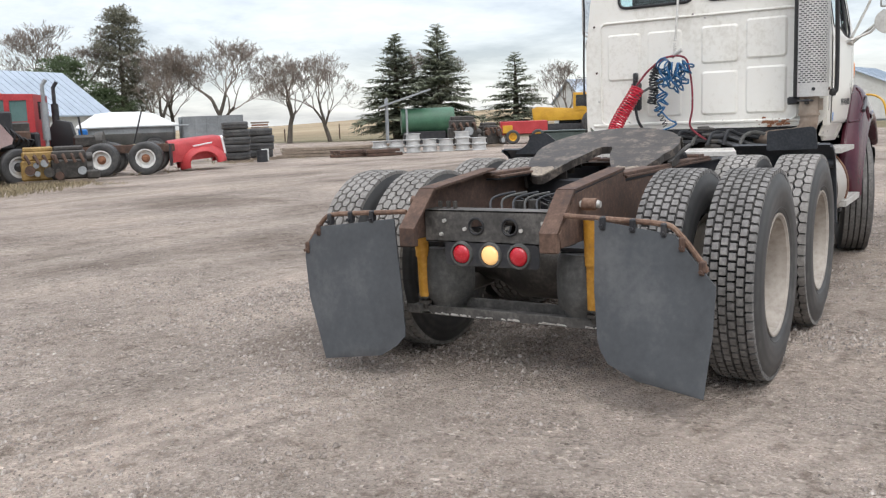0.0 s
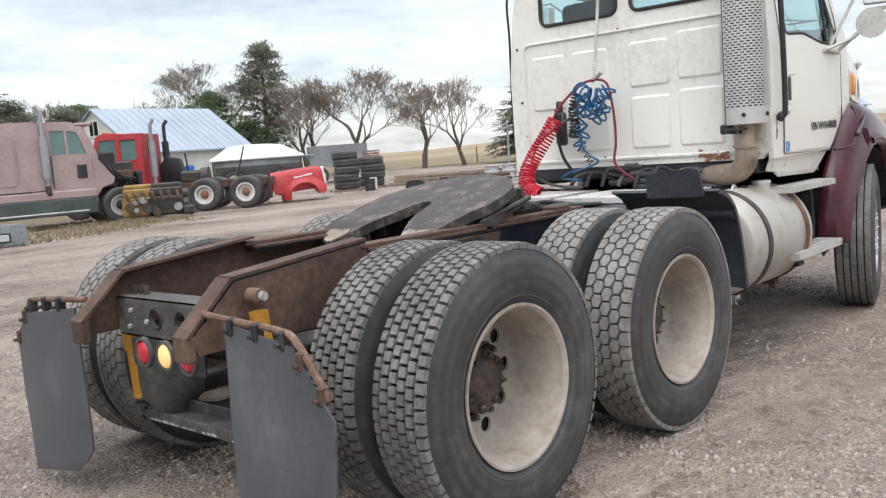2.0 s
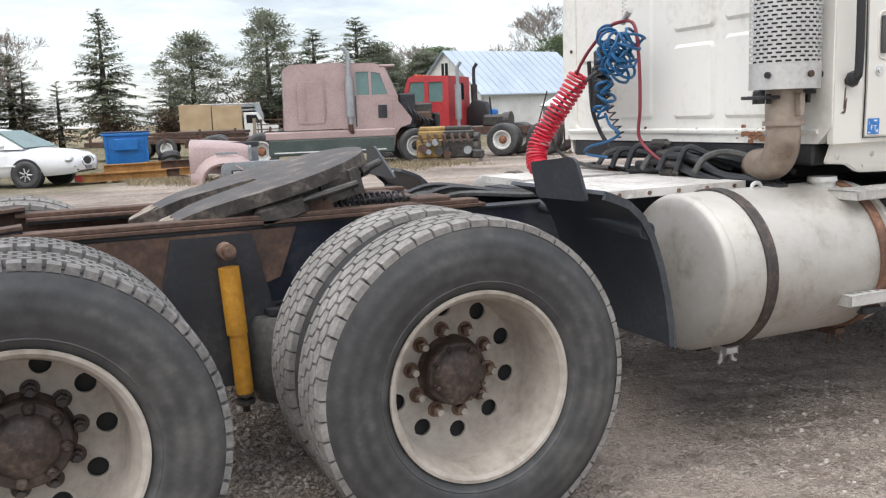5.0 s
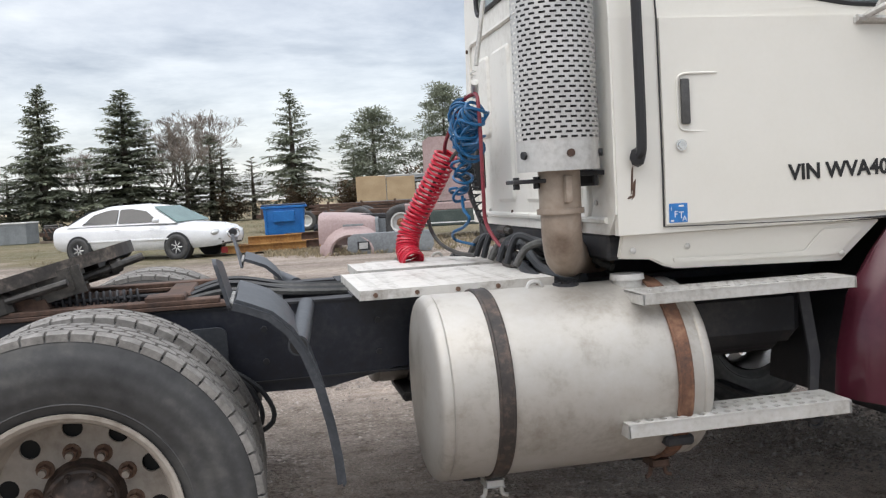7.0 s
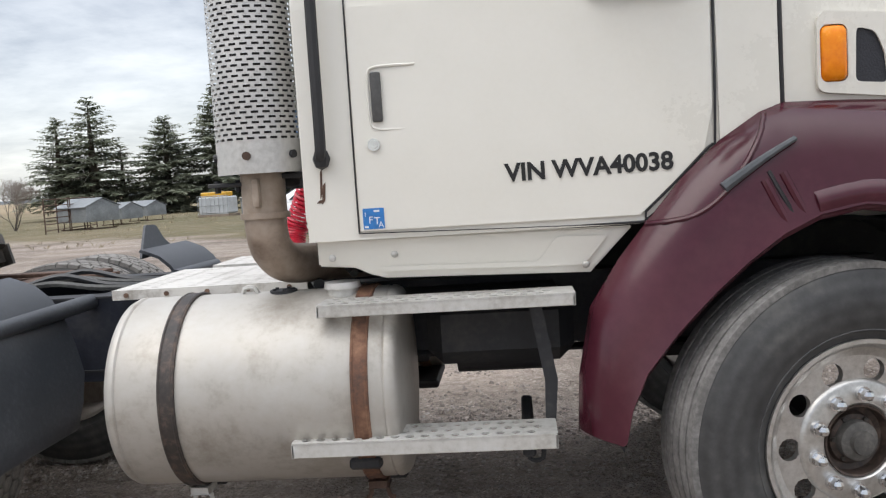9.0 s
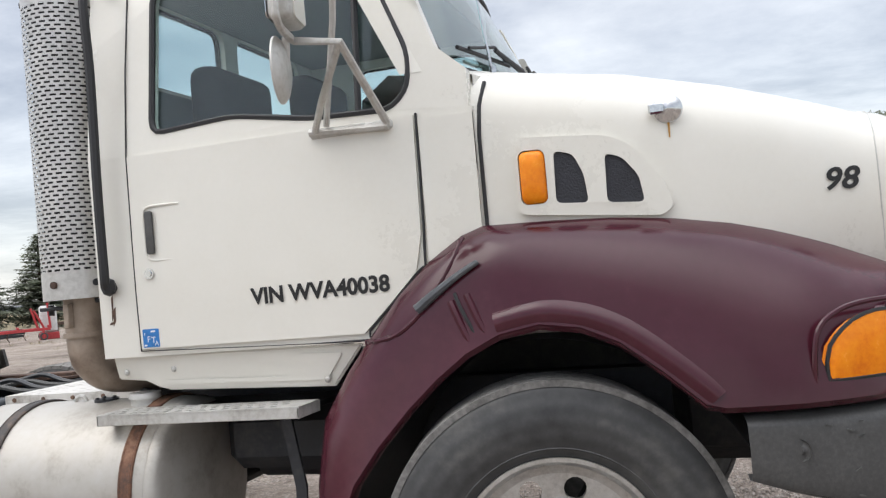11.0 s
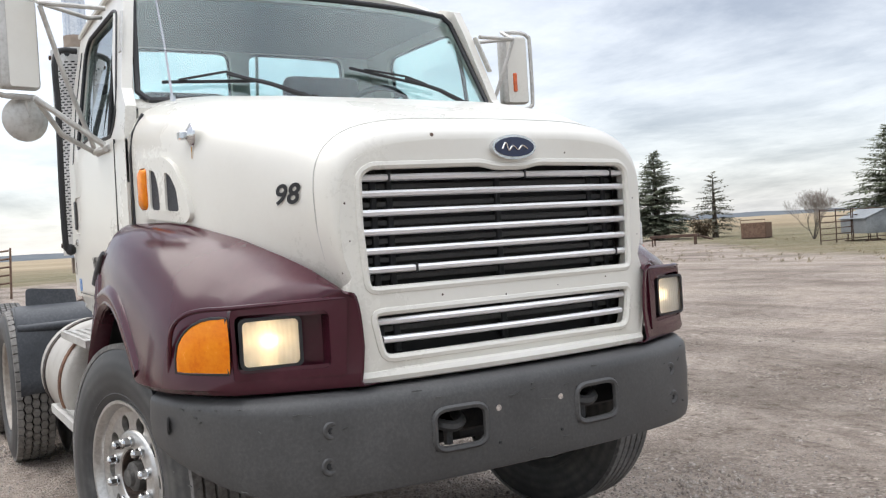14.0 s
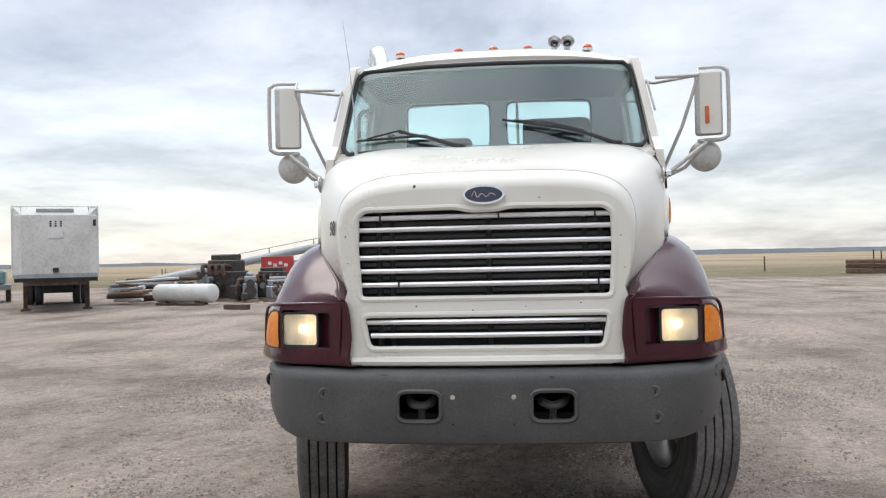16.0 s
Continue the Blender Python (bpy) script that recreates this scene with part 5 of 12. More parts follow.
for s in (-1, 1):
    bm = B()
    loft(bm, fender_rows(s))
    bmesh.ops.recalc_face_normals(bm, faces=bm.faces[:])
    thicken(bm, Vector((-0.003, -s * 0.010, -0.003)))
    # opening for the headlamp
    for co, no in (((0, s * 0.692, 0), (0, 1, 0)), ((0, s * 0.950, 0), (0, 1, 0)), ((0, 0, 1.022), (0, 0, 1)), ((0, 0, 1.178), (0, 0, 1))):
        near = [f for f in bm.faces if f.calc_center_median().x > 5.45]
        bmesh.ops.bisect_plane(bm, geom=near + list({e_ for f in near for e_ in f.edges}) + list({v for f in near for v in f.verts}), plane_co=co, plane_no=no)
    gone = [f for f in bm.faces if f.calc_center_median().x > 5.45 and 0.692 < s * f.calc_center_median().y < 0.950 and 1.022 < f.calc_center_median().z < 1.178]
    bmesh.ops.delete(bm, geom=gone, context="FACES")
    bmesh.ops.recalc_face_normals(bm, faces=bm.faces[:])
    part("fender", bm, MAROON, truck, "maroon fibreglass fender", True, 42)
    # flared arch moulding and the rear joint
    bm = B()
    rows = []
    for ax, az in smooth_line([(4.530, 1.185, 0), (4.652, 1.207, 0), (4.770, 1.190, 0), (4.875, 1.142, 0), (4.985, 1.055, 0), (5.090, 0.960, 0)], 3) and [(p.x, p.y) for p in smooth_line([(4.530, 1.185, 0), (4.652, 1.207, 0), (4.770, 1.190, 0), (4.875, 1.142, 0), (4.985, 1.055, 0), (5.090, 0.960, 0)], 3)]:
        d = Vector((ax - 4.66, az - 0.60)).normalized()
        rows.append([Vector((ax + d.x * r, s * y, az + d.y * r)) for r, y in ((0.0, 1.150), (0.035, 1.163), (0.062, 1.160), (0.085, 1.132))])
    loft(bm, rows)
    part("arch_flare", bm, MAROON, truck, "", True, 60)
    grid = [bez(*[lerp(p, q, w) for p, q in zip(A, C)], k / 24) for A, C in zip(FENDER[s], FENDER[s][1:]) for w in (0.0, 0.25, 0.5, 0.75) for k in range(25)]

    def skin(x, z, off=0.0):
        """The fender's surface at (x, z), moved outwards."""
        near = sorted(grid, key=lambda p: (p.x - x) ** 2 + (p.z - z) ** 2)[:3]
        wt = [1 / (1e-5 + (p.x - x) ** 2 + (p.z - z) ** 2) for p in near]
        return Vector((x, sum(p.y * w for p, w in zip(near, wt)) / sum(wt) + s * off, z))

    # black tube along the joint: shade of the recessed channel as colour
    bm = B()
    tube(bm, [skin(x, z, 0.002) for x, z in ((4.462, 1.190), (4.440, 1.235), (4.415, 1.285), (4.398, 1.325))], 0.006, 6)
    part("fender_joint_shade", bm, BLACKRUB, truck, "", True)
    for k, line in enumerate((((4.438, 1.180), (4.415, 1.230), (4.385, 1.300)), ((4.498, 1.186), (4.470, 1.240), (4.436, 1.318)), ((4.060, 1.190), (4.130, 1.197), (4.200, 1.214), (4.270, 1.262), (4.320, 1.322), (4.356, 1.371), (4.393, 1.436), (4.412, 1.490)))):
        bm = B()
        pts = smooth_line([(x, 0, z) for x, z in line], 5)
        tube(bm, [skin(p.x, p.z, -0.002) for p in pts], 0.013 if k < 2 else 0.009, 8)
        part("fender_bead", bm, MAROON, truck, "", True)
    bm = B()
    pts = smooth_line([(4.273, 0, 1.285), (4.32, 0, 1.318), (4.371, 0, 1.352), (4.42, 0, 1.382), (4.476, 0, 1.413)], 4)
    tube(bm, [skin(p.x, p.z, 0.010) for p in pts], 0.012, 8, True, [0.017 - 0.009 * i / (len(pts) - 1) for i in range(len(pts))])
    part("hood_strap", bm, FLAPRUB, truck, "grey rubber hood strap", True, 40)
    # inner arch liner
    bm = B()
    rows = []
    for ang in range(180, 16, -8):
        a = radians(ang)
        rows.append([Vector((CX + r * math.cos(a), s * y, CZ + r * math.sin(a))) for r, y in ((0.66, 1.11), (0.67, 0.8), (0.67, 0.38))])
    loft(bm, rows)
    part("arch_liner", bm, BLACKSTEEL, truck, "", True)
    # lamp recess, headlamp and indicator
    def fx(y, z, off=0.0):
        return curve_at([(0.60, 5.775), (0.66, 5.745), (0.78, 5.69), (0.89, 5.64), (0.97, 5.595), (1.025, 5.52), (1.072, 5.44), (1.108, 5.36), (1.13, 5.28)], abs(y)) + off + 0.004

    bm = B()
    frame_in = [rounded(0.696, 1.010, 0.957, 1.190, 0.02)]
    plate(bm, round_poly([(0.655, 0.985), (0.966, 0.985), (0.968, 1.207), (0.64, 1.222)], 0.012), frame_in, lambda u, v, d: Vector((fx(u, v, 0.006) - d, s * u, v)), 0.03)
    part("lamp_surround", bm, MAROON, truck, "", True, 35)
    bm = B()
    loft(bm, [[Vector((fx(u, v, 0.004) - d, s * u, v)) for u, v in rounded(0.6945, 1.0085, 0.9585, 1.1915, 0.02)] for d in (0.0, 0.03, 0.065)], True)
    plate(bm, rounded(0.690, 1.004, 0.775, 1.196, 0.01), [], lambda u, v, d: Vector((fx(u, v, -0.058) - d, s * u, v)), 0.008)
    part("lamp_pocket", bm, MAROON, truck, "recessed maroon lamp pocket", True, 35)
    head = new("headlamp")
    head.parent = truck
    head["label"] = "rectangular headlamp with a lit bulb"
    tilt = Matrix.Translation((5.652, s * 0.857, 1.100)) @ Matrix.Rotation(radians(s * 14), 4, "Z")
    bm = B()
    loft(bm, [[tilt @ Vector((h_, y, z)) for y, z in rounded(-w_, -v_, w_, v_, v_ * 0.28)] for h_, w_, v_ in ((-0.075, 0.025, 0.022), (-0.066, 0.046, 0.040), (-0.045, 0.066, 0.056), (-0.006, 0.087, 0.071))], True, True)
    bmesh.ops.recalc_face_normals(bm, faces=bm.faces[:])
    part("reflector", bm, REFLECTOR, head, "", True)
    bm = B()
    ball(bm, tilt @ Vector((-0.045, 0.0, 0.0)), 0.024, 12, (1.0, 1.3, 1.0))
    part("bulb", bm, HEADON, head, "glowing bulb", True)
    bm = B()
    loft(bm, [[tilt @ Vector((0.004 + 0.012 * (1 - (u / 0.0875) ** 2) * (1 - (v / 0.07) ** 2), u, v)) for u in [-0.0875 + 0.175 * i / 12 for i in range(13)]] for v in [-0.07 + 0.14 * j / 10 for j in range(11)]])
    thicken(bm, Vector((-0.005, 0, 0)))
    bmesh.ops.recalc_face_normals(bm, faces=bm.faces[:])
    part("lens", bm, HEADLENS, head, "fluted glass lens", True).visible_shadow = False
    bm = B()
    plate(bm, rounded(-0.097, -0.080, 0.097, 0.080, 0.02), [rounded(-0.0865, -0.0705, 0.0865, 0.0705, 0.016)], lambda u, v, d: tilt @ Vector((0.010 - d, u, v)), 0.04)
    part("bezel", bm, BLACKRUB, head)
    am = new("turn_signal")
    am.parent = truck
    am["label"] = "amber wraparound turn signal"
    bm = B()
    rows = []
    for y in (0.976, 0.99, 1.01, 1.03, 1.05, 1.065, 1.076, 1.084, 1.089):
        k = (y - 0.976) / 0.113
        zt = 1.184 - 0.125 * (1 - math.sqrt(max(0.0, 1 - max(0, (k - 0.25) / 0.75) ** 2)))
        rows.append([Vector((fx(y, z) + 0.006 + 0.012 * math.sin(math.pi * q), s * y, z)) for q, z in [(q_, lerp(1.010, zt, q_)) for q_ in (0.0, 0.06, 0.25, 0.5, 0.75, 0.94, 1.0)]])
    loft(bm, [r + [p - Vector((0.02, 0, 0)) for p in reversed(r)] for r in rows], True, True, True)
    bmesh.ops.recalc_face_normals(bm, faces=bm.faces[:])
    part("lens", bm, AMBER, am, "", True, 50)
    bm = B()
    rim = [r[0] for r in rows] + [rows[-1][-1]] + [r[-1] for r in reversed(rows)]
    tube(bm, [p - Vector((0.006, 0, 0)) for p in rim + rim[:1]], 0.006, 6, False)
    part("gasket", bm, BLACKRUB, am, "", True)
    bm = B()
    lip = smooth_line([(0.635, 1.224, 0), (0.80, 1.219, 0), (0.97, 1.214, 0), (1.036, 1.209, 0), (1.074, 1.188, 0), (1.094, 1.145, 0), (1.101, 1.07, 0), (1.103, 0.99, 0)], 4)
    tube(bm, [Vector((fx(p.x, p.y) - 0.004, s * p.x, p.y)) for p in lip], 0.008, 8)
    part("lamp_lip", bm, MAROON, truck, "", True)

# ---- bumper
BUMP = [(0.0, 5.835), (0.2, 5.833), (0.4, 5.822), (0.6, 5.798), (0.75, 5.764), (0.87, 5.710), (0.95, 5.640), (1.015, 5.545), (1.065, 5.43), (1.105, 5.315), (1.13, 5.21)]


def bumper_point(u, z, off=0.0):
    """u: distance along the front from the middle, bent round the corners."""
    a = abs(u)
    s_ = 1 if u >= 0 else -1
    k = a / 1.36 * (len(BUMP) - 1)
    i = min(len(BUMP) - 2, int(k))
    w = k - i
    y, x = lerp(BUMP[i][0], BUMP[i + 1][0], w), lerp(BUMP[i][1], BUMP[i + 1][1], w)
    ty, tx = BUMP[i + 1][0] - BUMP[i][0], BUMP[i + 1][1] - BUMP[i][1]
    ln = math.hypot(ty, tx)
    nx, ny = ty / ln, -tx / ln
    zz = z
    return Vector((x - off * nx, s_ * (y - off * ny), zz))


def u_of(y):
    """The u at which the bumper lies at the half width y."""
    for i in range(len(BUMP) - 1):
        if BUMP[i + 1][0] >= y:
            return (i + (y - BUMP[i][0]) / (BUMP[i + 1][0] - BUMP[i][0])) * 1.36 / (len(BUMP) - 1)
    return 1.36


U0, U1 = u_of(0.195), u_of(0.388)
us = sorted({round(x, 4) for x in [-1.36 + 2.72 * i / 44 for i in range(45)] if not any(abs(abs(x) - q) < 0.03 for q in (U0, U1))} | {-U0, -U1, U0, U1})
zrow = [(0.625, 0.055), (0.600, 0.035), (0.610, 0.008), (0.640, 0.0), (0.705, 0.0), (0.770, -0.004), (0.837, 0.0), (0.875, 0.0), (0.900, 0.006), (0.925, 0.030), (0.930, 0.06), (0.92, 0.13)]
bm = B()
rows = []
for u in us:
    rise = 0.15 * max(0, (abs(u) - 0.6) / 0.76) ** 1.5
    rows.append([bumper_point(u, z + rise * max(0, (0.93 - z) / 0.33), off) for z, off in zrow])
vr = [[bm.verts.new(p) for p in r] for r in rows]
for i in range(len(us) - 1):
    for j in range(len(zrow) - 1):
        inside = (abs(us[i]) >= U0 - 1e-4 and abs(us[i]) <= U1 + 1e-4 and abs(us[i + 1]) >= U0 - 1e-4 and abs(us[i + 1]) <= U1 + 1e-4 and us[i] * us[i + 1] > 0)
        if inside and 4 <= j <= 5:
            continue
        bm.faces.new((vr[i][j], vr[i + 1][j], vr[i + 1][j + 1], vr[i][j + 1]))
bmesh.ops.recalc_face_normals(bm, faces=bm.faces[:])
thicken(bm, Vector((-0.02, 0, 0)))
bmesh.ops.recalc_face_normals(bm, faces=bm.faces[:])
part("bumper", bm, DARKPLAS, truck, "dark grey moulded plastic bumper", True, 40)
for s in (-1, 1):
    # dark sheet in place of the shade inside the tow-hook opening
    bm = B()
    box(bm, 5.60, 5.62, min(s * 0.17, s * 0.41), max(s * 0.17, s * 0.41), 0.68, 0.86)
    part("pocket_shade_sheet", bm, SLOTDARK, truck)
    bm = B()
    lp = rounded(U0, 0.705, U1, 0.837, 0.03)
    tube(bm, [bumper_point(s * u, z, -0.001) for u, z in lp + lp[:1]], 0.011, 6, False)
    part("pocket_lip", bm, DARKPLAS, truck, "", True)
    bm = B()
    tube(bm, smooth_line([(5.70, s * 0.235, 0.79), (5.76, s * 0.25, 0.775), (5.775, s * 0.29, 0.765), (5.76, s * 0.33, 0.775), (5.70, s * 0.35, 0.79)], 4), 0.02, 8)
    cyl(bm, (5.74, s * 0.29, 0.70), (5.74, s * 0.29, 0.76), 0.016, n=8)
    part("tow_hook", bm, DARKPLAS, truck, "grey tow hook", True)
    for u, z in ((0.52, 0.82), (0.53, 0.71), (1.22, 0.83)):
        nb = B()
        p = bumper_point(s * u, z, 0.001)
        turn = 90 + (0 if u < 1 else -s * 66)
        mm = Matrix.Translation(p) @ Matrix.Rotation(radians(turn), 4, "Z")
        lathe(nb, [(0.0, 0.002), (0.012, 0.001), (0.016, -0.002), (0.021, -0.004), (0.026, -0.003), (0.030, 0.002)], 20, mm)
        plug = part("bumper_plug", nb, DARKPLAS, truck, "", True)
        # no real hole: a dark dimple carries its shade as colour
        nb = B()
        lathe(nb, [(0.0, 0.0), (0.009, -0.0015), (0.012, 0.003)], 14, mm)
        part("plug_hole_shade", nb, SLOTDARK, plug, "", True)
for y, z, m in ((-0.098, 0.812, CHROME), (0.082, 0.812, CHROME), (-0.098, 0.695, BLACKRUB), (0.082, 0.695, BLACKRUB)):
    nb = B()
    p = bumper_point(y, z, 0)
    cyl(nb, p + Vector((-0.002, 0, 0)), p + Vector((0.004, 0, 0)), 0.011 if m is CHROME else 0.005, n=14)
    part("bumper_bolt", nb, m, truck)
for nm, dims, bv in (("bumper_beam", (5.55, 5.62, -0.95, 0.95, 0.70, 0.90), 0.01), ("frame_horn", (5.0, 5.55, -0.44, -0.36, 0.70, 0.88), 0.01), ("frame_horn", (5.0, 5.55, 0.36, 0.44, 0.70, 0.88), 0.01),
                     ("front_axle", (4.55, 4.70, -0.85, 0.85, 0.42, 0.52), 0.02), ("engine_block", (3.9, 5.3, -0.30, 0.30, 0.62, 1.25), 0.05), ("radiator", (5.3, 5.55, -0.5, 0.5, 0.9, 1.5), 0.03)):
    bm = B()
    box(bm, *dims, bv)
    part(nm, bm, BLACKSTEEL, truck)

# ---------------------------------------------------------------- fuel tank and steps
for s in (-1, 1):
    tank = new("fuel_tank")
    tank.parent = truck
    tank["label"] = "round aluminium fuel tank"
    TZ, TY, TR = 0.712, s * 0.83, 0.312
    X0, X1 = 2.39, 3.29
    rot = Matrix.Translation((0, TY, TZ)) @ Matrix.Rotation(radians(-90), 4, "Z")
    bm = B()
    prof = [(0.0, X0 - 0.022), (0.15, X0 - 0.018), (0.26, X0 - 0.008), (0.292, X0 - 0.004), (0.304, X0 + 0.004), (0.312, X0 + 0.020), (0.312, X0 + 0.030), (0.307, X0 + 0.036), (0.312, X0 + 0.044)]
    prof += [(0.312, X0 + 0.3), (0.312, X1 - 0.3), (0.312, X1 - 0.044), (0.307, X1 - 0.036), (0.312, X1 - 0.030), (0.312, X1 - 0.020), (0.304, X1 - 0.004), (0.292, X1 + 0.004), (0.26, X1 + 0.008), (0.0, X1 + 0.022)]
    lathe(bm, prof, 72, rot)
    bmesh.ops.recalc_face_normals(bm, faces=bm.faces[:])
    part("tank_shell", bm, TANKALU, tank, "scuffed dull aluminium", True, 35)
    for xs, m, lab in ((2.590, STRAPWORN, "black strap worn to rust"), (3.185, TANKRUST, "rusted tank strap")):
        bm = B()
        rows = [[Vector((xs + dx, TY + r * math.cos(2 * math.pi * i / 48), TZ + r * math.sin(2 * math.pi * i / 48))) for i in range(48)] for dx, r in ((-0.027, 0.3125), (-0.026, 0.3195), (-0.020, 0.3225), (-0.016, 0.3195), (0.016, 0.3195), (0.020, 0.3225), (0.026, 0.3195), (0.027, 0.3125))]
        loft(bm, rows, True)
        part("strap", bm, m, tank, lab, True, 35)
        bm = B()
        box(bm, xs - 0.03, xs + 0.03, TY + s * 0.02, TY + s * 0.10, 0.375, 0.40, 0.004)
        tube(bm, smooth_line([(xs - 0.045, TY + s * 0.07, 0.335), (xs - 0.03, TY + s * 0.07, 0.345), (xs - 0.02, TY + s * 0.07, 0.395), (xs + 0.02, TY + s * 0.07, 0.395), (xs + 0.03, TY + s * 0.07, 0.345), (xs + 0.05, TY + s * 0.07, 0.335)], 3), 0.008, 6)
        part("strap_clip", bm, STEPALU if xs < 3 else RUST, tank)
    bm = B()
    box(bm, 2.5, 2.65, min(s * 0.42, TY), max(s * 0.42, TY), 0.37, 0.41, 0.01)
    box(bm, 3.12, 3.27, min(s * 0.42, TY), max(s * 0.42, TY), 0.37, 0.41, 0.01)
    pieces("tank_bracket", bm, BLACKSTEEL, tank)
    bm = B()
    c = Vector((3.10, TY - s * -0.0 - s * 0.06 * -1, 1.0))
    cyl(bm, (3.107, s * 0.885, 1.005), (3.107, s * 0.885, 1.035), 0.052, n=28)
    cyl(bm, (3.107, s * 0.885, 1.032), (3.107, s * 0.885, 1.052), 0.060, 0.057, n=28)
    part("filler_cap", bm, STEPALU, tank, "grey filler cap", True, 35)
    bm = B()
    cyl(bm, (2.90, s * 0.84, 1.018), (2.90, s * 0.84, 1.030), 0.045, n=24)
    for i in range(5):
        a = 2 * math.pi * i / 5
        cyl(bm, (2.90 + 0.033 * math.cos(a), s * 0.84 + 0.033 * math.sin(a), 1.028), (2.90 + 0.033 * math.cos(a), s * 0.84 + 0.033 * math.sin(a), 1.036), 0.007, n=6)
    part("sender_plate", bm, BLACKSTEEL, tank, "", True, 35)
    bm = B()
    tube(bm, smooth_line([(2.76, s * 0.845, 1.018), (2.77, s * 0.845, 1.04), (2.80, s * 0.845, 1.042), (2.815, s * 0.845, 1.02)], 3), 0.008, 6)
    part("tank_fitting", bm, STEPALU, tank, "", True)
    # two tread plates with rows of holes
    for nm, xa, xb, yo, yi, zt, lip in (("upper_step", 3.065, 3.84, 1.105, 0.95, 1.006, 0.038), ("lower_step", 2.972, 3.765, 1.165, 1.00, 0.604, 0.046)):
        st = new("step")
        st.parent = truck
        st["label"] = "perforated aluminium step"
        bm = B()
        holes = []
        nx = int((xb - xa - 0.06) / 0.045)
        for r in range(3):
            for i in range(nx):
                hx = xa + 0.04 + i * 0.045 + (0.022 if r % 2 else 0)
                hy = yi + 0.03 + r * (yo - yi - 0.06) / 2
                if hx < xb - 0.03:
                    holes.append(circle2(hx, hy, 0.0145, 8))
        plate(bm, rounded(xa, yi, xb, yo, 0.008, 2), holes, lambda u, v, d: Vector((u, s * v, zt - d)), 0.006)
        part("tread_plate", bm, STEPALU, st)
        bm = B()
        box(bm, xa, xb, min(s * (yo - 0.006), s * yo), max(s * (yo - 0.006), s * yo), zt - lip, zt - 0.003, 0.002)
        box(bm, xa, xa + 0.006, min(s * yi, s * yo), max(s * yi, s * yo), zt - lip, zt - 0.003)
        box(bm, xb - 0.006, xb, min(s * yi, s * yo), max(s * yi, s * yo), zt - lip, zt - 0.003)
        part("edge", bm, STEPALU, st)
        bm = B()
        if nm == "lower_step":
            for x in (3.18, 3.70):
                tube(bm, smooth_line([(x - 0.02, s * 1.06, zt - 0.05), (x - 0.02, s * 1.06, zt - 0.105), (x + 0.02, s * 1.06, zt - 0.105), (x + 0.02, s * 1.06, zt - 0.05)], 3), 0.008, 6)
            box(bm, 3.13, 3.23, min(s * 0.44, s * 1.1), max(s * 0.44, s * 1.1), zt - 0.11, zt - 0.075, 0.008)
            box(bm, 3.66, 3.70, min(s * 0.44, s * 1.1), max(s * 0.44, s * 1.1), zt - 0.09, zt - 0.065, 0.008)
        else:
            plate(bm, [(3.70, zt - 0.04), (3.74, zt - 0.04), (3.78, 0.72), (3.765, 0.56), (3.735, 0.56), (3.74, 0.72)], [], lambda u, v, d: Vector((u, s * (0.98 - d), v)), 0.012)
            box(bm, 3.08, 3.80, min(s * 0.6, s * 0.96), max(s * 0.6, s * 0.96), zt - 0.04, zt - 0.02, 0.004)
        pieces("bracket", bm, BLACKSTEEL, st)
    bm = B()
    cyl(bm, (3.45, s * 0.62, 0.80), (3.78, s * 0.62, 0.80), 0.12, n=24)
    box(bm, 3.36, 3.85, min(s * 0.42, s * 0.80), max(s * 0.42, s * 0.80), 0.735, 0.96, 0.05)
    part("battery_box", bm, BLACKSTEEL, truck, "black box behind the steps")

# ---------------------------------------------------------------- exhaust
EX, EY = 2.875, -0.895
bm = B()
tube(bm, smooth_line([(3.2, -0.40, 1.08), (3.02, -0.62, 1.10), (2.92, -0.80, 1.115), (2.885, -0.875, 1.165), (EX, EY, 1.23), (EX, EY, 1.30)], 5), 0.068, 24)
part("exhaust_elbow", bm, PIPESTEEL, truck, "heat-stained exhaust elbow", True, 60)
bm = B()
cyl(bm, (EX, EY, 1.28), (EX, EY, 1.46), 0.071, n=28)
cyl(bm, (EX, EY, 1.272), (EX, EY, 1.290), 0.080, n=28)
box(bm, EX - 0.012, EX + 0.012, EY - 0.10, EY - 0.07, 1.31, 1.40, 0.003)
part("pipe_clamp", bm, PIPESTEEL, truck, "", True, 40)
bm = B()
cyl(bm, (EX, EY, 1.42), (EX, EY, 2.58), 0.118, n=36)
part("muffler", bm, SLOTDARK, truck, "dark muffler body", True, 40)
# perforated shield: rows of slots cut through a curved sheet
bm = B()
SR = 0.138
NC, NR = 17, 62
A0, A1 = radians(150), radians(400)
zlo, zhi = 1.515, 2.50


def shield(u, z):
    a = A0 + (A1 - A0) * u
    return Vector((EX + SR * math.cos(a), EY + SR * math.sin(a), z))


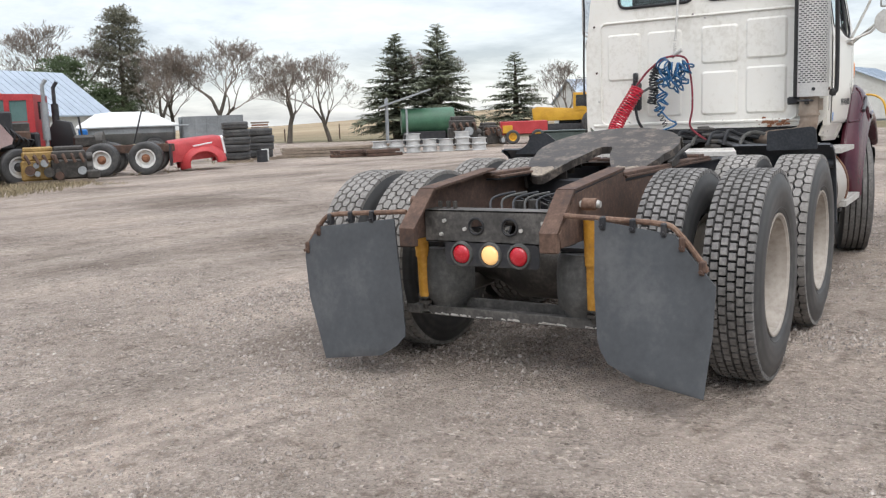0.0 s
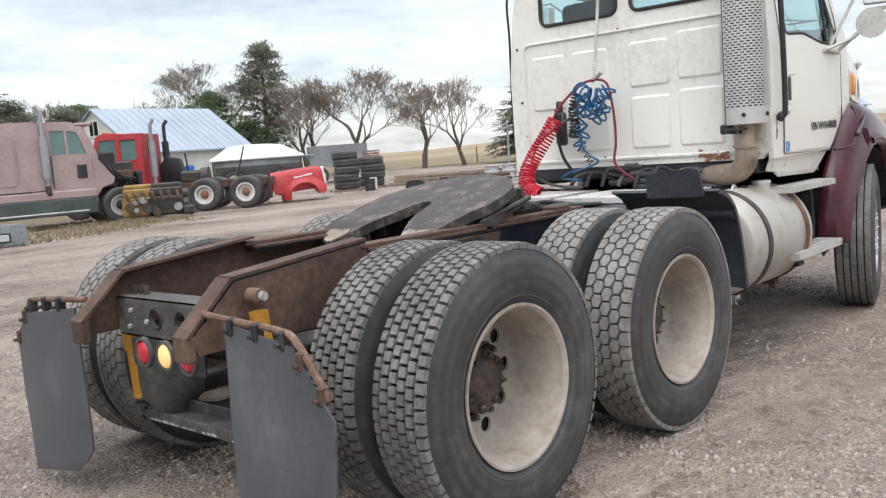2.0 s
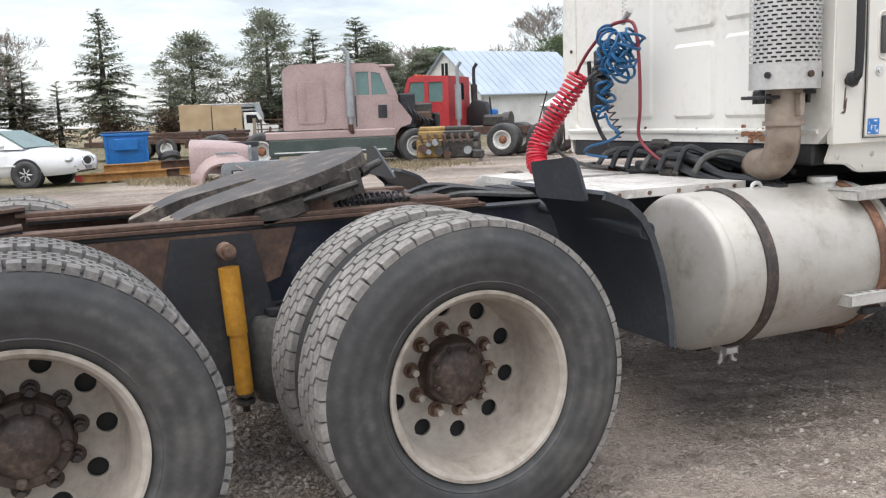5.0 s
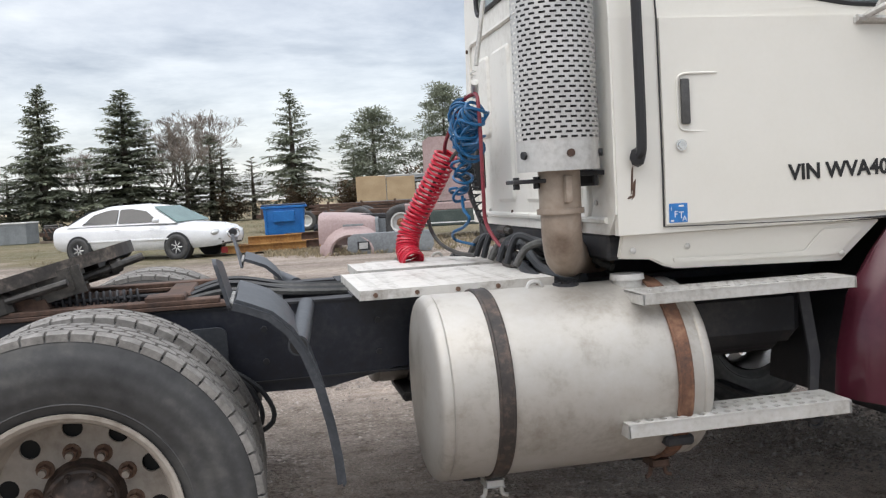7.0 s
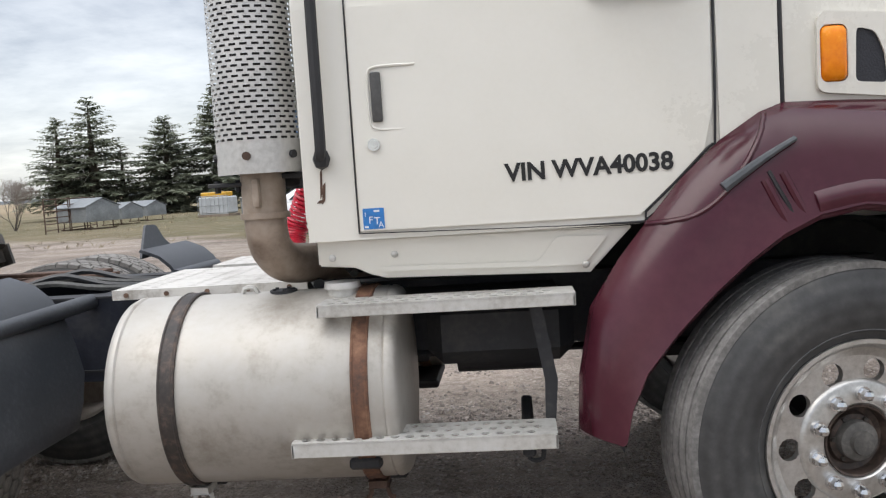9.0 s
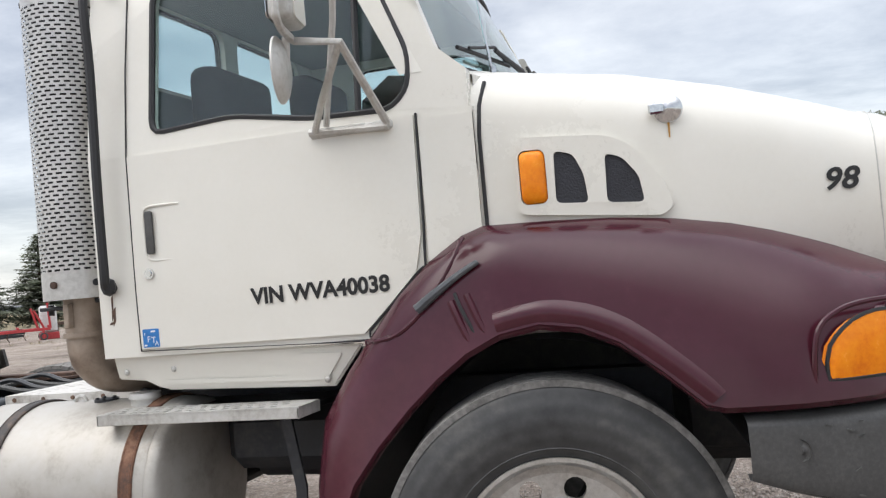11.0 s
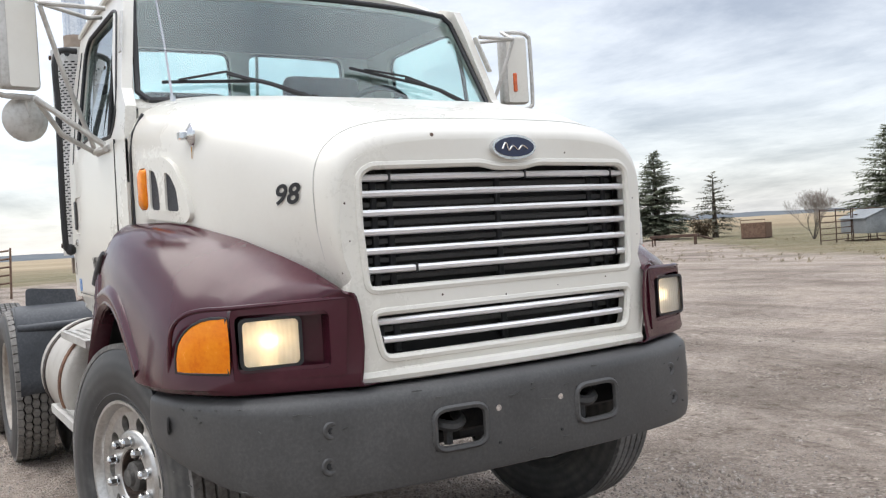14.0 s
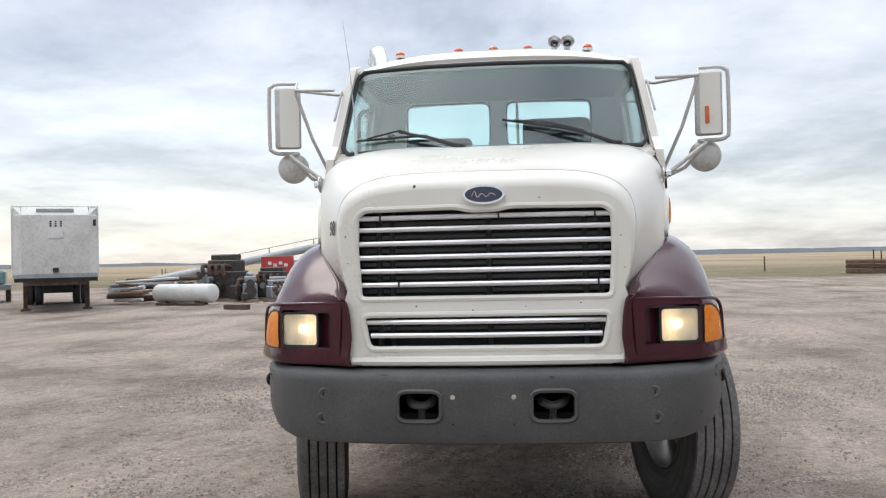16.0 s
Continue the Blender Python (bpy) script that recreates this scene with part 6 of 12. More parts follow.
dz = (zhi - zlo) / NR
for r in range(NR):
    za, zb = zlo + r * dz, zlo + (r + 1) * dz
    sh = 0.5 / NC if r % 2 else 0.0
    for c in range(-1, NC):
        ua, ub = max(0.0, c / NC + sh), min(1.0, (c + 1) / NC + sh)
        if ub - ua < 0.2 / NC:
            continue
        if ub - ua < 0.9 / NC:
            bm.faces.new([bm.verts.new(shield(u, z)) for u, z in ((ua, za), (ub, za), (ub, zb), (ua, zb))])
            continue
        w, h = (ub - ua), (zb - za)
        o = [bm.verts.new(shield(u, z)) for u, z in ((ua, za), (ub, za), (ub, zb), (ua, zb))]
        i_ = [bm.verts.new(shield(ua + w * p, za + h * q)) for p, q in ((0.18, 0.27), (0.82, 0.27), (0.82, 0.73), (0.18, 0.73))]
        for k in range(4):
            q = (k + 1) % 4
            bm.faces.new((o[k], o[q], i_[q], i_[k]))
for za, zb in ((1.415, zlo), (zhi, 2.575)):
    loft(bm, [[shield(u / 30, z) for u in range(31)] for z in (za, zb)])
bmesh.ops.remove_doubles(bm, verts=bm.verts[:], dist=0.0004)
part("heat_shield", bm, MUFFSTEEL, truck, "slotted bright steel heat shield", True, 60)
for z in (1.47, 2.535):
    for a in (200, 268, 330):
        nb = B()
        d = Vector((math.cos(radians(a)), math.sin(radians(a)), 0))
        p = Vector((EX, EY, z)) + d * SR
        cyl(nb, p - d * 0.002, p + d * 0.010, 0.013, n=10)
        part("shield_bolt", nb, RUST if a == 268 else BLACKSTEEL, truck)
bm = B()
box(bm, EX - 0.02, EX + 0.16, EY - 0.02, EY + 0.10, 1.395, 1.412, 0.003)
box(bm, EX - 0.17, EX + 0.0, EY - 0.04, EY + 0.06, 1.378, 1.392, 0.003)
box(bm, EX - 0.02, X_BACK + 0.01, EY + 0.08, EY + 0.16, 1.36, 1.42, 0.01)
box(bm, EX + 0.02, X_BACK + 0.05, EY + 0.06, EY + 0.12, 2.30, 2.36, 0.01)
for i in range(5):
    cyl(bm, (EX - 0.15 + i * 0.07, EY + 0.0, 1.36), (EX - 0.15 + i * 0.07, EY + 0.0, 1.40), 0.011, n=6)
pieces("muffler_bracket", bm, BLACKSTEEL, truck)
bm = B()
cyl(bm, (EX, EY, 2.56), (EX, EY, 2.66), 0.066, n=24)
part("stack_collar", bm, PIPESTEEL, truck, "", True, 40)
bm = B()
pts = smooth_line([(EX, EY, 2.65), (EX, EY, 2.80), (EX - 0.005, EY, 2.87), (EX - 0.035, EY - 0.01, 2.94), (EX - 0.085, EY - 0.03, 3.0), (EX - 0.15, EY - 0.05, 3.05)], 5)
tube(bm, pts, 0.063, 24, False)
part("exhaust_pipe", bm, CHROME, truck, "curved chrome exhaust tip", True, 60)

# ---------------------------------------------------------------- mudflaps and quarter guards
def sheet(name, outline, place, material, parent, label, thick=0.008, nx=14):
    """A bent rubber sheet cut to an outline in (u, v): strips between the left and the right edge."""
    vs = [v for _, v in outline]
    v0, v1 = min(vs), max(vs)
    rows = []
    for j in range(nx + 1):
        v = min(v1 - 1e-4, max(v0 + 1e-4, lerp(v0, v1, j / nx)))
        cut = []
        n = len(outline)
        for i in range(n):
            (ua, va), (ub, vb) = outline[i], outline[(i + 1) % n]
            if (va - v) * (vb - v) <= 0 and va != vb:
                cut.append(lerp(ua, ub, (v - va) / (vb - va)))
        ua, ub = min(cut), max(cut)
        rows.append([place(lerp(ua, ub, k / 8), v, 0.0) for k in range(9)] + [place(lerp(ua, ub, k / 8), v, thick) for k in range(8, -1, -1)])
    bm = B()
    loft(bm, rows, True, True, True)
    bmesh.ops.recalc_face_normals(bm, faces=bm.faces[:])
    return part(name, bm, material, parent, label, True, 50)


for s in (-1, 1):
    if s < 0:
        o = [(0.600, 0.872), (0.945, 0.845), (1.085, 0.675), (1.145, 0.605), (1.135, 0.40), (1.103, 0.112), (0.86, 0.150), (0.66, 0.225), (0.615, 0.30), (0.596, 0.55)]
        bend = lambda u, v, d: Vector((-0.775 - 0.06 * math.sin((u - 0.6) / 0.55 * math.pi) * (0.9 - v) - 0.05 * (0.9 - v) ** 2 - d, -u, v))
    else:
        o = [(0.50, 0.850), (0.965, 0.835), (1.11, 0.665), (1.085, 0.40), (0.965, 0.070), (0.60, 0.12), (0.45, 0.215), (0.465, 0.45)]
        bend = lambda u, v, d: Vector((-0.775 - 0.05 * math.sin((u - 0.45) / 0.66 * math.pi) * (0.9 - v) - 0.03 * (0.9 - v) ** 2 - d, u, v))
    flap = new("mudflap")
    flap.parent = truck
    flap["label"] = "grey rubber mudflap with cut corners"
    sheet("flap", o, bend, FLAPRUB, flap, "")
    bm = B()
    tube(bm, smooth_line([(-0.755, s * 0.44, 0.885), (-0.765, s * 0.56, 0.88), (-0.77, s * 0.75, 0.872), (-0.77, s * 0.90, 0.862), (-0.77, s * 0.97, 0.835), (-0.77, s * 1.08, 0.70), (-0.77, s * 1.10, 0.66)], 4), 0.013, 8)
    part("hanger_bar", bm, RUSTLIGHT, flap, "rusty bent hanger bar", True)
    for y, z in ((0.64, 0.872), (0.78, 0.865), (0.92, 0.85), (1.0, 0.79), (1.085, 0.69)):
        nb = B()
        box(nb, -0.797, -0.755, s * y - 0.013, s * y + 0.013, z - 0.045, z + 0.018, 0.006)
        cyl(nb, (-0.80, s * y, z - 0.025), (-0.815, s * y, z - 0.025), 0.009, n=6)
        part("clip", nb, RUST if y > 0.95 else BLACKSTEEL, flap)
    # guard ahead of the front drive wheel
    g = new("quarter_guard")
    g.parent = truck
    g["label"] = "dark plastic quarter guard"
    bm = B()
    line = [(1.792, 1.088), (1.83, 1.075), (1.89, 1.05), (1.945, 1.0), (1.985, 0.93), (2.02, 0.83), (2.045, 0.72), (2.06, 0.62), (2.066, 0.545)]
    rows = []
    for i, (x, z) in enumerate(line):
        k = i / (len(line) - 1)
        yo, yi = lerp(1.205, 1.225, k), lerp(0.58, 0.70, max(0, (k - 0.75) * 4))
        rows.append([Vector((x, s * lerp(yo, yi, j / 8), z - 0.10 * max(0, 0.10 - j / 8) * k)) for j in range(9)])
    loft(bm, rows)
    thicken(bm, Vector((0.010, 0, 0.012)))
    part("curved_sheet", bm, GUARDPLAS, g, "", True, 50)
    bm = B()
    rows = []
    for i, (x, z) in enumerate(line):
        a, b_ = line[max(0, i - 1)], line[min(len(line) - 1, i + 1)]
        d = Vector((b_[0] - a[0], 0, b_[1] - a[1])).normalized()
        nrm = Vector((d.z, 0, -d.x))
        rows.append([Vector((x, s * 1.222, z)) + nrm * 0.016, Vector((x, s * 1.222, z)) - nrm * 0.004])
    loft(bm, rows)
    thicken(bm, Vector((0, -s * 0.014, 0)))
    part("outer_flange", bm, GUARDPLAS, g, "", True, 50)
    bm = B()
    o = round_poly([(0.81, 1.055), (1.135, 1.062), (1.125, 1.20), (1.10, 1.212), (0.82, 1.185)], 0.015) if s < 0 else round_poly([(0.62, 1.05), (1.10, 1.06), (0.98, 1.13), (0.93, 1.21), (0.80, 1.215)], 0.02)
    plate(bm, o, [], lambda u, v, d: Vector((1.775 - 0.25 * (v - 1.06) + d, s * u, v)), 0.012)
    part("upper_flap", bm, GUARDPLAS, g, "riveted upright flap")
    for i in range(5):
        nb = B()
        y = lerp(0.86, 1.10, i / 4) if s < 0 else lerp(0.68, 1.05, i / 4)
        ball(nb, (1.786, s * y, 1.080), 0.011, 8)
        part("rivet", nb, STEPALU, g, "", True)
    bm = B()
    cyl(bm, (2.03, s * 0.43, 0.975), (1.965, s * 1.21, 0.955), 0.030, n=18)
    part("support_tube", bm, GUARDPLAS, g, "", True, 40)
    # solid dark disc on the tube end, shade of the hollow bore
    bm = B()
    cyl(bm, (1.965, s * 1.2105, 0.955), (1.965, s * 1.2125, 0.955), 0.024, n=18)
    part("tube_bore_shade", bm, SLOTDARK, g)
    bm = B()
    plate(bm, rounded(1.60, 0.74, 1.74, 0.93, 0.03), [], lambda u, v, d: Vector((u, s * (0.50 + d), v)), 0.02)
    box(bm, 1.64, 1.70, min(s * 0.43, s * 0.50), max(s * 0.43, s * 0.50), 0.78, 0.90, 0.01)
    part("hanger_bracket", bm, GUARDPLAS, g)
# hoses looping below the rail behind the guard
for k in range(3):
    bm = B()
    tube(bm, smooth_line([(1.70, -0.5, 0.80), (1.78 + 0.03 * k, -0.52, 0.70), (1.80 + 0.04 * k, -0.54, 0.58), (1.72, -0.56 + 0.02 * k, 0.50), (1.60, -0.58, 0.47)], 5), 0.010, 6)
    part("brake_hose", bm, BLACKHOSE, truck, "", True)
bm = B()
cyl(bm, (1.60, -0.56, 0.60), (1.78, -0.56, 0.62), 0.075, n=16)
part("brake_chamber", bm, GREASE, truck, "", True, 40)
for k in range(4):
    bm = B()
    y = -0.25 + 0.1 * k
    tube(bm, smooth_line([(1.55, y, 1.0), (1.75, y + 0.04, 1.03 + 0.02 * (k % 2)), (2.0, y - 0.05, 1.015), (2.2, y, 1.0)], 5), 0.013, 6)
    part("air_line", bm, BLACKHOSE if k % 2 else AIRBAG, truck, "", True)

# ---------------------------------------------------------------- deck plates behind the cab
for y0, y1, x0, x1 in ((-0.625, 0.10, 2.215, 2.93), (0.22, 0.66, 2.30, 2.93)):
    deck = new("deck_plate")
    deck.parent = truck
    deck["label"] = "white punched deck plate"
    bm = B()
    hs = []
    for i in range(9):
        for j in range(int((y1 - y0) / 0.05) - 1):
            hx, hy = x0 + 0.06 + i * 0.072, y0 + 0.045 + j * 0.05
            if i % 3 != 2 and hx < x1 - 0.04 and hy < y1 - 0.03:
                hs.append([(hx - 0.017, hy - 0.005), (hx + 0.017, hy - 0.005), (hx + 0.017, hy + 0.005), (hx - 0.017, hy + 0.005)])
    plate(bm, rounded(x0, y0, x1, y1, 0.006, 1), hs, lambda u, v, d: Vector((u, v, 1.032 - d)), 0.005)
    part("punched_top", bm, DECKWHITE, deck)
    bm = B()
    box(bm, x0, x1, y0 - 0.006, y0, 0.998, 1.033)
    box(bm, x0 - 0.006, x0, y0, y1, 0.998, 1.033)
    part("folded_edge", bm, DECKWHITE, deck)
    for i in range(5):
        nb = B()
        cyl(nb, (x0 + 0.05 + i * 0.15, y0 - 0.006, 1.015), (x0 + 0.05 + i * 0.15, y0 - 0.012, 1.015), 0.009, n=8)
        part("screw", nb, RUSTLIGHT, deck)
bm = B()
box(bm, 2.2, 2.95, -0.44, 0.44, 0.992, 0.999)
part("deck_support", bm, BLACKSTEEL, truck)


# ---------------------------------------------------------------- air hoses
def coil(path, r, turns, wire, n=5, per=14):
    """A coiled hose round a smooth line."""
    line = smooth_line(path, 8)
    total = turns * per
    out = []
    u = Vector((0.3, 0.1, 0.9)).normalized()
    for i in range(total + 1):
        q = i / total * (len(line) - 1)
        k = min(len(line) - 2, int(q))
        p = line[k].lerp(line[k + 1], q - k)
        t = (line[k + 1] - line[k]).normalized()
        u = (u - t * u.dot(t)).normalized()
        v = t.cross(u)
        a = 2 * math.pi * i / per
        out.append(p + u * (r * math.cos(a)) + v * (r * math.sin(a)))
    bm_ = B()
    tube(bm_, out, wire, n)
    return bm_


HK = Vector((2.86, 0.15, 1.80))
hose = new("air_hose")
hose.parent = truck
hose["label"] = "red coiled air hose on a hanger"
part("red_coil", coil([(2.78, 0.44, 1.545), (2.74, 0.485, 1.45), (2.69, 0.535, 1.35), (2.64, 0.575, 1.25), (2.60, 0.59, 1.16), (2.585, 0.565, 1.08), (2.60, 0.50, 1.035)], 0.053, 30, 0.0078), REDHOSE, hose, "bright red coil", True)
bm = B()
tube(bm, smooth_line([HK + Vector((0, 0.0, -0.005)), (2.83, 0.24, 1.775), (2.80, 0.36, 1.68), (2.775, 0.42, 1.60), (2.775, 0.46, 1.55)], 6), 0.009, 6)
part("red_lead", bm, REDBRAID, hose, "", True)
bm = B()
tube(bm, smooth_line([HK + Vector((0, 0.02, 0)), (2.85, 0.06, 1.77), (2.845, 0.02, 1.65), (2.84, 0.0, 1.5), (2.84, 0.0, 1.35), (2.85, 0.02, 1.22), (2.88, -0.06, 1.13), (2.92, -0.14, 1.08)], 6), 0.0085, 8)
part("red_line", bm, REDBRAID, hose, "", True)
blue = new("air_hose")
blue.parent = truck
blue["label"] = "blue coiled air hose bunched on a hanger"
bm = coil([(2.83, 0.25, 1.74), (2.80, 0.20, 1.70), (2.82, 0.10, 1.68), (2.84, 0.04, 1.71), (2.80, 0.08, 1.62), (2.82, 0.18, 1.58), (2.81, 0.24, 1.63), (2.80, 0.14, 1.66), (2.83, 0.08, 1.58), (2.82, 0.14, 1.53)], 0.052, 20, 0.0075)
part("blue_coil", bm, BLUEHOSE, blue, "", True)
bm = coil([(2.82, 0.20, 1.60), (2.80, 0.25, 1.50), (2.81, 0.22, 1.44), (2.79, 0.26, 1.38), (2.80, 0.24, 1.34)], 0.042, 6, 0.0075)
part("blue_coil", bm, BLUEHOSE, blue, "", True)
bm = B()
tube(bm, smooth_line([(2.80, 0.24, 1.34), (2.79, 0.18, 1.28), (2.80, 0.12, 1.24), (2.79, 0.20, 1.20), (2.77, 0.34, 1.17), (2.80, 0.42, 1.13), (2.86, 0.30, 1.11)], 6), 0.0075, 6)
part("blue_tail", bm, BLUEHOSE, blue, "", True)
cable = new("power_cable")
cable.parent = truck
cable["label"] = "black coiled power cable"
part("black_coil", coil([(2.86, 0.30, 1.71), (2.85, 0.33, 1.62), (2.84, 0.32, 1.52), (2.86, 0.35, 1.42)], 0.032, 14, 0.0075), BLACKHOSE, cable, "", True)
part("thin_coil", coil([(2.88, 0.27, 1.70), (2.86, 0.31, 1.52), (2.87, 0.30, 1.38), (2.90, 0.24, 1.22)], 0.020, 15, 0.004), BLACKHOSE, cable, "", True)
bm = B()
tube(bm, smooth_line([(2.84, 0.24, 1.60), (2.78, 0.42, 1.50), (2.72, 0.56, 1.38), (2.71, 0.62, 1.22), (2.74, 0.55, 1.12), (2.80, 0.42, 1.07), (2.86, 0.30, 1.06)], 6), 0.010, 6)
part("black_loop", bm, AIRBAG, cable, "", True)
bm = B()
tube(bm, smooth_line([(2.88, 0.50, 1.62), (2.90, 0.52, 1.50), (2.90, 0.50, 1.36), (2.93, 0.48, 1.25), (2.95, 0.40, 1.14)], 6), 0.012, 6)
box(bm, 2.92, 2.98, 0.47, 0.55, 1.36, 1.60, 0.015)
box(bm, 2.93, 2.98, 0.50, 0.54, 1.58, 1.68, 0.01)
part("hose_plug", bm, BLACKHOSE, cable, "", True, 40)
bm = B()
cyl(bm, (2.99, 0.14, 2.62), (2.875, 0.15, 1.92), 0.011, n=8)
tube(bm, [HK + Vector((0.012 * math.sin(i * 0.9), 0.012 * math.cos(i * 0.9), 0.10 - i * 0.0028)) for i in range(40)], 0.0025, 5)
cyl(bm, HK + Vector((-0.01, -0.06, 0.04)), HK + Vector((0.01, 0.03, -0.01)), 0.017, n=8)
part("hose_hanger", bm, STEPALU, truck, "steel hanger pole with spring", True)
for i in range(7):
    bm = B()
    y = 0.40 - i * 0.13
    tube(bm, smooth_line([(2.86, y, 1.06), (2.90, y - 0.03, 1.13 + 0.02 * (i % 3)), (2.98, y - 0.10, 1.15 - 0.015 * (i % 2)), (3.06, y - 0.25, 1.10), (3.12, y - 0.35, 1.06)], 6), 0.015, 7)
    part("air_line", bm, BLACKHOSE if i % 3 else AIRBAG, truck, "", True)
for i, (y, z) in enumerate(((-0.05, 1.10), (-0.12, 1.14), (-0.02, 1.17), (-0.16, 1.09), (0.05, 1.08), (-0.08, 1.19), (-0.20, 1.13), (-0.14, 1.05))):
    bm = B()
    cyl(bm, (2.90, y + 0.05, z), (2.905, y - 0.04, z), 0.020, n=8)
    cyl(bm, (2.90, y - 0.035, z), (2.91, y - 0.075, z - 0.005), 0.013, n=8)
    part("hose_coupling", bm, GREASE if i % 2 else BLACKSTEEL, truck, "", True, 40)
bm = B()
tube(bm, smooth_line([(2.92, -0.22, 1.14), (2.93, -0.34, 1.10), (2.94, -0.46, 1.05), (2.96, -0.62, 1.035), (3.0, -0.75, 1.03)], 6), 0.020, 8)
tube(bm, smooth_line([(2.90, -0.20, 1.09), (2.90, -0.34, 1.05), (2.91, -0.50, 1.015)], 6), 0.020, 8)
part("wrapped_line", bm, BLACKHOSE, truck, "", True)

# ---------------------------------------------------------------- mirrors, lamps and trim
for s in (-1, 1):
    mir = new("mirror")
    mir.parent = truck
    mir["label"] = "west coast mirror on tube arms"
    mx, my = 4.03, s * 1.335
    mm = Matrix.Translation((mx, my, 2.345)) @ Matrix.Rotation(radians(-s * 12), 4, "Z")
    bm = B()
    box(bm, -0.035, 0.035, -0.083, 0.083, -0.198, 0.198, 0.022, mm, 3)
    part("housing", bm, STEPALU, mir, "brushed metal housing", True, 50)
    bm = B()
    plate(bm, rounded(-0.076, -0.19, 0.076, 0.19, 0.015), [], lambda u, v, d: mm @ Vector((-0.0365 - d, u, v)), 0.003)
    part("glass", bm, MIRROR, mir)
    bm = B()
    plate(bm, rounded(-0.05, -0.19, 0.072, 0.185, 0.012), [], lambda u, v, d: mm @ Vector((0.0355 + d, u, v)), 0.004)
    part("front_cover", bm, CREAM, mir)
    if s > 0:
        bm = B()
        box(bm, 0.036, 0.05, -0.02, 0.004, -0.13, -0.02, 0.005, mm)
        part("side_marker", bm, MARKERRED, mir)
    bm = B()
    out_side = [mm @ Vector((0.0, s * y, z)) for y, z in ((-0.03, 0.225), (0.06, 0.225), (0.105, 0.205), (0.118, 0.16), (0.118, -0.16), (0.105, -0.21), (0.06, -0.228), (-0.03, -0.228))]
    tube(bm, smooth_line(out_side, 4), 0.012, 8)
    top_o, bot_o = mm @ Vector((0, 0, 0.222)), mm @ Vector((0, 0, -0.226))
    kt = Vector((4.16, s * 1.25, 2.50))
    tube(bm, [mm @ Vector((0.0, s * 0.05, 0.225)), mm @ Vector((0.0, -s * 0.06, 0.225)), kt, (4.205, s * 0.99, 2.485)], 0.011, 8)
    tube(bm, [kt, (3.96, s * 1.02, 2.50), (3.93, s * 0.955, 2.515)], 0.010, 8)
    tube(bm, [kt + Vector((0, 0, -0.01)), (4.10, s * 1.16, 2.20), (3.99, s * 1.035, 1.895)], 0.011, 8)
    kb = Vector((4.17, s * 1.29, 2.085))
    tube(bm, [mm @ Vector((0.0, s * 0.05, -0.228)), mm @ Vector((0.0, -s * 0.06, -0.23)), kb, (4.195, s * 1.03, 1.885)], 0.013, 8)
    tube(bm, [kb, (4.05, s * 1.18, 1.95), (3.95, s * 1.035, 1.885)], 0.012, 8)
    cyl(bm, (3.925, s * 1.025, 1.882), (4.20, s * 1.025, 1.868), 0.013, n=8)
    pieces("arm", bm, STEPALU, mir, "bent tube arm")
    bm = B()
    box(bm, 3.92, 4.21, min(s * 0.995, s * 1.02), max(s * 0.995, s * 1.02), 1.862, 1.892, 0.006)
    box(bm, 4.06, 4.12, min(s * 1.01, s * 1.035), max(s * 1.01, s * 1.035), 1.866, 1.890, 0.004)
    part("mount", bm, STEPALU, mir)
    bm = B()
    cm = Matrix.Translation((3.985, s * 1.315, 2.025)) @ Matrix.Rotation(radians(-s * 15), 4, "Z") @ Matrix.Rotation(radians(90), 4, "Z")
    lathe(bm, [(0.0, -0.030), (0.05, -0.026), (0.085, -0.014), (0.100, 0.0), (0.099, 0.006), (0.0, 0.008)], 32, cm)
    part("round_mirror", bm, STEPALU, mir, "round spot mirror", True, 50)
    bm = B()
    cyl(bm, (4.0, s * 1.30, 2.03), (4.01, s * 1.31, 2.12), 0.012, n=8)
    part("spot_bracket", bm, STEPALU, mir)
    # hood vent panel
    vp = new("hood_vent")
    vp.parent = truck
    vp["label"] = "cream vent panel with amber lamp"

    def side(u, v, d=0.0):
        return Vector((u, s * (hood_half(u) + 0.006 + d), v))

    bm = B()
    v1 = round_poly([(4.700, 1.570), (4.798, 1.562), (4.790, 1.650), (4.762, 1.715), (4.705, 1.730)], 0.018)
    v2 = round_poly([(4.852, 1.557), (4.962, 1.548), (4.950, 1.630), (4.905, 1.690), (4.856, 1.706)], 0.018)
    al = rounded(4.596, 1.572, 4.678, 1.740, 0.022)
    plate(bm, round_poly([(4.585, 1.545), (5.01, 1.502), (5.045, 1.53), (5.02, 1.61), (4.93, 1.728), (4.86, 1.762), (4.61, 1.782), (4.588, 1.76)], 0.03), [v1, v2, al], lambda u, v, d: side(u, v, 0.012 - d), 0.02)
    part("panel", bm, CREAM, vp, "", True, 35)
    for v in (v1, v2):
        bm = B()
        plate(bm, v, [], lambda u, w, d: side(u, w, 0.004 - d), 0.006)
        part("mesh_insert", bm, MESHDARK, vp, "black mesh insert")
    bm = B()
    rows = []
    lens = rounded(4.598, 1.574, 4.676, 1.738, 0.020)
    for k, o in ((1.0, 0.002), (0.95, 0.016), (0.8, 0.024), (0.4, 0.028)):
        rows.append([side(4.637 + (u - 4.637) * k, 1.6575 + (w - 1.6575) * k, o) for u, w in lens])
    loft(bm, rows, True, False, True)
    part("amber_lamp", bm, AMBER, vp, "amber side lamp", True, 60)
    # hood latch
    lt = new("hood_latch")
    lt.parent = truck
    lt["label"] = "chrome hood latch"
    bm = B()
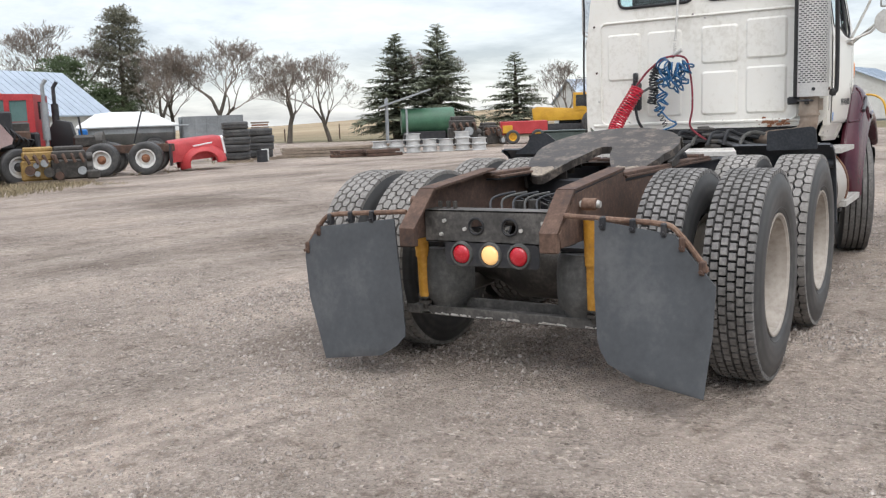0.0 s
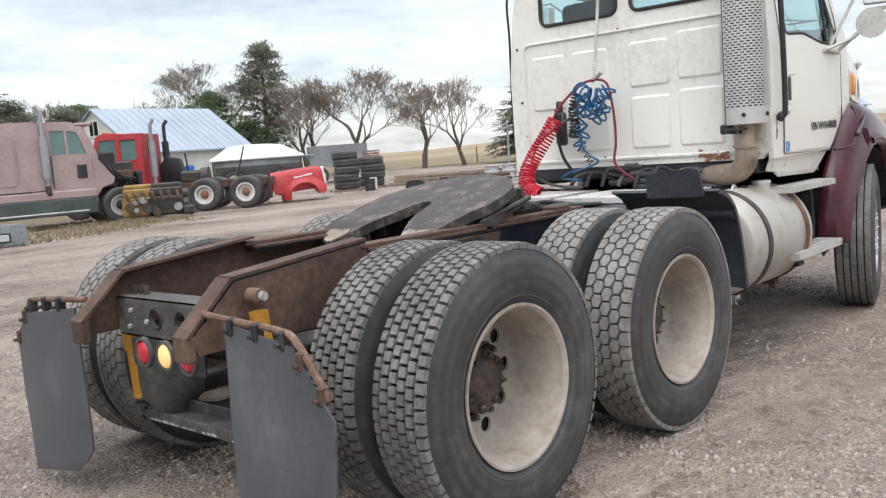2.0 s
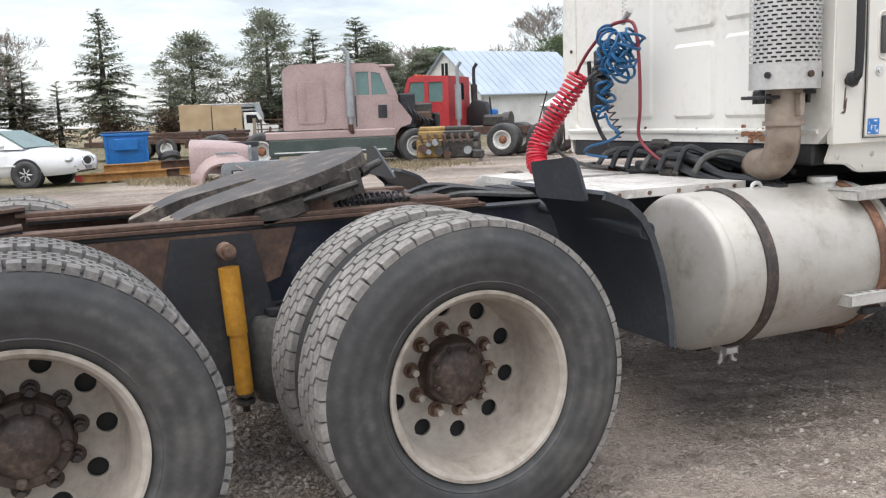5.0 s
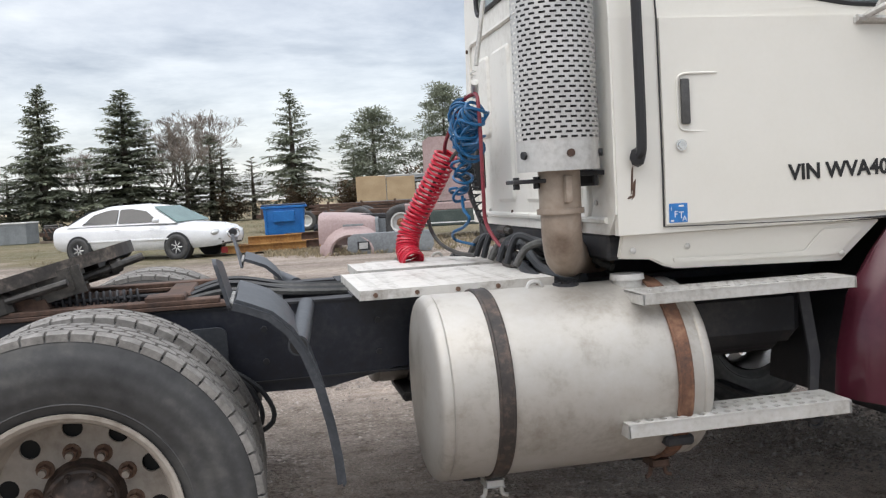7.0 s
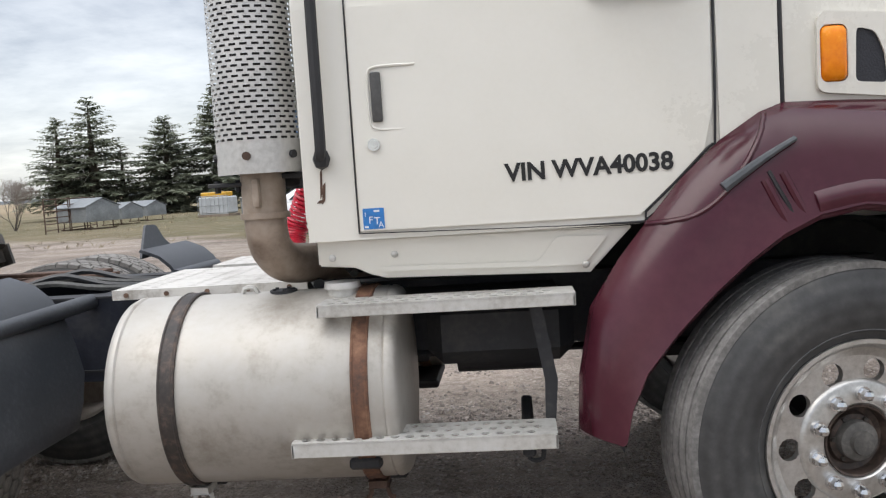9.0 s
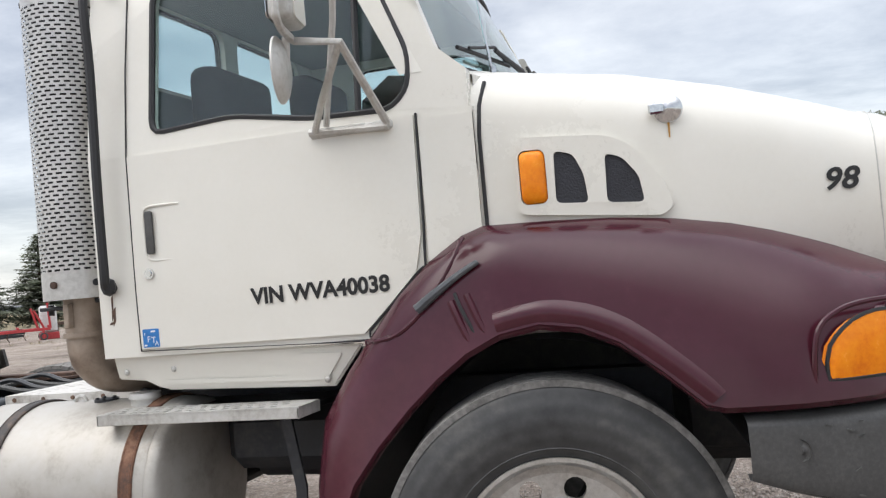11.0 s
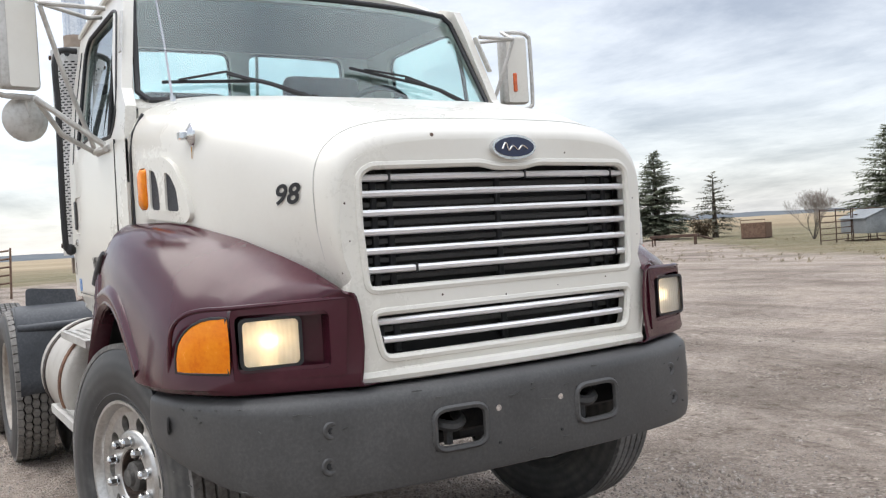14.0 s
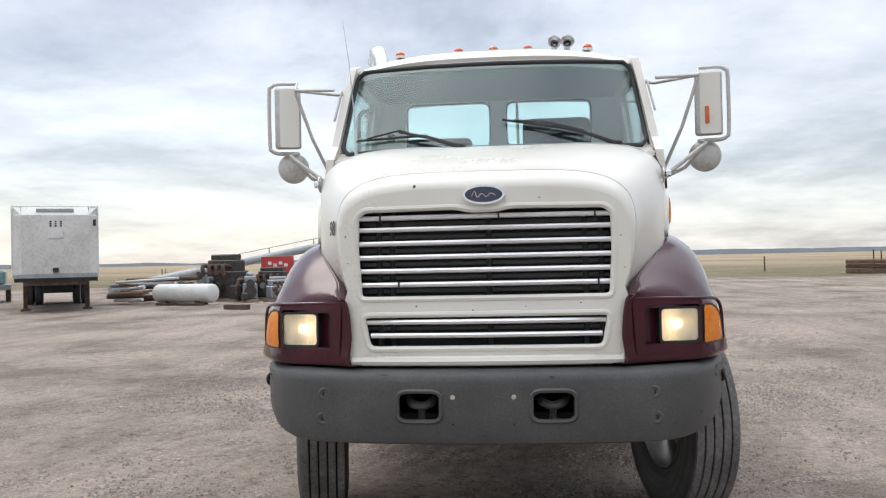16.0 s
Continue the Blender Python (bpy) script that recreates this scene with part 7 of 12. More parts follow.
    lm = Matrix.Translation((5.05, s * (hood_half(5.05) - 0.002), 1.822)) @ (Matrix.Identity(4) if s < 0 else Matrix.Rotation(radians(180), 4, "Z"))
    lathe(bm, [(0.0, -0.02), (0.02, -0.018), (0.032, -0.010), (0.042, -0.006), (0.045, 0.0)], 24, lm)
    part("cup", bm, CHROME, lt, "", True, 40)
    bm = B()
    box(bm, -0.055, -0.01, -0.040, -0.012, -0.016, 0.018, 0.006, lm)
    part("pull", bm, CHROME, lt)
    bm = B()
    plate(bm, [(5.046, 1.79), (5.053, 1.79), (5.051, 1.735), (5.047, 1.735)], [], lambda u, v, d: Vector((u, s * (hood_half(u) + 0.001 + d), v)), 0.0006)
    part("rust_run", bm, YELLOW, lt)
# roof lamps, horns, aerial
for y in (-0.59, -0.215, 0.008, 0.225, 0.60):
    ml = new("marker_lamp")
    ml.parent = truck
    ml["label"] = "small orange roof marker lamp"
    bm = B()
    zz = 2.738 - 0.03 * abs(y) ** 2
    ball(bm, (4.03, y, zz), 0.030, 12, (1.1, 1.0, 0.75))
    part("lens", bm, MARKERRED, ml, "", True)
    bm = B()
    cyl(bm, (4.03, y, zz - 0.022), (4.03, y, zz - 0.006), 0.034, n=14)
    part("base", bm, CREAM, ml)
for y in (0.395, 0.478):
    hn = new("air_horn")
    hn.parent = truck
    hn["label"] = "round chrome air horn on the roof"
    bm = B()
    lathe(bm, [(0.012, 0.32), (0.014, 0.10), (0.022, 0.04), (0.040, 0.005), (0.043, 0.0), (0.036, 0.006), (0.015, 0.05)], 20, Matrix.Translation((4.02, y, 2.775)) @ Matrix.Rotation(radians(90), 4, "Z"))
    part("trumpet", bm, CHROME, hn, "", True)
    bm = B()
    cyl(bm, (3.9, y, 2.73), (3.9, y, 2.77), 0.02, n=10)
    part("foot", bm, CHROME, hn)
bm = B()
tube(bm, [(4.50, -0.80, 2.03), (4.47, -0.815, 2.3), (4.44, -0.845, 2.6), (4.41, -0.885, 2.86)], 0.004, 5, True, [0.006, 0.004, 0.003, 0.002])
cyl(bm, (4.50, -0.80, 2.02), (4.50, -0.80, 2.055), 0.012, n=8)
part("aerial", bm, CHROME, truck, "thin whip aerial", True)
bm = B()
plate(bm, round_poly([(3.88, 2.69), (3.98, 2.69), (3.93, 2.80)], 0.01), [], lambda u, v, d: Vector((u, -0.80 - d, v)), 0.01)
part("roof_fin", bm, STEPALU, truck)
# wipers
for pv, mid_, tip, tail in (((4.545, -0.155), (-0.52, 0.25), (-0.77, 0.185), (-0.36, 0.20)), ((4.50, 0.69), (0.33, 0.27), (0.06, 0.345), (0.52, 0.20))):
    wp = new("wiper")
    wp.parent = truck
    wp["label"] = "black windscreen wiper"

    def onglass(y, v, off=0.02):
        p = ws(y / 0.88, v)
        return p + Vector((off, 0, off * 0.45))

    bm = B()
    a = onglass(pv[1], -0.02, 0.03)
    b_ = onglass(mid_[0], mid_[1] - 0.08, 0.045)
    tube(bm, [a, a.lerp(b_, 0.5) + Vector((0.01, 0, 0.01)), b_], 0.011, 6, True, [0.014, 0.011, 0.008])
    cyl(bm, a - Vector((0, 0, 0.04)), a + Vector((0.01, 0, 0.02)), 0.018, n=10)
    part("wiper_arm", bm, BLACKRUB, wp, "", True)
    bm = B()
    c, d_ = onglass(tip[0], tip[1] - 0.06, 0.024), onglass(tail[0], tail[1] - 0.06, 0.024)
    tube(bm, [c, c.lerp(d_, 0.33), c.lerp(d_, 0.66), d_], 0.008, 6)
    tube(bm, [c.lerp(d_, 0.15) + Vector((0.012, 0, 0.006)), b_ + Vector((0, 0, 0.01)), c.lerp(d_, 0.85) + Vector((0.012, 0, 0.006))], 0.006, 6)
    part("wiper_blade", bm, BLACKRUB, wp, "", True)

# ---------------------------------------------------------------- lettering and stickers on both doors and the hood
SIDE = Matrix(((1, 0, 0), (0, 0, -1), (0, 1, 0))).to_4x4()
words("door_lettering", "VIN WVA40038", 0.074, DECAL, Matrix.Translation((3.652, -(cab_y(1.37) + 0.0125), 1.342)) @ Matrix.Rotation(radians(-0.8), 4, "Y") @ SIDE, truck, 0.0003, 0.502, 0.0024)
sk = new("sticker")
sk.parent = truck
sk["label"] = "small blue licence sticker"
bm = B()
plate(bm, rounded(3.212, 1.222, 3.278, 1.286, 0.002, 1), [], lambda u, v, d: Vector((u, -(cab_y(v) + 0.0105 + d), v)), 0.0012)
part("backing", bm, BLUEDECAL, sk)
for k, (ch, x, z, h) in enumerate((("I", 3.219, 1.262, 0.018), ("F", 3.231, 1.240, 0.03), ("T", 3.246, 1.236, 0.032), ("A", 3.258, 1.226, 0.026))):
    words("letter", ch, h, WHITEDECAL, Matrix.Translation((x, -(cab_y(z) + 0.0122), z)) @ SIDE, sk, 0.0003)
for x, z, w in ((3.255, 1.277, 0.018), (3.222, 1.229, 0.012)):
    bm = B()
    plate(bm, rounded(x - w / 2, z - 0.003, x + w / 2, z + 0.003, 0.001, 1), [], lambda u, v, d: Vector((u, -(cab_y(v) + 0.0122 + d), v)), 0.0004)
    part("print_bar", bm, WHITEDECAL, sk)
m98 = Matrix.Translation((5.485, -hood_half(5.485) - 0.004, 1.535)) @ Matrix.Rotation(math.atan2(hood_half(5.485) - hood_half(5.595), 0.11), 4, "Z") @ SIDE
words("hood_number", "98", 0.094, DECAL, m98, truck, 0.0003, 0.112, 0.0020, 0.25)
for y, z, r in ((-0.30, 1.722, 0.009), (-0.17, 1.712, 0.004), (-0.13, 1.708, 0.003)):
    nb = B()
    ball(nb, (5.765, y, z + 0.012), r, 8)
    part("stone_chip", nb, RUST, truck)
nb = B()
for x, z, w, h in ((3.088, 1.37, 0.006, 0.05), (3.094, 1.34, 0.008, 0.035), (3.08, 1.315, 0.012, 0.006)):
    plate(nb, round_poly([(x - w, z - h), (x + w * 0.4, z - h * 0.6), (x + w, z + h), (x - w * 0.2, z + h * 0.7)], 0.003, 2), [], lambda u, v, d: Vector((u, -(cab_y(v) + 0.0008 + d), v)), 0.0006)
part("paint_scrape", nb, RUST, truck, "scraped paint on the cab corner")

# stone chips round the grille and pale scuffs on the bumper
rngc = random.Random(77)
for y, z in ((-0.62, 1.52), (-0.61, 1.40), (0.615, 1.36), (-0.30, 1.205), (0.18, 1.198), (0.42, 1.21), (-0.05, 1.185), (0.60, 1.50), (-0.64, 1.30), (0.25, 1.672)):
    nb = B()
    ball(nb, (front_x(y, z), y, z), rngc.uniform(0.002, 0.0045), 6, (0.4, 1, 1))
    part("stone_chip", nb, RUST, truck)
for i in range(46):
    u, z = rngc.uniform(-1.25, 1.25), rngc.uniform(0.64, 0.915)
    if 0.15 < abs(u) < 0.45 and 0.68 < z < 0.86:
        continue
    w, h, tl = rngc.uniform(0.004, 0.016), rngc.uniform(0.001, 0.0025), rngc.uniform(-0.9, 0.9)
    nb = B()
    plate(nb, [(u - w, z - h + tl * w * 0.5), (u, z - h * 1.6), (u + w, z - h - tl * w * 0.5), (u + w * 0.8, z + h - tl * w * 0.5), (u, z + h), (u - w * 0.9, z + h + tl * w * 0.5)], [], lambda a, b_, d: bumper_point(a, b_, d - 0.0045), 0.003)
    part("scuff", nb, AIRBAG, truck, "pale scuff on the plastic")

# ---------------------------------------------------------------- ground: one sheet out to the horizon
def ground_z(x, y):
    """Nearly level yard; far pasture swells up a little to the north-east."""
    r = math.hypot(x, y)
    a = math.degrees(math.atan2(y, x))
    ridge = math.exp(-((a - 27) / 14.0) ** 2) * max(0.0, min(1.0, (r - 120) / 260)) * 5.0
    return ridge


def gravel_material():
    m = bpy.data.materials.new("gravel_and_pasture")
    m.use_nodes = True
    nt = m.node_tree
    b = nt.nodes["Principled BSDF"]
    geo = nt.nodes.new("ShaderNodeTexCoord")

    def noise(scale, detail=5, rough=0.6, out=0):
        n = nt.nodes.new("ShaderNodeTexNoise")
        n.inputs["Scale"].default_value, n.inputs["Detail"].default_value, n.inputs["Roughness"].default_value = scale, detail, rough
        nt.links.new(geo.outputs["Object"], n.inputs["Vector"])
        return n.outputs[out]

    def ramp(src, *stops):
        r = nt.nodes.new("ShaderNodeValToRGB")
        els = r.color_ramp.elements
        els[0].position, els[0].color = stops[0][0], (*stops[0][1], 1)
        els[1].position, els[1].color = stops[-1][0], (*stops[-1][1], 1)
        for p, c in stops[1:-1]:
            els.new(p).color = (*c, 1)
        nt.links.new(src, r.inputs[0])
        return r.outputs[0]

    def mixc(a, b_, fac, kind="MIX"):
        n = nt.nodes.new("ShaderNodeMix")
        n.data_type, n.blend_type = "RGBA", kind
        if isinstance(fac, float):
            n.inputs[0].default_value = fac
        else:
            nt.links.new(fac, n.inputs[0])
        nt.links.new(a, n.inputs[6])
        nt.links.new(b_, n.inputs[7])
        return n.outputs[2]

    vor = nt.nodes.new("ShaderNodeTexVoronoi")
    vor.inputs["Scale"].default_value = 55
    nt.links.new(geo.outputs["Object"], vor.inputs["Vector"])
    vor2 = nt.nodes.new("ShaderNodeTexVoronoi")
    vor2.inputs["Scale"].default_value = 130
    nt.links.new(geo.outputs["Object"], vor2.inputs["Vector"])
    # lowest stops very dark: tiny shadows between stones put into the colour
    stones = ramp(vor.outputs["Color"], (0.0, (0.085, 0.066, 0.054)), (0.28, (0.27, 0.228, 0.194)), (0.75, (0.40, 0.34, 0.292)), (1.0, (0.72, 0.64, 0.57)))
    grit = ramp(vor2.outputs["Color"], (0.0, (0.09, 0.071, 0.058)), (0.3, (0.29, 0.244, 0.208)), (0.75, (0.41, 0.347, 0.298)), (1.0, (0.68, 0.60, 0.53)))
    dust = ramp(noise(14, 6, 0.7), (0.35, (0.265, 0.220, 0.185)), (0.65, (0.45, 0.385, 0.332)))
    g1 = mixc(stones, grit, ramp(noise(2.3, 4), (0.42, (0, 0, 0)), (0.6, (1, 1, 1))))
    g2 = mixc(g1, dust, ramp(noise(0.7, 6, 0.65), (0.42, (0.05, 0.05, 0.05)), (0.64, (0.62, 0.62, 0.62))))
    stain = ramp(noise(0.33, 6, 0.6), (0.36, (0.74, 0.72, 0.70)), (0.5, (1.19, 1.19, 1.19)), (0.68, (1.46, 1.44, 1.42)))
    gravel = mixc(g2, stain, 1.0, "MULTIPLY")
    clod = ramp(noise(6.5, 7, 0.72), (0.34, (0.52, 0.49, 0.46)), (0.46, (0.95, 0.95, 0.95)), (0.58, (1.02, 1.02, 1.02)), (0.72, (1.36, 1.35, 1.33)))
    gravel = mixc(gravel, clod, 0.85, "MULTIPLY")
    # wheel tracks sweeping through the yard
    wav = nt.nodes.new("ShaderNodeTexNoise")
    wav.inputs["Scale"].default_value, wav.inputs["Detail"].default_value = 1.0, 3
    mp = nt.nodes.new("ShaderNodeMapping")
    mp.inputs["Rotation"].default_value, mp.inputs["Scale"].default_value = (0, 0, radians(-28)), (0.05, 1.1, 1)
    nt.links.new(geo.outputs["Object"], mp.inputs["Vector"])
    nt.links.new(mp.outputs[0], wav.inputs["Vector"])
    gravel = mixc(gravel, ramp(wav.outputs[0], (0.38, (0.70, 0.69, 0.67)), (0.5, (1, 1, 1)), (0.62, (1.18, 1.17, 1.16))), 0.5, "MULTIPLY")
    # ribbed prints of tyres inside the tracks
    rib = nt.nodes.new("ShaderNodeTexWave")
    rib.inputs["Scale"].default_value, rib.inputs["Distortion"].default_value, rib.inputs["Detail"].default_value = 2.6, 9.0, 4.0
    rib.inputs["Detail Scale"].default_value = 1.6
    rm = nt.nodes.new("ShaderNodeMapping")
    rm.inputs["Rotation"].default_value, rm.inputs["Scale"].default_value = (0, 0, radians(-28)), (0.22, 1.0, 1)
    nt.links.new(geo.outputs["Object"], rm.inputs["Vector"])
    nt.links.new(rm.outputs[0], rib.inputs["Vector"])
    worn = ramp(noise(0.45, 4), (0.48, (0, 0, 0)), (0.66, (0.5, 0.5, 0.5)))
    gravel = mixc(gravel, mixc(gravel, ramp(rib.outputs["Fac"], (0.1, (0.66, 0.64, 0.62)), (0.5, (1, 1, 1)), (0.9, (1.2, 1.19, 1.18))), 1.0, "MULTIPLY"), worn)
    grass = mixc(ramp(noise(9, 6, 0.7), (0.3, (0.115, 0.098, 0.055)), (0.7, (0.27, 0.225, 0.135))), ramp(noise(0.12, 5), (0.35, (0.13, 0.135, 0.065)), (0.65, (0.30, 0.25, 0.155))), 0.6)
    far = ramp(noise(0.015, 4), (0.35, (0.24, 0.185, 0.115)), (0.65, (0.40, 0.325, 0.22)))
    # where the yard ends and pasture begins: distances from the truck, uneven edge
    sep = nt.nodes.new("ShaderNodeSeparateXYZ")
    nt.links.new(geo.outputs["Object"], sep.inputs[0])

    def math_(op, a, b_=None, c=None):
        n = nt.nodes.new("ShaderNodeMath")
        n.operation = op
        for i, v in enumerate((a, b_, c)):
            if v is None:
                continue
            if isinstance(v, (int, float)):
                n.inputs[i].default_value = v
            else:
                nt.links.new(v, n.inputs[i])
        return n.outputs[0]

    wob = math_("MULTIPLY_ADD", noise(0.09, 5), 26.0, -13.0)
    wob2 = math_("MULTIPLY_ADD", noise(0.8, 5), 4.0, -2.0)
    yy = math_("ADD", math_("ADD", sep.outputs["Y"], math_("MULTIPLY", wob, 0.5)), wob2)
    # the lot runs far to the north-east but ends about 16 m to the left of the truck
    edge = math_("MULTIPLY_ADD", math_("MAXIMUM", sep.outputs["X"], -6.0), 0.62, 17.0)
    edge = math_("MAXIMUM", edge, math_("MULTIPLY_ADD", sep.outputs["X"], -0.72, 16.0))
    f_y = math_("SUBTRACT", yy, edge)
    f_grass = math_("DIVIDE", f_y, 3.0)
    xx = math_("ADD", sep.outputs["X"], wob)
    f_x = math_("DIVIDE", math_("SUBTRACT", math_("MULTIPLY", xx, -1.0), 42.0), 5.0)
    f_e = math_("DIVIDE", math_("SUBTRACT", xx, 48.0), 5.0)
    fac = nt.nodes.new("ShaderNodeClamp")
    nt.links.new(math_("MAXIMUM", math_("MAXIMUM", f_grass, f_x), f_e), fac.inputs[0])
    fc = math_("MULTIPLY", fac.outputs[0], ramp(noise(1.6, 6, 0.7), (0.3, (0.55, 0.55, 0.55)), (0.55, (1, 1, 1))))
    c = mixc(gravel, grass, fc)
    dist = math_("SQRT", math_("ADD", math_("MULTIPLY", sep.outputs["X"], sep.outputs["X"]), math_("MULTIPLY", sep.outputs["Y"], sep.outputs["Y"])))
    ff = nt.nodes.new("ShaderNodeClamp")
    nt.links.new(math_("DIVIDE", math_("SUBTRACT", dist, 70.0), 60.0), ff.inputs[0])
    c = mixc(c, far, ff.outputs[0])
    nt.links.new(c, b.inputs["Base Color"])
    b.inputs["Roughness"].default_value = 0.95
    b.inputs["Specular IOR Level"].default_value = 0.25
    h = math_("ADD", math_("MULTIPLY", vor.outputs["Distance"], 0.7), math_("ADD", math_("MULTIPLY", noise(18, 6, 0.7), 1.0), math_("MULTIPLY", noise(6.5, 7, 0.72), 2.2)))
    h = math_("ADD", h, math_("MULTIPLY", math_("MULTIPLY", rib.outputs["Fac"], worn), 0.7))
    bp = nt.nodes.new("ShaderNodeBump")
    bp.inputs["Strength"].default_value, bp.inputs["Distance"].default_value = 1.0, 0.04
    nt.links.new(h, bp.inputs["Height"])
    nt.links.new(bp.outputs[0], b.inputs["Normal"])
    return m


GROUND = gravel_material()
rs = [0.0] + [1.2 * i for i in range(1, 22)] + [30, 36, 44, 55, 70, 90, 120, 160, 210, 280, 380, 520, 800, 1400, 2600, 4500]
bm = B()
prev = None
NA = 120
for r in rs:
    if r == 0:
        prev = [bm.verts.new((2.5, 0, 0))]
        continue
    cur = []
    for i in range(NA):
        a = 2 * math.pi * i / NA
        x, y = 2.5 + r * math.cos(a), r * math.sin(a)
        z = ground_z(x, y) + (0.022 * noise.noise((x * 0.45, y * 0.45, 3.1)) + 0.008 * noise.noise((x * 1.7, y * 1.7, 9.1))) * min(1, r / 4) * (1 if r < 40 else 0) - 0.008
        cur.append(bm.verts.new((x, y, z)))
    for i in range(NA):
        j = (i + 1) % NA
        if len(prev) == 1:
            bm.faces.new((prev[0], cur[i], cur[j]))
        else:
            bm.faces.new((prev[i], cur[i], cur[j], prev[j]))
    prev = cur
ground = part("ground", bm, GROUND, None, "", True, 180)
tagged(ground, "grey-brown gravel yard running out into dry pasture", "ground", kind="structure")

# ---------------------------------------------------------------- surroundings: materials
BARK = mat("grey_brown_bark", (0.10, 0.085, 0.07), 0.9, dark=(0.055, 0.046, 0.038), light=(0.17, 0.15, 0.125), big=3, fine=25, bump=0.5, dist=0.02)
TWIG = mat("bare_twigs", (0.23, 0.195, 0.168), 0.9, dark=(0.15, 0.125, 0.105), light=(0.32, 0.28, 0.245), big=1, fine=12, bump=0.2)


def foliage(name, dark, mid, light):
    m = mat(name, mid, 0.75, dark=dark, light=light, big=0.5, fine=6, mix=0.5, bump=0.0, spec=0.25)
    nt = m.node_tree
    geo = nt.nodes.new("ShaderNodeNewGeometry")
    hsv = nt.nodes.new("ShaderNodeHueSaturation")
    mr = nt.nodes.new("ShaderNodeMapRange")
    mr.inputs["To Min"].default_value, mr.inputs["To Max"].default_value = 0.65, 1.4
    b = nt.nodes["Principled BSDF"]
    src = b.inputs["Base Color"].links[0].from_socket
    nt.links.new(geo.outputs["Random Per Island"], mr.inputs["Value"])
    nt.links.new(mr.outputs[0], hsv.inputs["Value"])
    nt.links.new(src, hsv.inputs["Color"])
    nt.links.new(hsv.outputs[0], b.inputs["Base Color"])
    # thin leaves let part of the light through
    tl = nt.nodes.new("ShaderNodeBsdfTranslucent")
    mx = nt.nodes.new("ShaderNodeMixShader")
    mx.inputs[0].default_value = 0.45
    nt.links.new(hsv.outputs[0], tl.inputs["Color"])
    nt.links.new(b.outputs[0], mx.inputs[1])
    nt.links.new(tl.outputs[0], mx.inputs[2])
    nt.links.new(mx.outputs[0], nt.nodes["Material Output"].inputs["Surface"])
    return m


NEEDLES = foliage("spruce_needles", (0.155, 0.172, 0.128), (0.24, 0.26, 0.195), (0.32, 0.34, 0.262))
PINEGREEN = foliage("pine_needles", (0.085, 0.118, 0.066), (0.135, 0.178, 0.098), (0.19, 0.232, 0.135))
OLDNEEDLE = foliage("thin_grey_needles", (0.14, 0.14, 0.106), (0.21, 0.207, 0.16), (0.28, 0.273, 0.217))
BROWNLEAF = foliage("brown_winter_leaves", (0.070, 0.050, 0.034), (0.12, 0.088, 0.058), (0.18, 0.135, 0.092))
STRAW = foliage("dry_straw", (0.20, 0.165, 0.105), (0.31, 0.26, 0.17), (0.42, 0.36, 0.25))


def raw(name, verts, faces, material, parent, label="", smooth=False):
    me = bpy.data.meshes.new(name)
    me.from_pydata(verts, [], faces)
    me.materials.append(material)
    ob = new(name, me)
    ob.parent = parent
    if label:
        ob["label"] = label
    return ob


def frond(vs, fs, p, d, length, width, rng):
    """One small spray of needles: a bent, pointed leaf of four corners."""
    side = d.cross(Vector((rng.uniform(-0.5, 0.5), rng.uniform(-0.5, 0.5), 1))).normalized() * width
    k = len(vs)
    mid = p + d * (length * 0.5)
    tip = p + d * length + Vector((0, 0, -0.12 * length))
    vs += [p, mid + side, tip, mid - side]
    fs.append((k, k + 1, k + 2, k + 3))


def trunk_mesh(h, r, rng, parent, n=8, lean=0.0):
    bm = B()
    pts = [(lean * s * s + rng.uniform(-0.02, 0.02) * s, rng.uniform(-0.02, 0.02) * s, h * s - 0.15) for s in (0, 0.04, 0.2, 0.4, 0.6, 0.8, 0.92, 1.0)]
    tube(bm, pts, r, n, True, [r * 1.35, r * 1.05, r * 0.9, r * 0.7, r * 0.5, r * 0.28, r * 0.13, r * 0.03])
    return part("trunk", bm, BARK, parent, "", True)


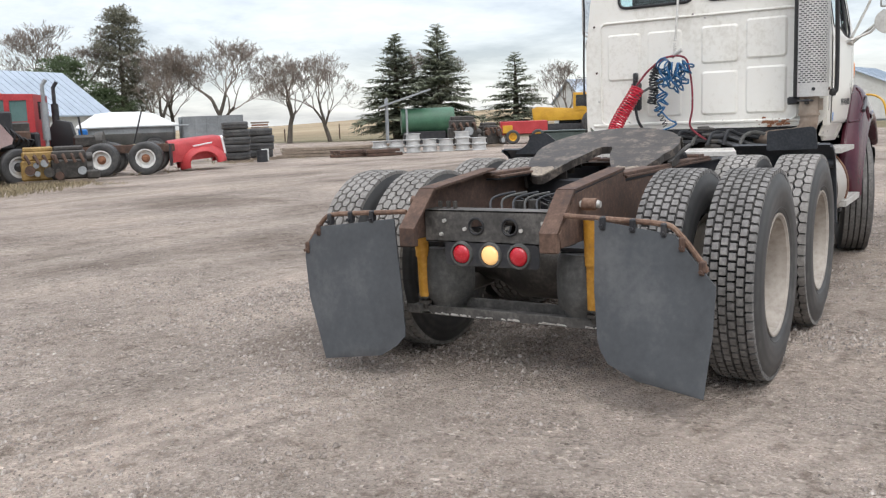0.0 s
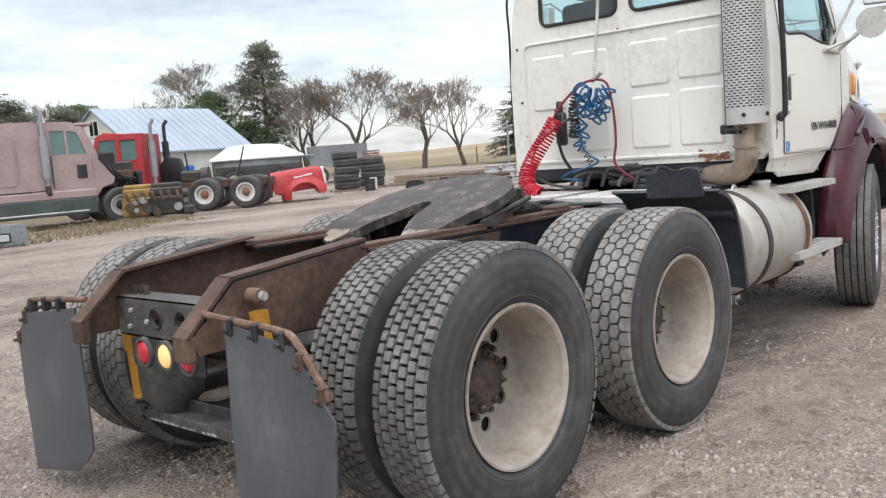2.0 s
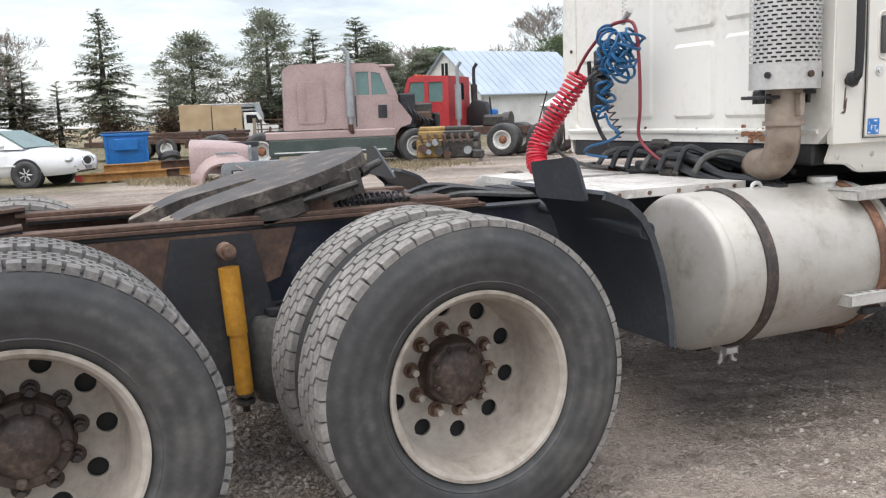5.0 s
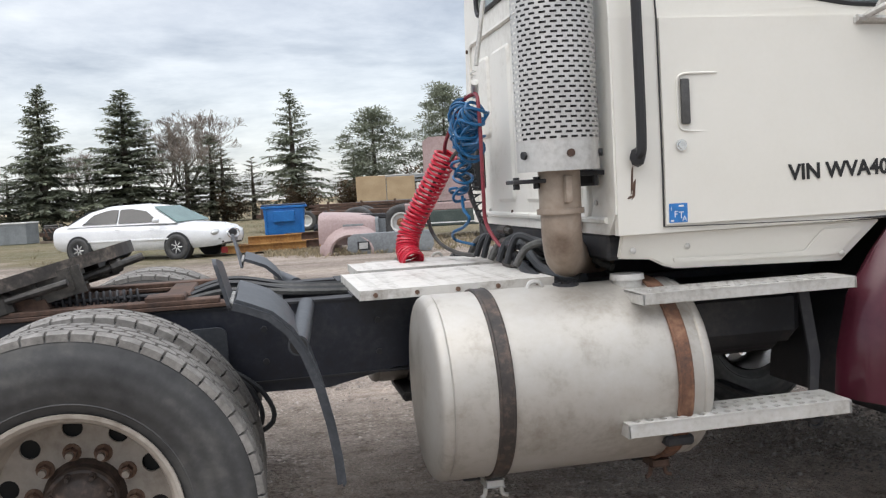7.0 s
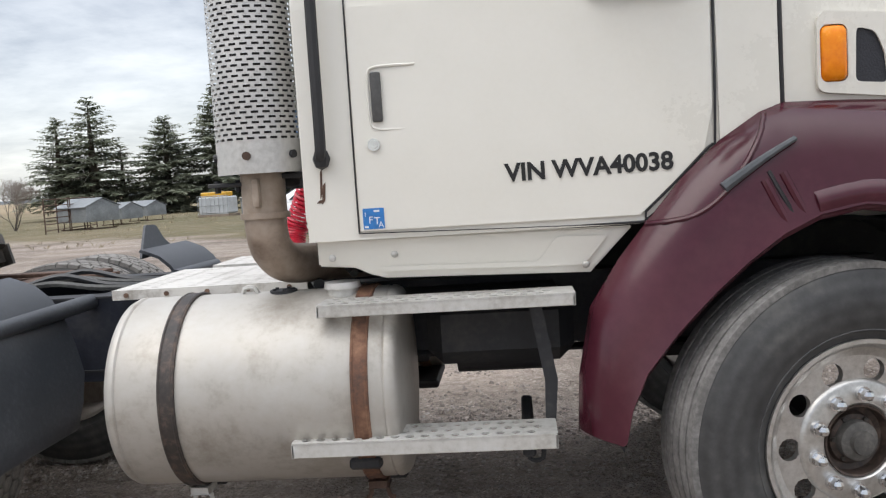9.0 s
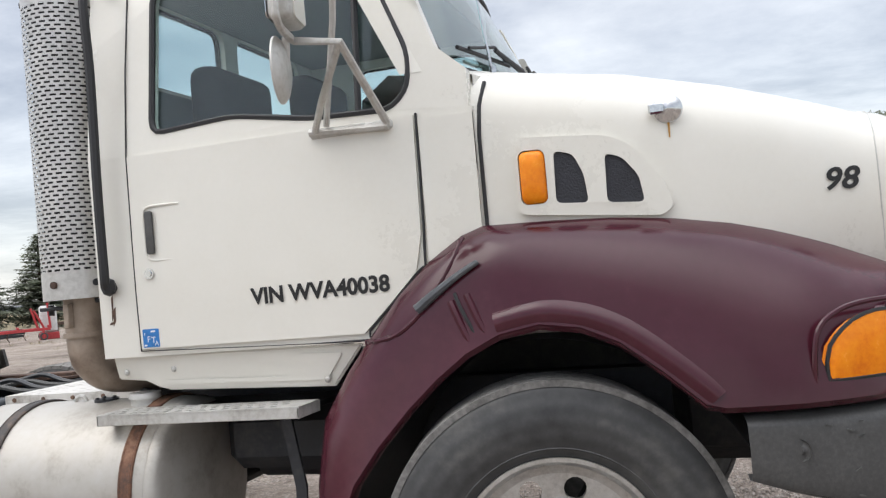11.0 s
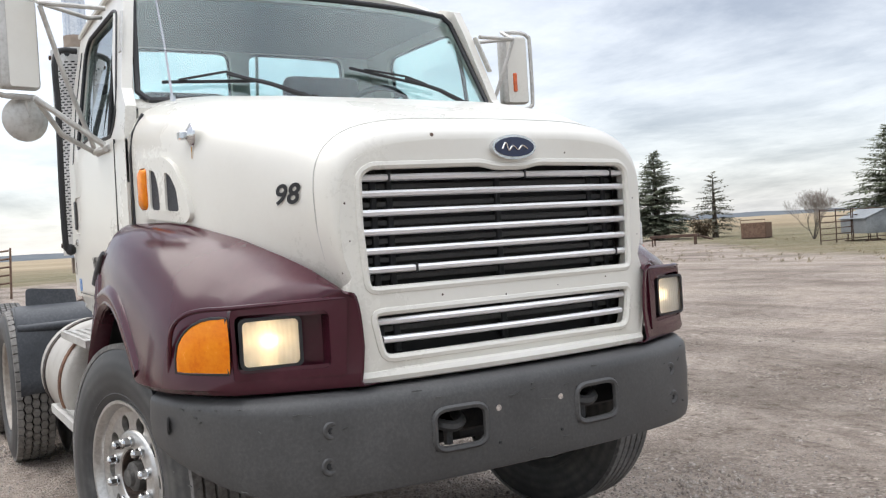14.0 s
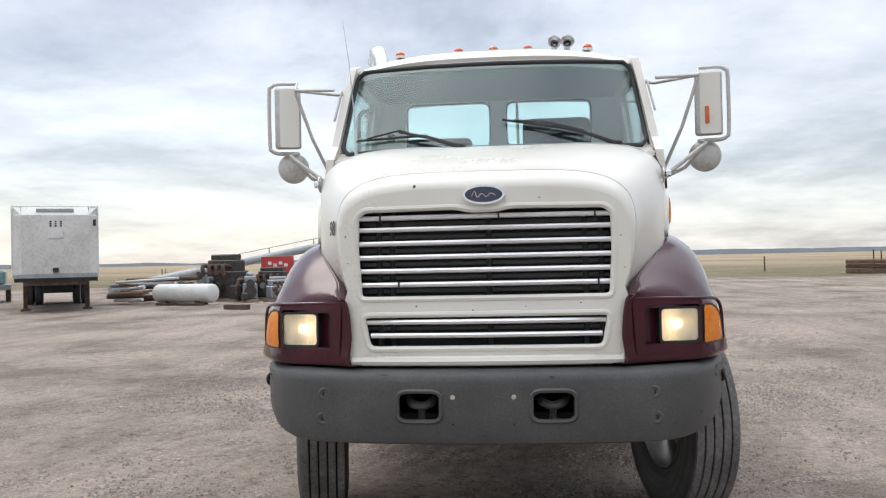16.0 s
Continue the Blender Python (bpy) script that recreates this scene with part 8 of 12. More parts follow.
def spruce(seed, h, spread, dense, clear, material, name="spruce_tree", label=""):
    """A conifer in tiers: drooping limbs, each a rib with rows of needle sprays."""
    rng = random.Random(seed)
    t = thing(name, label or "tall dark green spruce on dry grass", "tree", group="trees round the yard")
    trunk_mesh(h, 0.02 * h + 0.05, rng, t)
    vs, fs = [], []
    z = clear * h
    while z < h * 0.985:
        s = (z - clear * h) / (h - clear * h)
        reach = spread * ((1 - s) ** 0.85) * (0.55 + 0.45 * min(1, s / 0.08)) + 0.10
        nb = max(4, round((5 + 5 * (1 - s)) * dense))
        a0 = rng.uniform(0, 6.28)
        for i in range(nb):
            if rng.random() < 0.10:
                continue
            a = a0 + 6.283 * i / nb + rng.uniform(-0.28, 0.28)
            ln = reach * rng.uniform(0.62, 1.12)
            out = Vector((math.cos(a), math.sin(a), 0))
            z0 = z + rng.uniform(-0.5, 0.5)
            rise, sag = rng.uniform(0.0, 0.25) + 0.5 * s, rng.uniform(0.30, 0.55) * (1 - s)
            pt = lambda q: out * (ln * q) + Vector((0, 0, z0 + ln * (rise * q - sag * q * q)))
            k = len(vs)
            w = 0.012 + 0.006 * ln
            vs += [pt(0) + Vector((0, 0, w)), pt(0) - Vector((0, 0, w)), pt(0.5) - Vector((0, 0, w * 0.6)), pt(0.5) + Vector((0, 0, w * 0.6)), pt(1.0)]
            fs += [(k, k + 1, k + 2, k + 3), (k + 3, k + 2, k + 4)]
            m = max(4, int(ln / 0.125 * dense ** 0.5))
            for j in range(m):
                q = 0.14 + 0.86 * (j + rng.random()) / m
                p = pt(min(1, q))
                for sd in (-1, 1):
                    spread_a = a + sd * rng.uniform(0.35, 1.05)
                    d = Vector((math.cos(spread_a), math.sin(spread_a), rng.uniform(-0.55, 0.22))).normalized()
                    frond(vs, fs, p, d, (0.20 + 0.20 * ln * (1 - 0.55 * q)) * rng.uniform(0.7, 1.25), 0.052 + 0.013 * ln, rng)
                if rng.random() < 0.5:
                    frond(vs, fs, p, Vector((out.x * 0.3, out.y * 0.3, -1)).normalized(), 0.16 + 0.08 * ln, 0.04, rng)
        z += (0.20 + 0.17 * (1 - s)) / max(0.6, dense) * (h / 9) ** 0.3
    for i in range(26):
        a, zz = rng.uniform(0, 6.28), h * rng.uniform(0.93, 1.0)
        frond(vs, fs, Vector((0, 0, zz)), Vector((math.cos(a), math.sin(a), 0.9)).normalized(), 0.22, 0.035, rng)
    raw("crown", vs, fs, material, t, "drooping needle-covered limbs")
    return t


def pine(seed, h, wide, low, material=None, label=""):
    """A rounded pine: limbs that end in many tufts of needles, with gaps."""
    rng = random.Random(seed)
    t = thing("pine_tree", label or "dense dark green round-headed pine", "tree", group="trees round the yard")
    trunk_mesh(h * 0.93, 0.02 * h + 0.07, rng, t)
    vs, fs = [], []
    n = int(54 * wide * (h / 8))
    for i in range(n):
        u = (i + rng.random()) / n
        zz = low + (1 - low) * u
        prof = (math.sin(math.pi * min(1, 0.16 + 0.80 * u)) ** 0.75)
        a = i * 2.39996 + rng.uniform(-0.4, 0.4)
        r = wide * prof * rng.uniform(0.35, 1.08)
        c = Vector((math.cos(a) * r, math.sin(a) * r, h * zz + rng.uniform(-0.3, 0.3)))
        k = len(vs)
        root = Vector((0, 0, max(0.5, c.z - 0.5 * r)))
        vs += [root + Vector((0, 0, 0.03)), root - Vector((0, 0, 0.03)), c]
        fs.append((k, k + 1, k + 2))
        rr = rng.uniform(0.45, 0.85)
        for j in range(115):
            d = Vector((rng.gauss(0, 1), rng.gauss(0, 1), rng.gauss(0.25, 0.8))).normalized()
            p = c + Vector((d.x * rr, d.y * rr, d.z * rr * 0.62)) * rng.uniform(0.25, 0.95)
            frond(vs, fs, p, (d + Vector((0, 0, 0.45))).normalized(), rng.uniform(0.14, 0.30), rng.uniform(0.03, 0.06), rng)
    raw("crown", vs, fs, material or PINEGREEN, t, "tufted needle crown")
    return t


def bare_tree(seed, h, forks, spread, label="", stems=1, name="bare_tree"):
    """A leafless tree: limbs fork again and again into fine twigs."""
    rng = random.Random(seed)
    t = thing(name, label or "leafless broad tree with fine grey twigs", "tree", group="trees round the yard")
    bm = B()
    vs, fs = [], []

    def limb(p, d, ln, r, depth):
        n = 4 if depth > 2 else 3
        q = p
        pts = [p]
        for j in range(3):
            d = (d + Vector((rng.gauss(0, 0.10), rng.gauss(0, 0.10), rng.gauss(0.04, 0.08)))).normalized()
            q = q + d * (ln / 3)
            pts.append(q)
        if depth >= forks - 1:
            tube(bm, pts, r, 7, True, [r, r * 0.9, r * 0.8, r * 0.68])
        else:
            for a, b_, ra, rb in ((pts[0], pts[1], r, r * 0.86), (pts[1], pts[2], r * 0.86, r * 0.76), (pts[2], pts[3], r * 0.76, r * 0.62)):
                ax = (b_ - a).normalized()
                u = ax.orthogonal().normalized()
                v = ax.cross(u)
                k = len(vs)
                for c, rr in ((a, ra), (b_, rb)):
                    vs.extend([c + u * (rr * math.cos(2.0944 * i)) + v * (rr * math.sin(2.0944 * i)) for i in range(3)])
                fs.extend([(k + i, k + (i + 1) % 3, k + 3 + (i + 1) % 3, k + 3 + i) for i in range(3)])
        if depth == 0:
            return
        kids = 3 if depth >= forks - 1 or rng.random() < 0.55 else 2
        for i in range(kids):
            a = rng.uniform(0, 6.28)
            up = d.orthogonal().normalized()
            side = (up * math.cos(a) + d.cross(up) * math.sin(a))
            nd = (d + side * rng.uniform(0.35, spread) + Vector((0, 0, 0.26))).normalized()
            limb(pts[rng.choice((2, 3, 3))], nd, ln * rng.uniform(0.62, 0.86), max(0.0075, r * rng.uniform(0.50, 0.62)), depth - 1)

    for s in range(stems):
        d0 = Vector((rng.uniform(-0.12, 0.12), rng.uniform(-0.12, 0.12), 1)) if stems == 1 else Vector((math.cos(s * 6.28 / stems) * 0.4, math.sin(s * 6.28 / stems) * 0.4, 1))
        limb(Vector((0.05 * s, 0, -0.1)), d0.normalized(), h * 0.25, 0.020 * h / stems ** 0.5, forks)
    part("trunk", bm, BARK, t, "", True)
    raw("crown", vs, fs, TWIG, t, "mesh of leafless twigs")
    return t


def shrub(seed, h, wide, material, label):
    rng = random.Random(seed)
    t = thing("shrub", label, "shrub", group="shrubs by the trees")
    vs, fs = [], []
    bm = B()
    for i in range(9):
        a = rng.uniform(0, 6.28)
        tip = Vector((math.cos(a) * wide * rng.uniform(0.2, 0.8), math.sin(a) * wide * rng.uniform(0.2, 0.8), h * rng.uniform(0.5, 0.9)))
        tube(bm, [(0.05 * math.cos(a), 0.05 * math.sin(a), -0.05), tip * 0.5 + Vector((0, 0, 0.15)), tip], 0.02, 4, True, [0.035, 0.025, 0.01])
        for j in range(150):
            p = tip * rng.uniform(0.25, 1.0) + Vector((rng.gauss(0, 0.3), rng.gauss(0, 0.3), rng.gauss(0, 0.22)))
            p.z = max(0.03, p.z)
            frond(vs, fs, p, Vector((rng.gauss(0, 1), rng.gauss(0, 1), rng.uniform(0.1, 1))).normalized(), rng.uniform(0.18, 0.36), 0.05, rng)
    part("stem", bm, BARK, t)
    raw("crown", vs, fs, material, t)
    return t


def plant(proto, x, y, h, wide=1.0, turn=0.0, base=1.0):
    """A copy of a tree, scaled to the height h."""
    k = h / base
    return copy_thing(proto, pose(x, y, ground_z(x, y) - 0.02, 0, 0, turn) @ Matrix.Diagonal((k * wide, k * wide, k, 1)))


def settle(proto, x, y, h, base, wide=1.0, turn=0.0):
    k = h / base
    proto.matrix_basis = pose(x, y, ground_z(x, y) - 0.02, 0, 0, turn) @ Matrix.Diagonal((k * wide, k * wide, k, 1))


SP_FULL = spruce(11, 10.0, 2.35, 1.3, 0.085, NEEDLES)
SP_WIDE = spruce(12, 10.0, 3.1, 1.3, 0.06, NEEDLES, label="broad dark green spruce on dry grass")
SP_THIN = spruce(13, 9.0, 2.15, 0.75, 0.12, OLDNEEDLE, label="thin greyish spruce with gaps between limbs")
SP_OPEN = spruce(14, 10.0, 2.4, 1.0, 0.14, NEEDLES, label="open-limbed dark green spruce")
PN_ROUND = pine(21, 8.0, 2.9, 0.14)
PN_TALL = pine(22, 11.0, 2.0, 0.20, OLDNEEDLE, "tall narrow pine with thin grey-green crown")
PN_MID = pine(23, 9.0, 1.95, 0.15, NEEDLES, "upright green pine with soft outline")
BR_BIG = bare_tree(31, 8.0, 9, 0.85)
BR_OPEN = bare_tree(32, 8.0, 8, 0.95, "leafless tree with a dark forked trunk")
BR_BUSH = bare_tree(33, 4.5, 6, 0.8, "leafless many-stemmed bush tree", stems=5)
SHRUB = shrub(41, 2.2, 2.0, BROWNLEAF, "brown winter shrub with dry leaves")

for proto, base, wd, spots in (
    (SP_FULL, 10, 1.38, ((-12.2, 60.8, 9.7, 20), (-7.0, 61.8, 9.7, 130), (53.8, 37.8, 8.2, 40), (-17.2, 59.0, 9, 300), (-40.6, 47.0, 6.8, 75), (15.8, 64.7, 5.6, 10), (27.1, 58.0, 5.8, 190))),
    (SP_WIDE, 10, 1.38, ((55.5, 35.0, 8.6, 0), (-44.3, 43.0, 8.8, 50), (-20.8, 58.2, 7.9, 110), (19.3, 63.9, 5.8, 230), (-46.5, 40.1, 6.5, 310))),
    (SP_THIN, 9, 1.35, ((-26.0, 57.6, 6.2, 0), (-0.5, 62.4, 8, 90), (1.6, 63.0, 6.6, 210), (-15.0, 62.6, 6.2, 150), (-3.0, 62.0, 6.8, 60), (-37.6, 49.9, 7, 250), (-23.6, 57.0, 7.2, 20))),
    (SP_OPEN, 10, 1.42, ((4.6, 62.4, 9.2, 0), (18.9, 60.1, 8.4, 120), (58.3, 29.7, 6.8, 220), (-1.3, 63.5, 6.8, 280), (21.9, 59.2, 9.2, 15), (-27.6, 55.9, 7.6, 200), (-25.4, 56.4, 9, 75), (9.4, 65.8, 5.6, 75))),
    (PN_ROUND, 8, 1.22, ((36.2, 54.4, 6.6, 0), (28.6, 60.0, 7.6, 140), (38.8, 53.4, 5.4, 250))),
    (PN_TALL, 11, 1.15, ((41.0, 54.0, 10.4, 0),)),
    (PN_MID, 9, 1.25, ((15.7, 60.9, 8.9, 0), (10.5, 61.9, 7.5, 120), (23.6, 59.3, 6.6, 200), (27.0, 58.4, 6, 33), (25.6, 62.5, 6, 310))),
    (BR_BIG, 8, 1.15, ((42.4, 51.0, 9.4, 0), (45.0, 48.6, 8.6, 100), (49.1, 45.0, 7.4, 200), (38.6, 57.5, 10, 290), (-2.5, 65.4, 8.6, 45), (28.0, 64.0, 7.4, 15), (57.1, 37.5, 7.4, 150), (44.0, 52.6, 7.6, 222))),
    (BR_OPEN, 8, 1.1, ((51.0, 42.4, 8.6, 0), (60.2, 26.6, 6.6, 200), (61.1, 23.6, 9, 80), (-4.6, 66.0, 8, 120), (-9.8, 65.5, 6.5, 20))),
    (BR_BUSH, 4.5, 1.0, ((-29.0, 60.0, 4.2, 0), (-21.1, 38.7, 3.4, 140), (-47.6, 33.1, 2.6, 70))),
    (SHRUB, 2.2, 1.0, ((5.2, 59.9, 2.6, 0), (8.5, 59.6, 2.2, 80), (12.5, 59.7, 2.8, 140), (16.6, 59.0, 2.3, 200), (0.2, 61.5, 1.8, 33), (20.1, 58.5, 1.9, 260), (-36.0, 47.0, 1.4, 80)))):
    first = True
    for x, y, h, turn in spots:
        if first:
            settle(proto, x, y, h, base, wd, turn)
            first = False
        else:
            plant(proto, x, y, h, wd, turn, base)

# ---------------------------------------------------------------- loose stones and dry grass
PEBBLE = mat("loose_stone", (0.29, 0.25, 0.22), 0.9, dark=(0.11, 0.09, 0.075), light=(0.55, 0.50, 0.45), big=30.0, fine=9, mix=0.75, bump=0.2)
rngs = random.Random(9)
vs, fs = [], []


def stone(x, y, r):
    k = len(vs)
    z = ground_z(x, y) - 0.008 + 0.022 * noise.noise((x * 0.45, y * 0.45, 3.1)) + 0.008 * noise.noise((x * 1.7, y * 1.7, 9.1))
    a0 = rngs.uniform(0, 6.28)
    sx, sy, h = r * rngs.uniform(0.8, 1.3), r * rngs.uniform(0.65, 1.0), r * rngs.uniform(0.45, 0.8)
    for i in range(5):
        a = a0 + i * 1.2566
        vs.append((x + sx * math.cos(a) * rngs.uniform(0.85, 1.1), y + sy * math.sin(a) * rngs.uniform(0.85, 1.1), z - 0.004 + h * 0.25 * rngs.random()))
    for i in range(3):
        a = a0 + 0.5 + i * 2.094
        vs.append((x + 0.5 * sx * math.cos(a), y + 0.5 * sy * math.sin(a), z + h * rngs.uniform(0.8, 1.1)))
    fs.extend([(k, k + 1, k + 5), (k + 1, k + 2, k + 6, k + 5), (k + 2, k + 3, k + 6), (k + 3, k + 4, k + 7, k + 6), (k + 4, k, k + 5, k + 7), (k + 5, k + 6, k + 7)])


for i in range(95000):
    u = rngs.random()
    if u < 0.30:
        x, y = rngs.uniform(-5, 1.5), rngs.uniform(-4.2, 4.5)
    elif u < 0.62:
        x, y = rngs.uniform(-1.5, 6.5), rngs.uniform(-2.6, 3.0)
    elif u < 0.80:
        x, y = rngs.uniform(3, 9.5), rngs.uniform(-3.5, 5)
    else:
        x, y = rngs.uniform(-14, 12), rngs.uniform(-7, 12)
    if 0.5 + noise.noise((x * 0.9, y * 0.9, 4.4)) + 0.5 * noise.noise((x * 3.1, y * 3.1, 8.0)) < rngs.uniform(0.15, 0.75):
        continue
    stone(x, y, min(0.021, 0.0058 * math.exp(abs(rngs.gauss(0, 0.60)))))
peb = raw("gravel_stones", vs, fs, PEBBLE, None)
tagged(peb, "loose grey-brown stones scattered over the gravel", "gravel", kind="stuff")

vs, fs = [], []
for i in range(5200):
    u = rngs.random()
    if u < 0.45:
        x, y = rngs.uniform(2, 11), rngs.uniform(16.5, 22.5)
    elif u < 0.8:
        x, y = rngs.uniform(-30, 22), rngs.uniform(20, 56)
    else:
        x, y = rngs.uniform(12, 40), rngs.uniform(22, 40)
    if noise.noise((x * 0.35, y * 0.35, 1.0)) < rngs.uniform(-0.3, 0.4):
        continue
    g0 = Vector((x, y, ground_z(x, y) - 0.02))
    for k in range(7):
        a = rngs.uniform(0, 6.28)
        frond(vs, fs, g0 + Vector((0.05 * math.cos(a), 0.05 * math.sin(a), 0)), Vector((math.cos(a) * 0.6, math.sin(a) * 0.6, 1)).normalized(), rngs.uniform(0.06, 0.20), 0.012, rngs)
tuft = raw("grass_tufts", vs, fs, STRAW, None)
tagged(tuft, "short dry straw-coloured grass tufts", "grass", kind="stuff")

# ---------------------------------------------------------------- surroundings: paints
MAUVE = mat("faded_mauve_paint", (0.36, 0.265, 0.255), 0.45, dark=(0.27, 0.195, 0.188), light=(0.43, 0.33, 0.315), big=1.2, fine=20, bump=0.03)
SKIRTGREEN = mat("dark_green_skirt", (0.055, 0.075, 0.068), 0.5, dark=(0.035, 0.05, 0.045), light=(0.09, 0.11, 0.10), big=2, fine=25, bump=0.05)
WINEPAINT = mat("wine_red_paint", (0.10, 0.022, 0.035), 0.4, dark=(0.065, 0.014, 0.022), light=(0.145, 0.04, 0.055), big=1.5, fine=20, bump=0.03)
FADEDRED = mat("faded_red_paint", (0.42, 0.035, 0.040), 0.5, dark=(0.29, 0.022, 0.026), light=(0.52, 0.07, 0.07), big=1.6, fine=25, bump=0.05)
OLDWHITE = mat("chalky_white_paint", (0.62, 0.62, 0.60), 0.6, dark=(0.47, 0.46, 0.43), light=(0.72, 0.72, 0.70), big=1.0, fine=15, bump=0.06)
CARWHITE = mat("glossy_white_paint", (0.74, 0.75, 0.76), 0.25, dark=(0.68, 0.69, 0.70), light=(0.78, 0.79, 0.80), big=1.5, fine=40, bump=0.01, coat=0.5)
ROOFBLUE = mat("blue_grey_roof_sheet", (0.36, 0.42, 0.49), 0.45, metal=0.2, dark=(0.29, 0.34, 0.40), light=(0.44, 0.50, 0.57), big=0.5, fine=8, bump=0.05)
TARP = mat("white_tarp", (0.62, 0.63, 0.61), 0.65, dark=(0.50, 0.51, 0.49), light=(0.70, 0.71, 0.69), big=1.5, fine=10, bump=0.25, dist=0.02)
GALV = mat("dull_galvanised_steel", (0.33, 0.35, 0.36), 0.5, metal=0.45, dark=(0.24, 0.255, 0.265), light=(0.43, 0.45, 0.46), big=2, fine=20, bump=0.08)
GREYPAINT = mat("weathered_grey_paint", (0.20, 0.215, 0.225), 0.6, dark=(0.13, 0.14, 0.15), light=(0.28, 0.30, 0.31), big=1.5, fine=18, bump=0.1)
DARKGLASS = mat("dark_tinted_glass", (0.012, 0.014, 0.016), 0.06, bump=0, rough_var=0.02, coat=0.4)
GREENGLASS = mat("green_cab_glass", (0.12, 0.20, 0.19), 0.08, bump=0, rough_var=0.02)
BLUEBIN = mat("blue_bin_paint", (0.010, 0.135, 0.42), 0.42, dark=(0.008, 0.095, 0.31), light=(0.02, 0.18, 0.50), big=2, fine=20, bump=0.06)
BLACKLID = mat("blue_black_lid", (0.02, 0.045, 0.10), 0.5, bump=0.05)
WORKYELLOW = mat("machine_yellow", (0.60, 0.33, 0.025), 0.45, dark=(0.44, 0.23, 0.02), light=(0.68, 0.40, 0.05), big=1.5, fine=20, bump=0.05)
BEAMORANGE = mat("rusty_yellow_steel", (0.36, 0.185, 0.055), 0.75, dark=(0.18, 0.085, 0.035), light=(0.50, 0.29, 0.10), big=3, fine=25, bump=0.2)
OLDWOOD = mat("weathered_wood", (0.25, 0.20, 0.155), 0.85, dark=(0.15, 0.118, 0.09), light=(0.36, 0.30, 0.24), big=2, fine=25, bump=0.25)
BROWNWOOD = mat("brown_door_wood", (0.28, 0.165, 0.085), 0.75, dark=(0.19, 0.105, 0.052), light=(0.36, 0.23, 0.13), big=2, fine=25, bump=0.2)
SILVERRIM = mat("dull_silver_rim", (0.55, 0.55, 0.54), 0.45, metal=0.4, dark=(0.40, 0.395, 0.38), light=(0.65, 0.65, 0.64), big=4, fine=30, bump=0.08)
MACHGREEN = mat("machine_green", (0.045, 0.13, 0.075), 0.5, dark=(0.028, 0.085, 0.05), light=(0.075, 0.18, 0.11), big=1.5, fine=20, bump=0.06)
TANBOX = mat("tan_crate_board", (0.42, 0.31, 0.19), 0.8, dark=(0.32, 0.23, 0.135), light=(0.50, 0.385, 0.25), big=1.2, fine=20, bump=0.1)
CASTYELLOW = mat("dirty_yellow_engine", (0.30, 0.19, 0.06), 0.6, dark=(0.13, 0.085, 0.035), light=(0.44, 0.30, 0.11), big=5, fine=25, bump=0.3)
LAMPGLASS = mat("clear_lamp_face", (0.55, 0.56, 0.55), 0.15, metal=0.3, bump=0.1)
TOTEWHITE = mat("white_plastic_tote", (0.50, 0.52, 0.54), 0.5, bump=0.05)


def spot(x, y, rz=0.0, z=0.0):
    return pose(x, y, ground_z(x, y) - 0.01 + z, 0, 0, rz)


def slab(parent, name, material, x0, x1, y0, y1, z0, z1, bevel=0.015, label=""):
    bm = B()
    box(bm, x0, x1, y0, y1, z0, z1, bevel)
    return part(name, bm, material, parent, label)


def rod(parent, name, material, pts, r, label="", n=8):
    bm = B()
    tube(bm, pts, r, n)
    return part(name, bm, material, parent, label, True, 50)


def prism(parent, name, material, outline, y0, y1, label="", bevel=0.0, tilt=0.0):
    """A side outline of (x, z) pushed through from y0 to y1."""
    bm = B()
    plate(bm, outline, [], lambda u, v, d: Vector((u, y0 + d, v)), y1 - y0)
    if bevel:
        es = [e_ for e_ in bm.edges if len(e_.link_faces) == 2 and e_.calc_face_angle(0) > 0.7]
        bmesh.ops.bevel(bm, geom=es, offset=bevel, segments=2, affect="EDGES", profile=0.6)
    return part(name, bm, material, parent, label, True, 35)


_round = {}


def round_mesh(key, profile, material, n=28):
    if key not in _round:
        bm = B()
        lathe(bm, profile, n)
        bmesh.ops.recalc_face_normals(bm, faces=bm.faces[:])
        for f in bm.faces:
            f.smooth = True
        for e_ in bm.edges:
            if len(e_.link_faces) == 2 and e_.calc_face_angle(0) > 0.8:
                e_.smooth = False
        me = bpy.data.meshes.new(key)
        bm.to_mesh(me)
        bm.free()
        me.materials.append(material)
        _round[key] = me
    return _round[key]


def tyre_mesh(r, w):
    a = r * 0.58
    return round_mesh("tyre_%d_%d" % (r * 1000, w * 1000), [(a, -w * 0.44), (a * 1.12, -w * 0.5), (r * 0.86, -w * 0.52), (r * 0.96, -w * 0.46), (r, -w * 0.38), (r, -w * 0.12), (r * 0.975, -w * 0.10), (r * 0.975, w * 0.10), (r, w * 0.12),
                      (r, w * 0.38), (r * 0.96, w * 0.46), (r * 0.86, w * 0.52), (a * 1.12, w * 0.5), (a, w * 0.44), (a, -w * 0.44)], TYRE, 32)


def rim_mesh(r, w, material):
    a = r * 0.585
    return round_mesh("rim_%d_%s" % (r * 1000, material.name), [(0, -w * 0.16), (a * 0.34, -w * 0.16), (a * 0.36, -w * 0.10), (a * 0.72, -w * 0.02), (a * 0.82, -w * 0.20), (a * 0.86, -w * 0.46), (a, -w * 0.47), (a, w * 0.47), (a * 0.88, w * 0.46),
                      (a * 0.84, w * 0.10), (a * 0.5, w * 0.12), (0, w * 0.14)], material, 28)


def set_mesh(name, me, parent, m):
    ob = new(name, me)
    ob.parent = parent
    ob.matrix_basis = m
    return ob


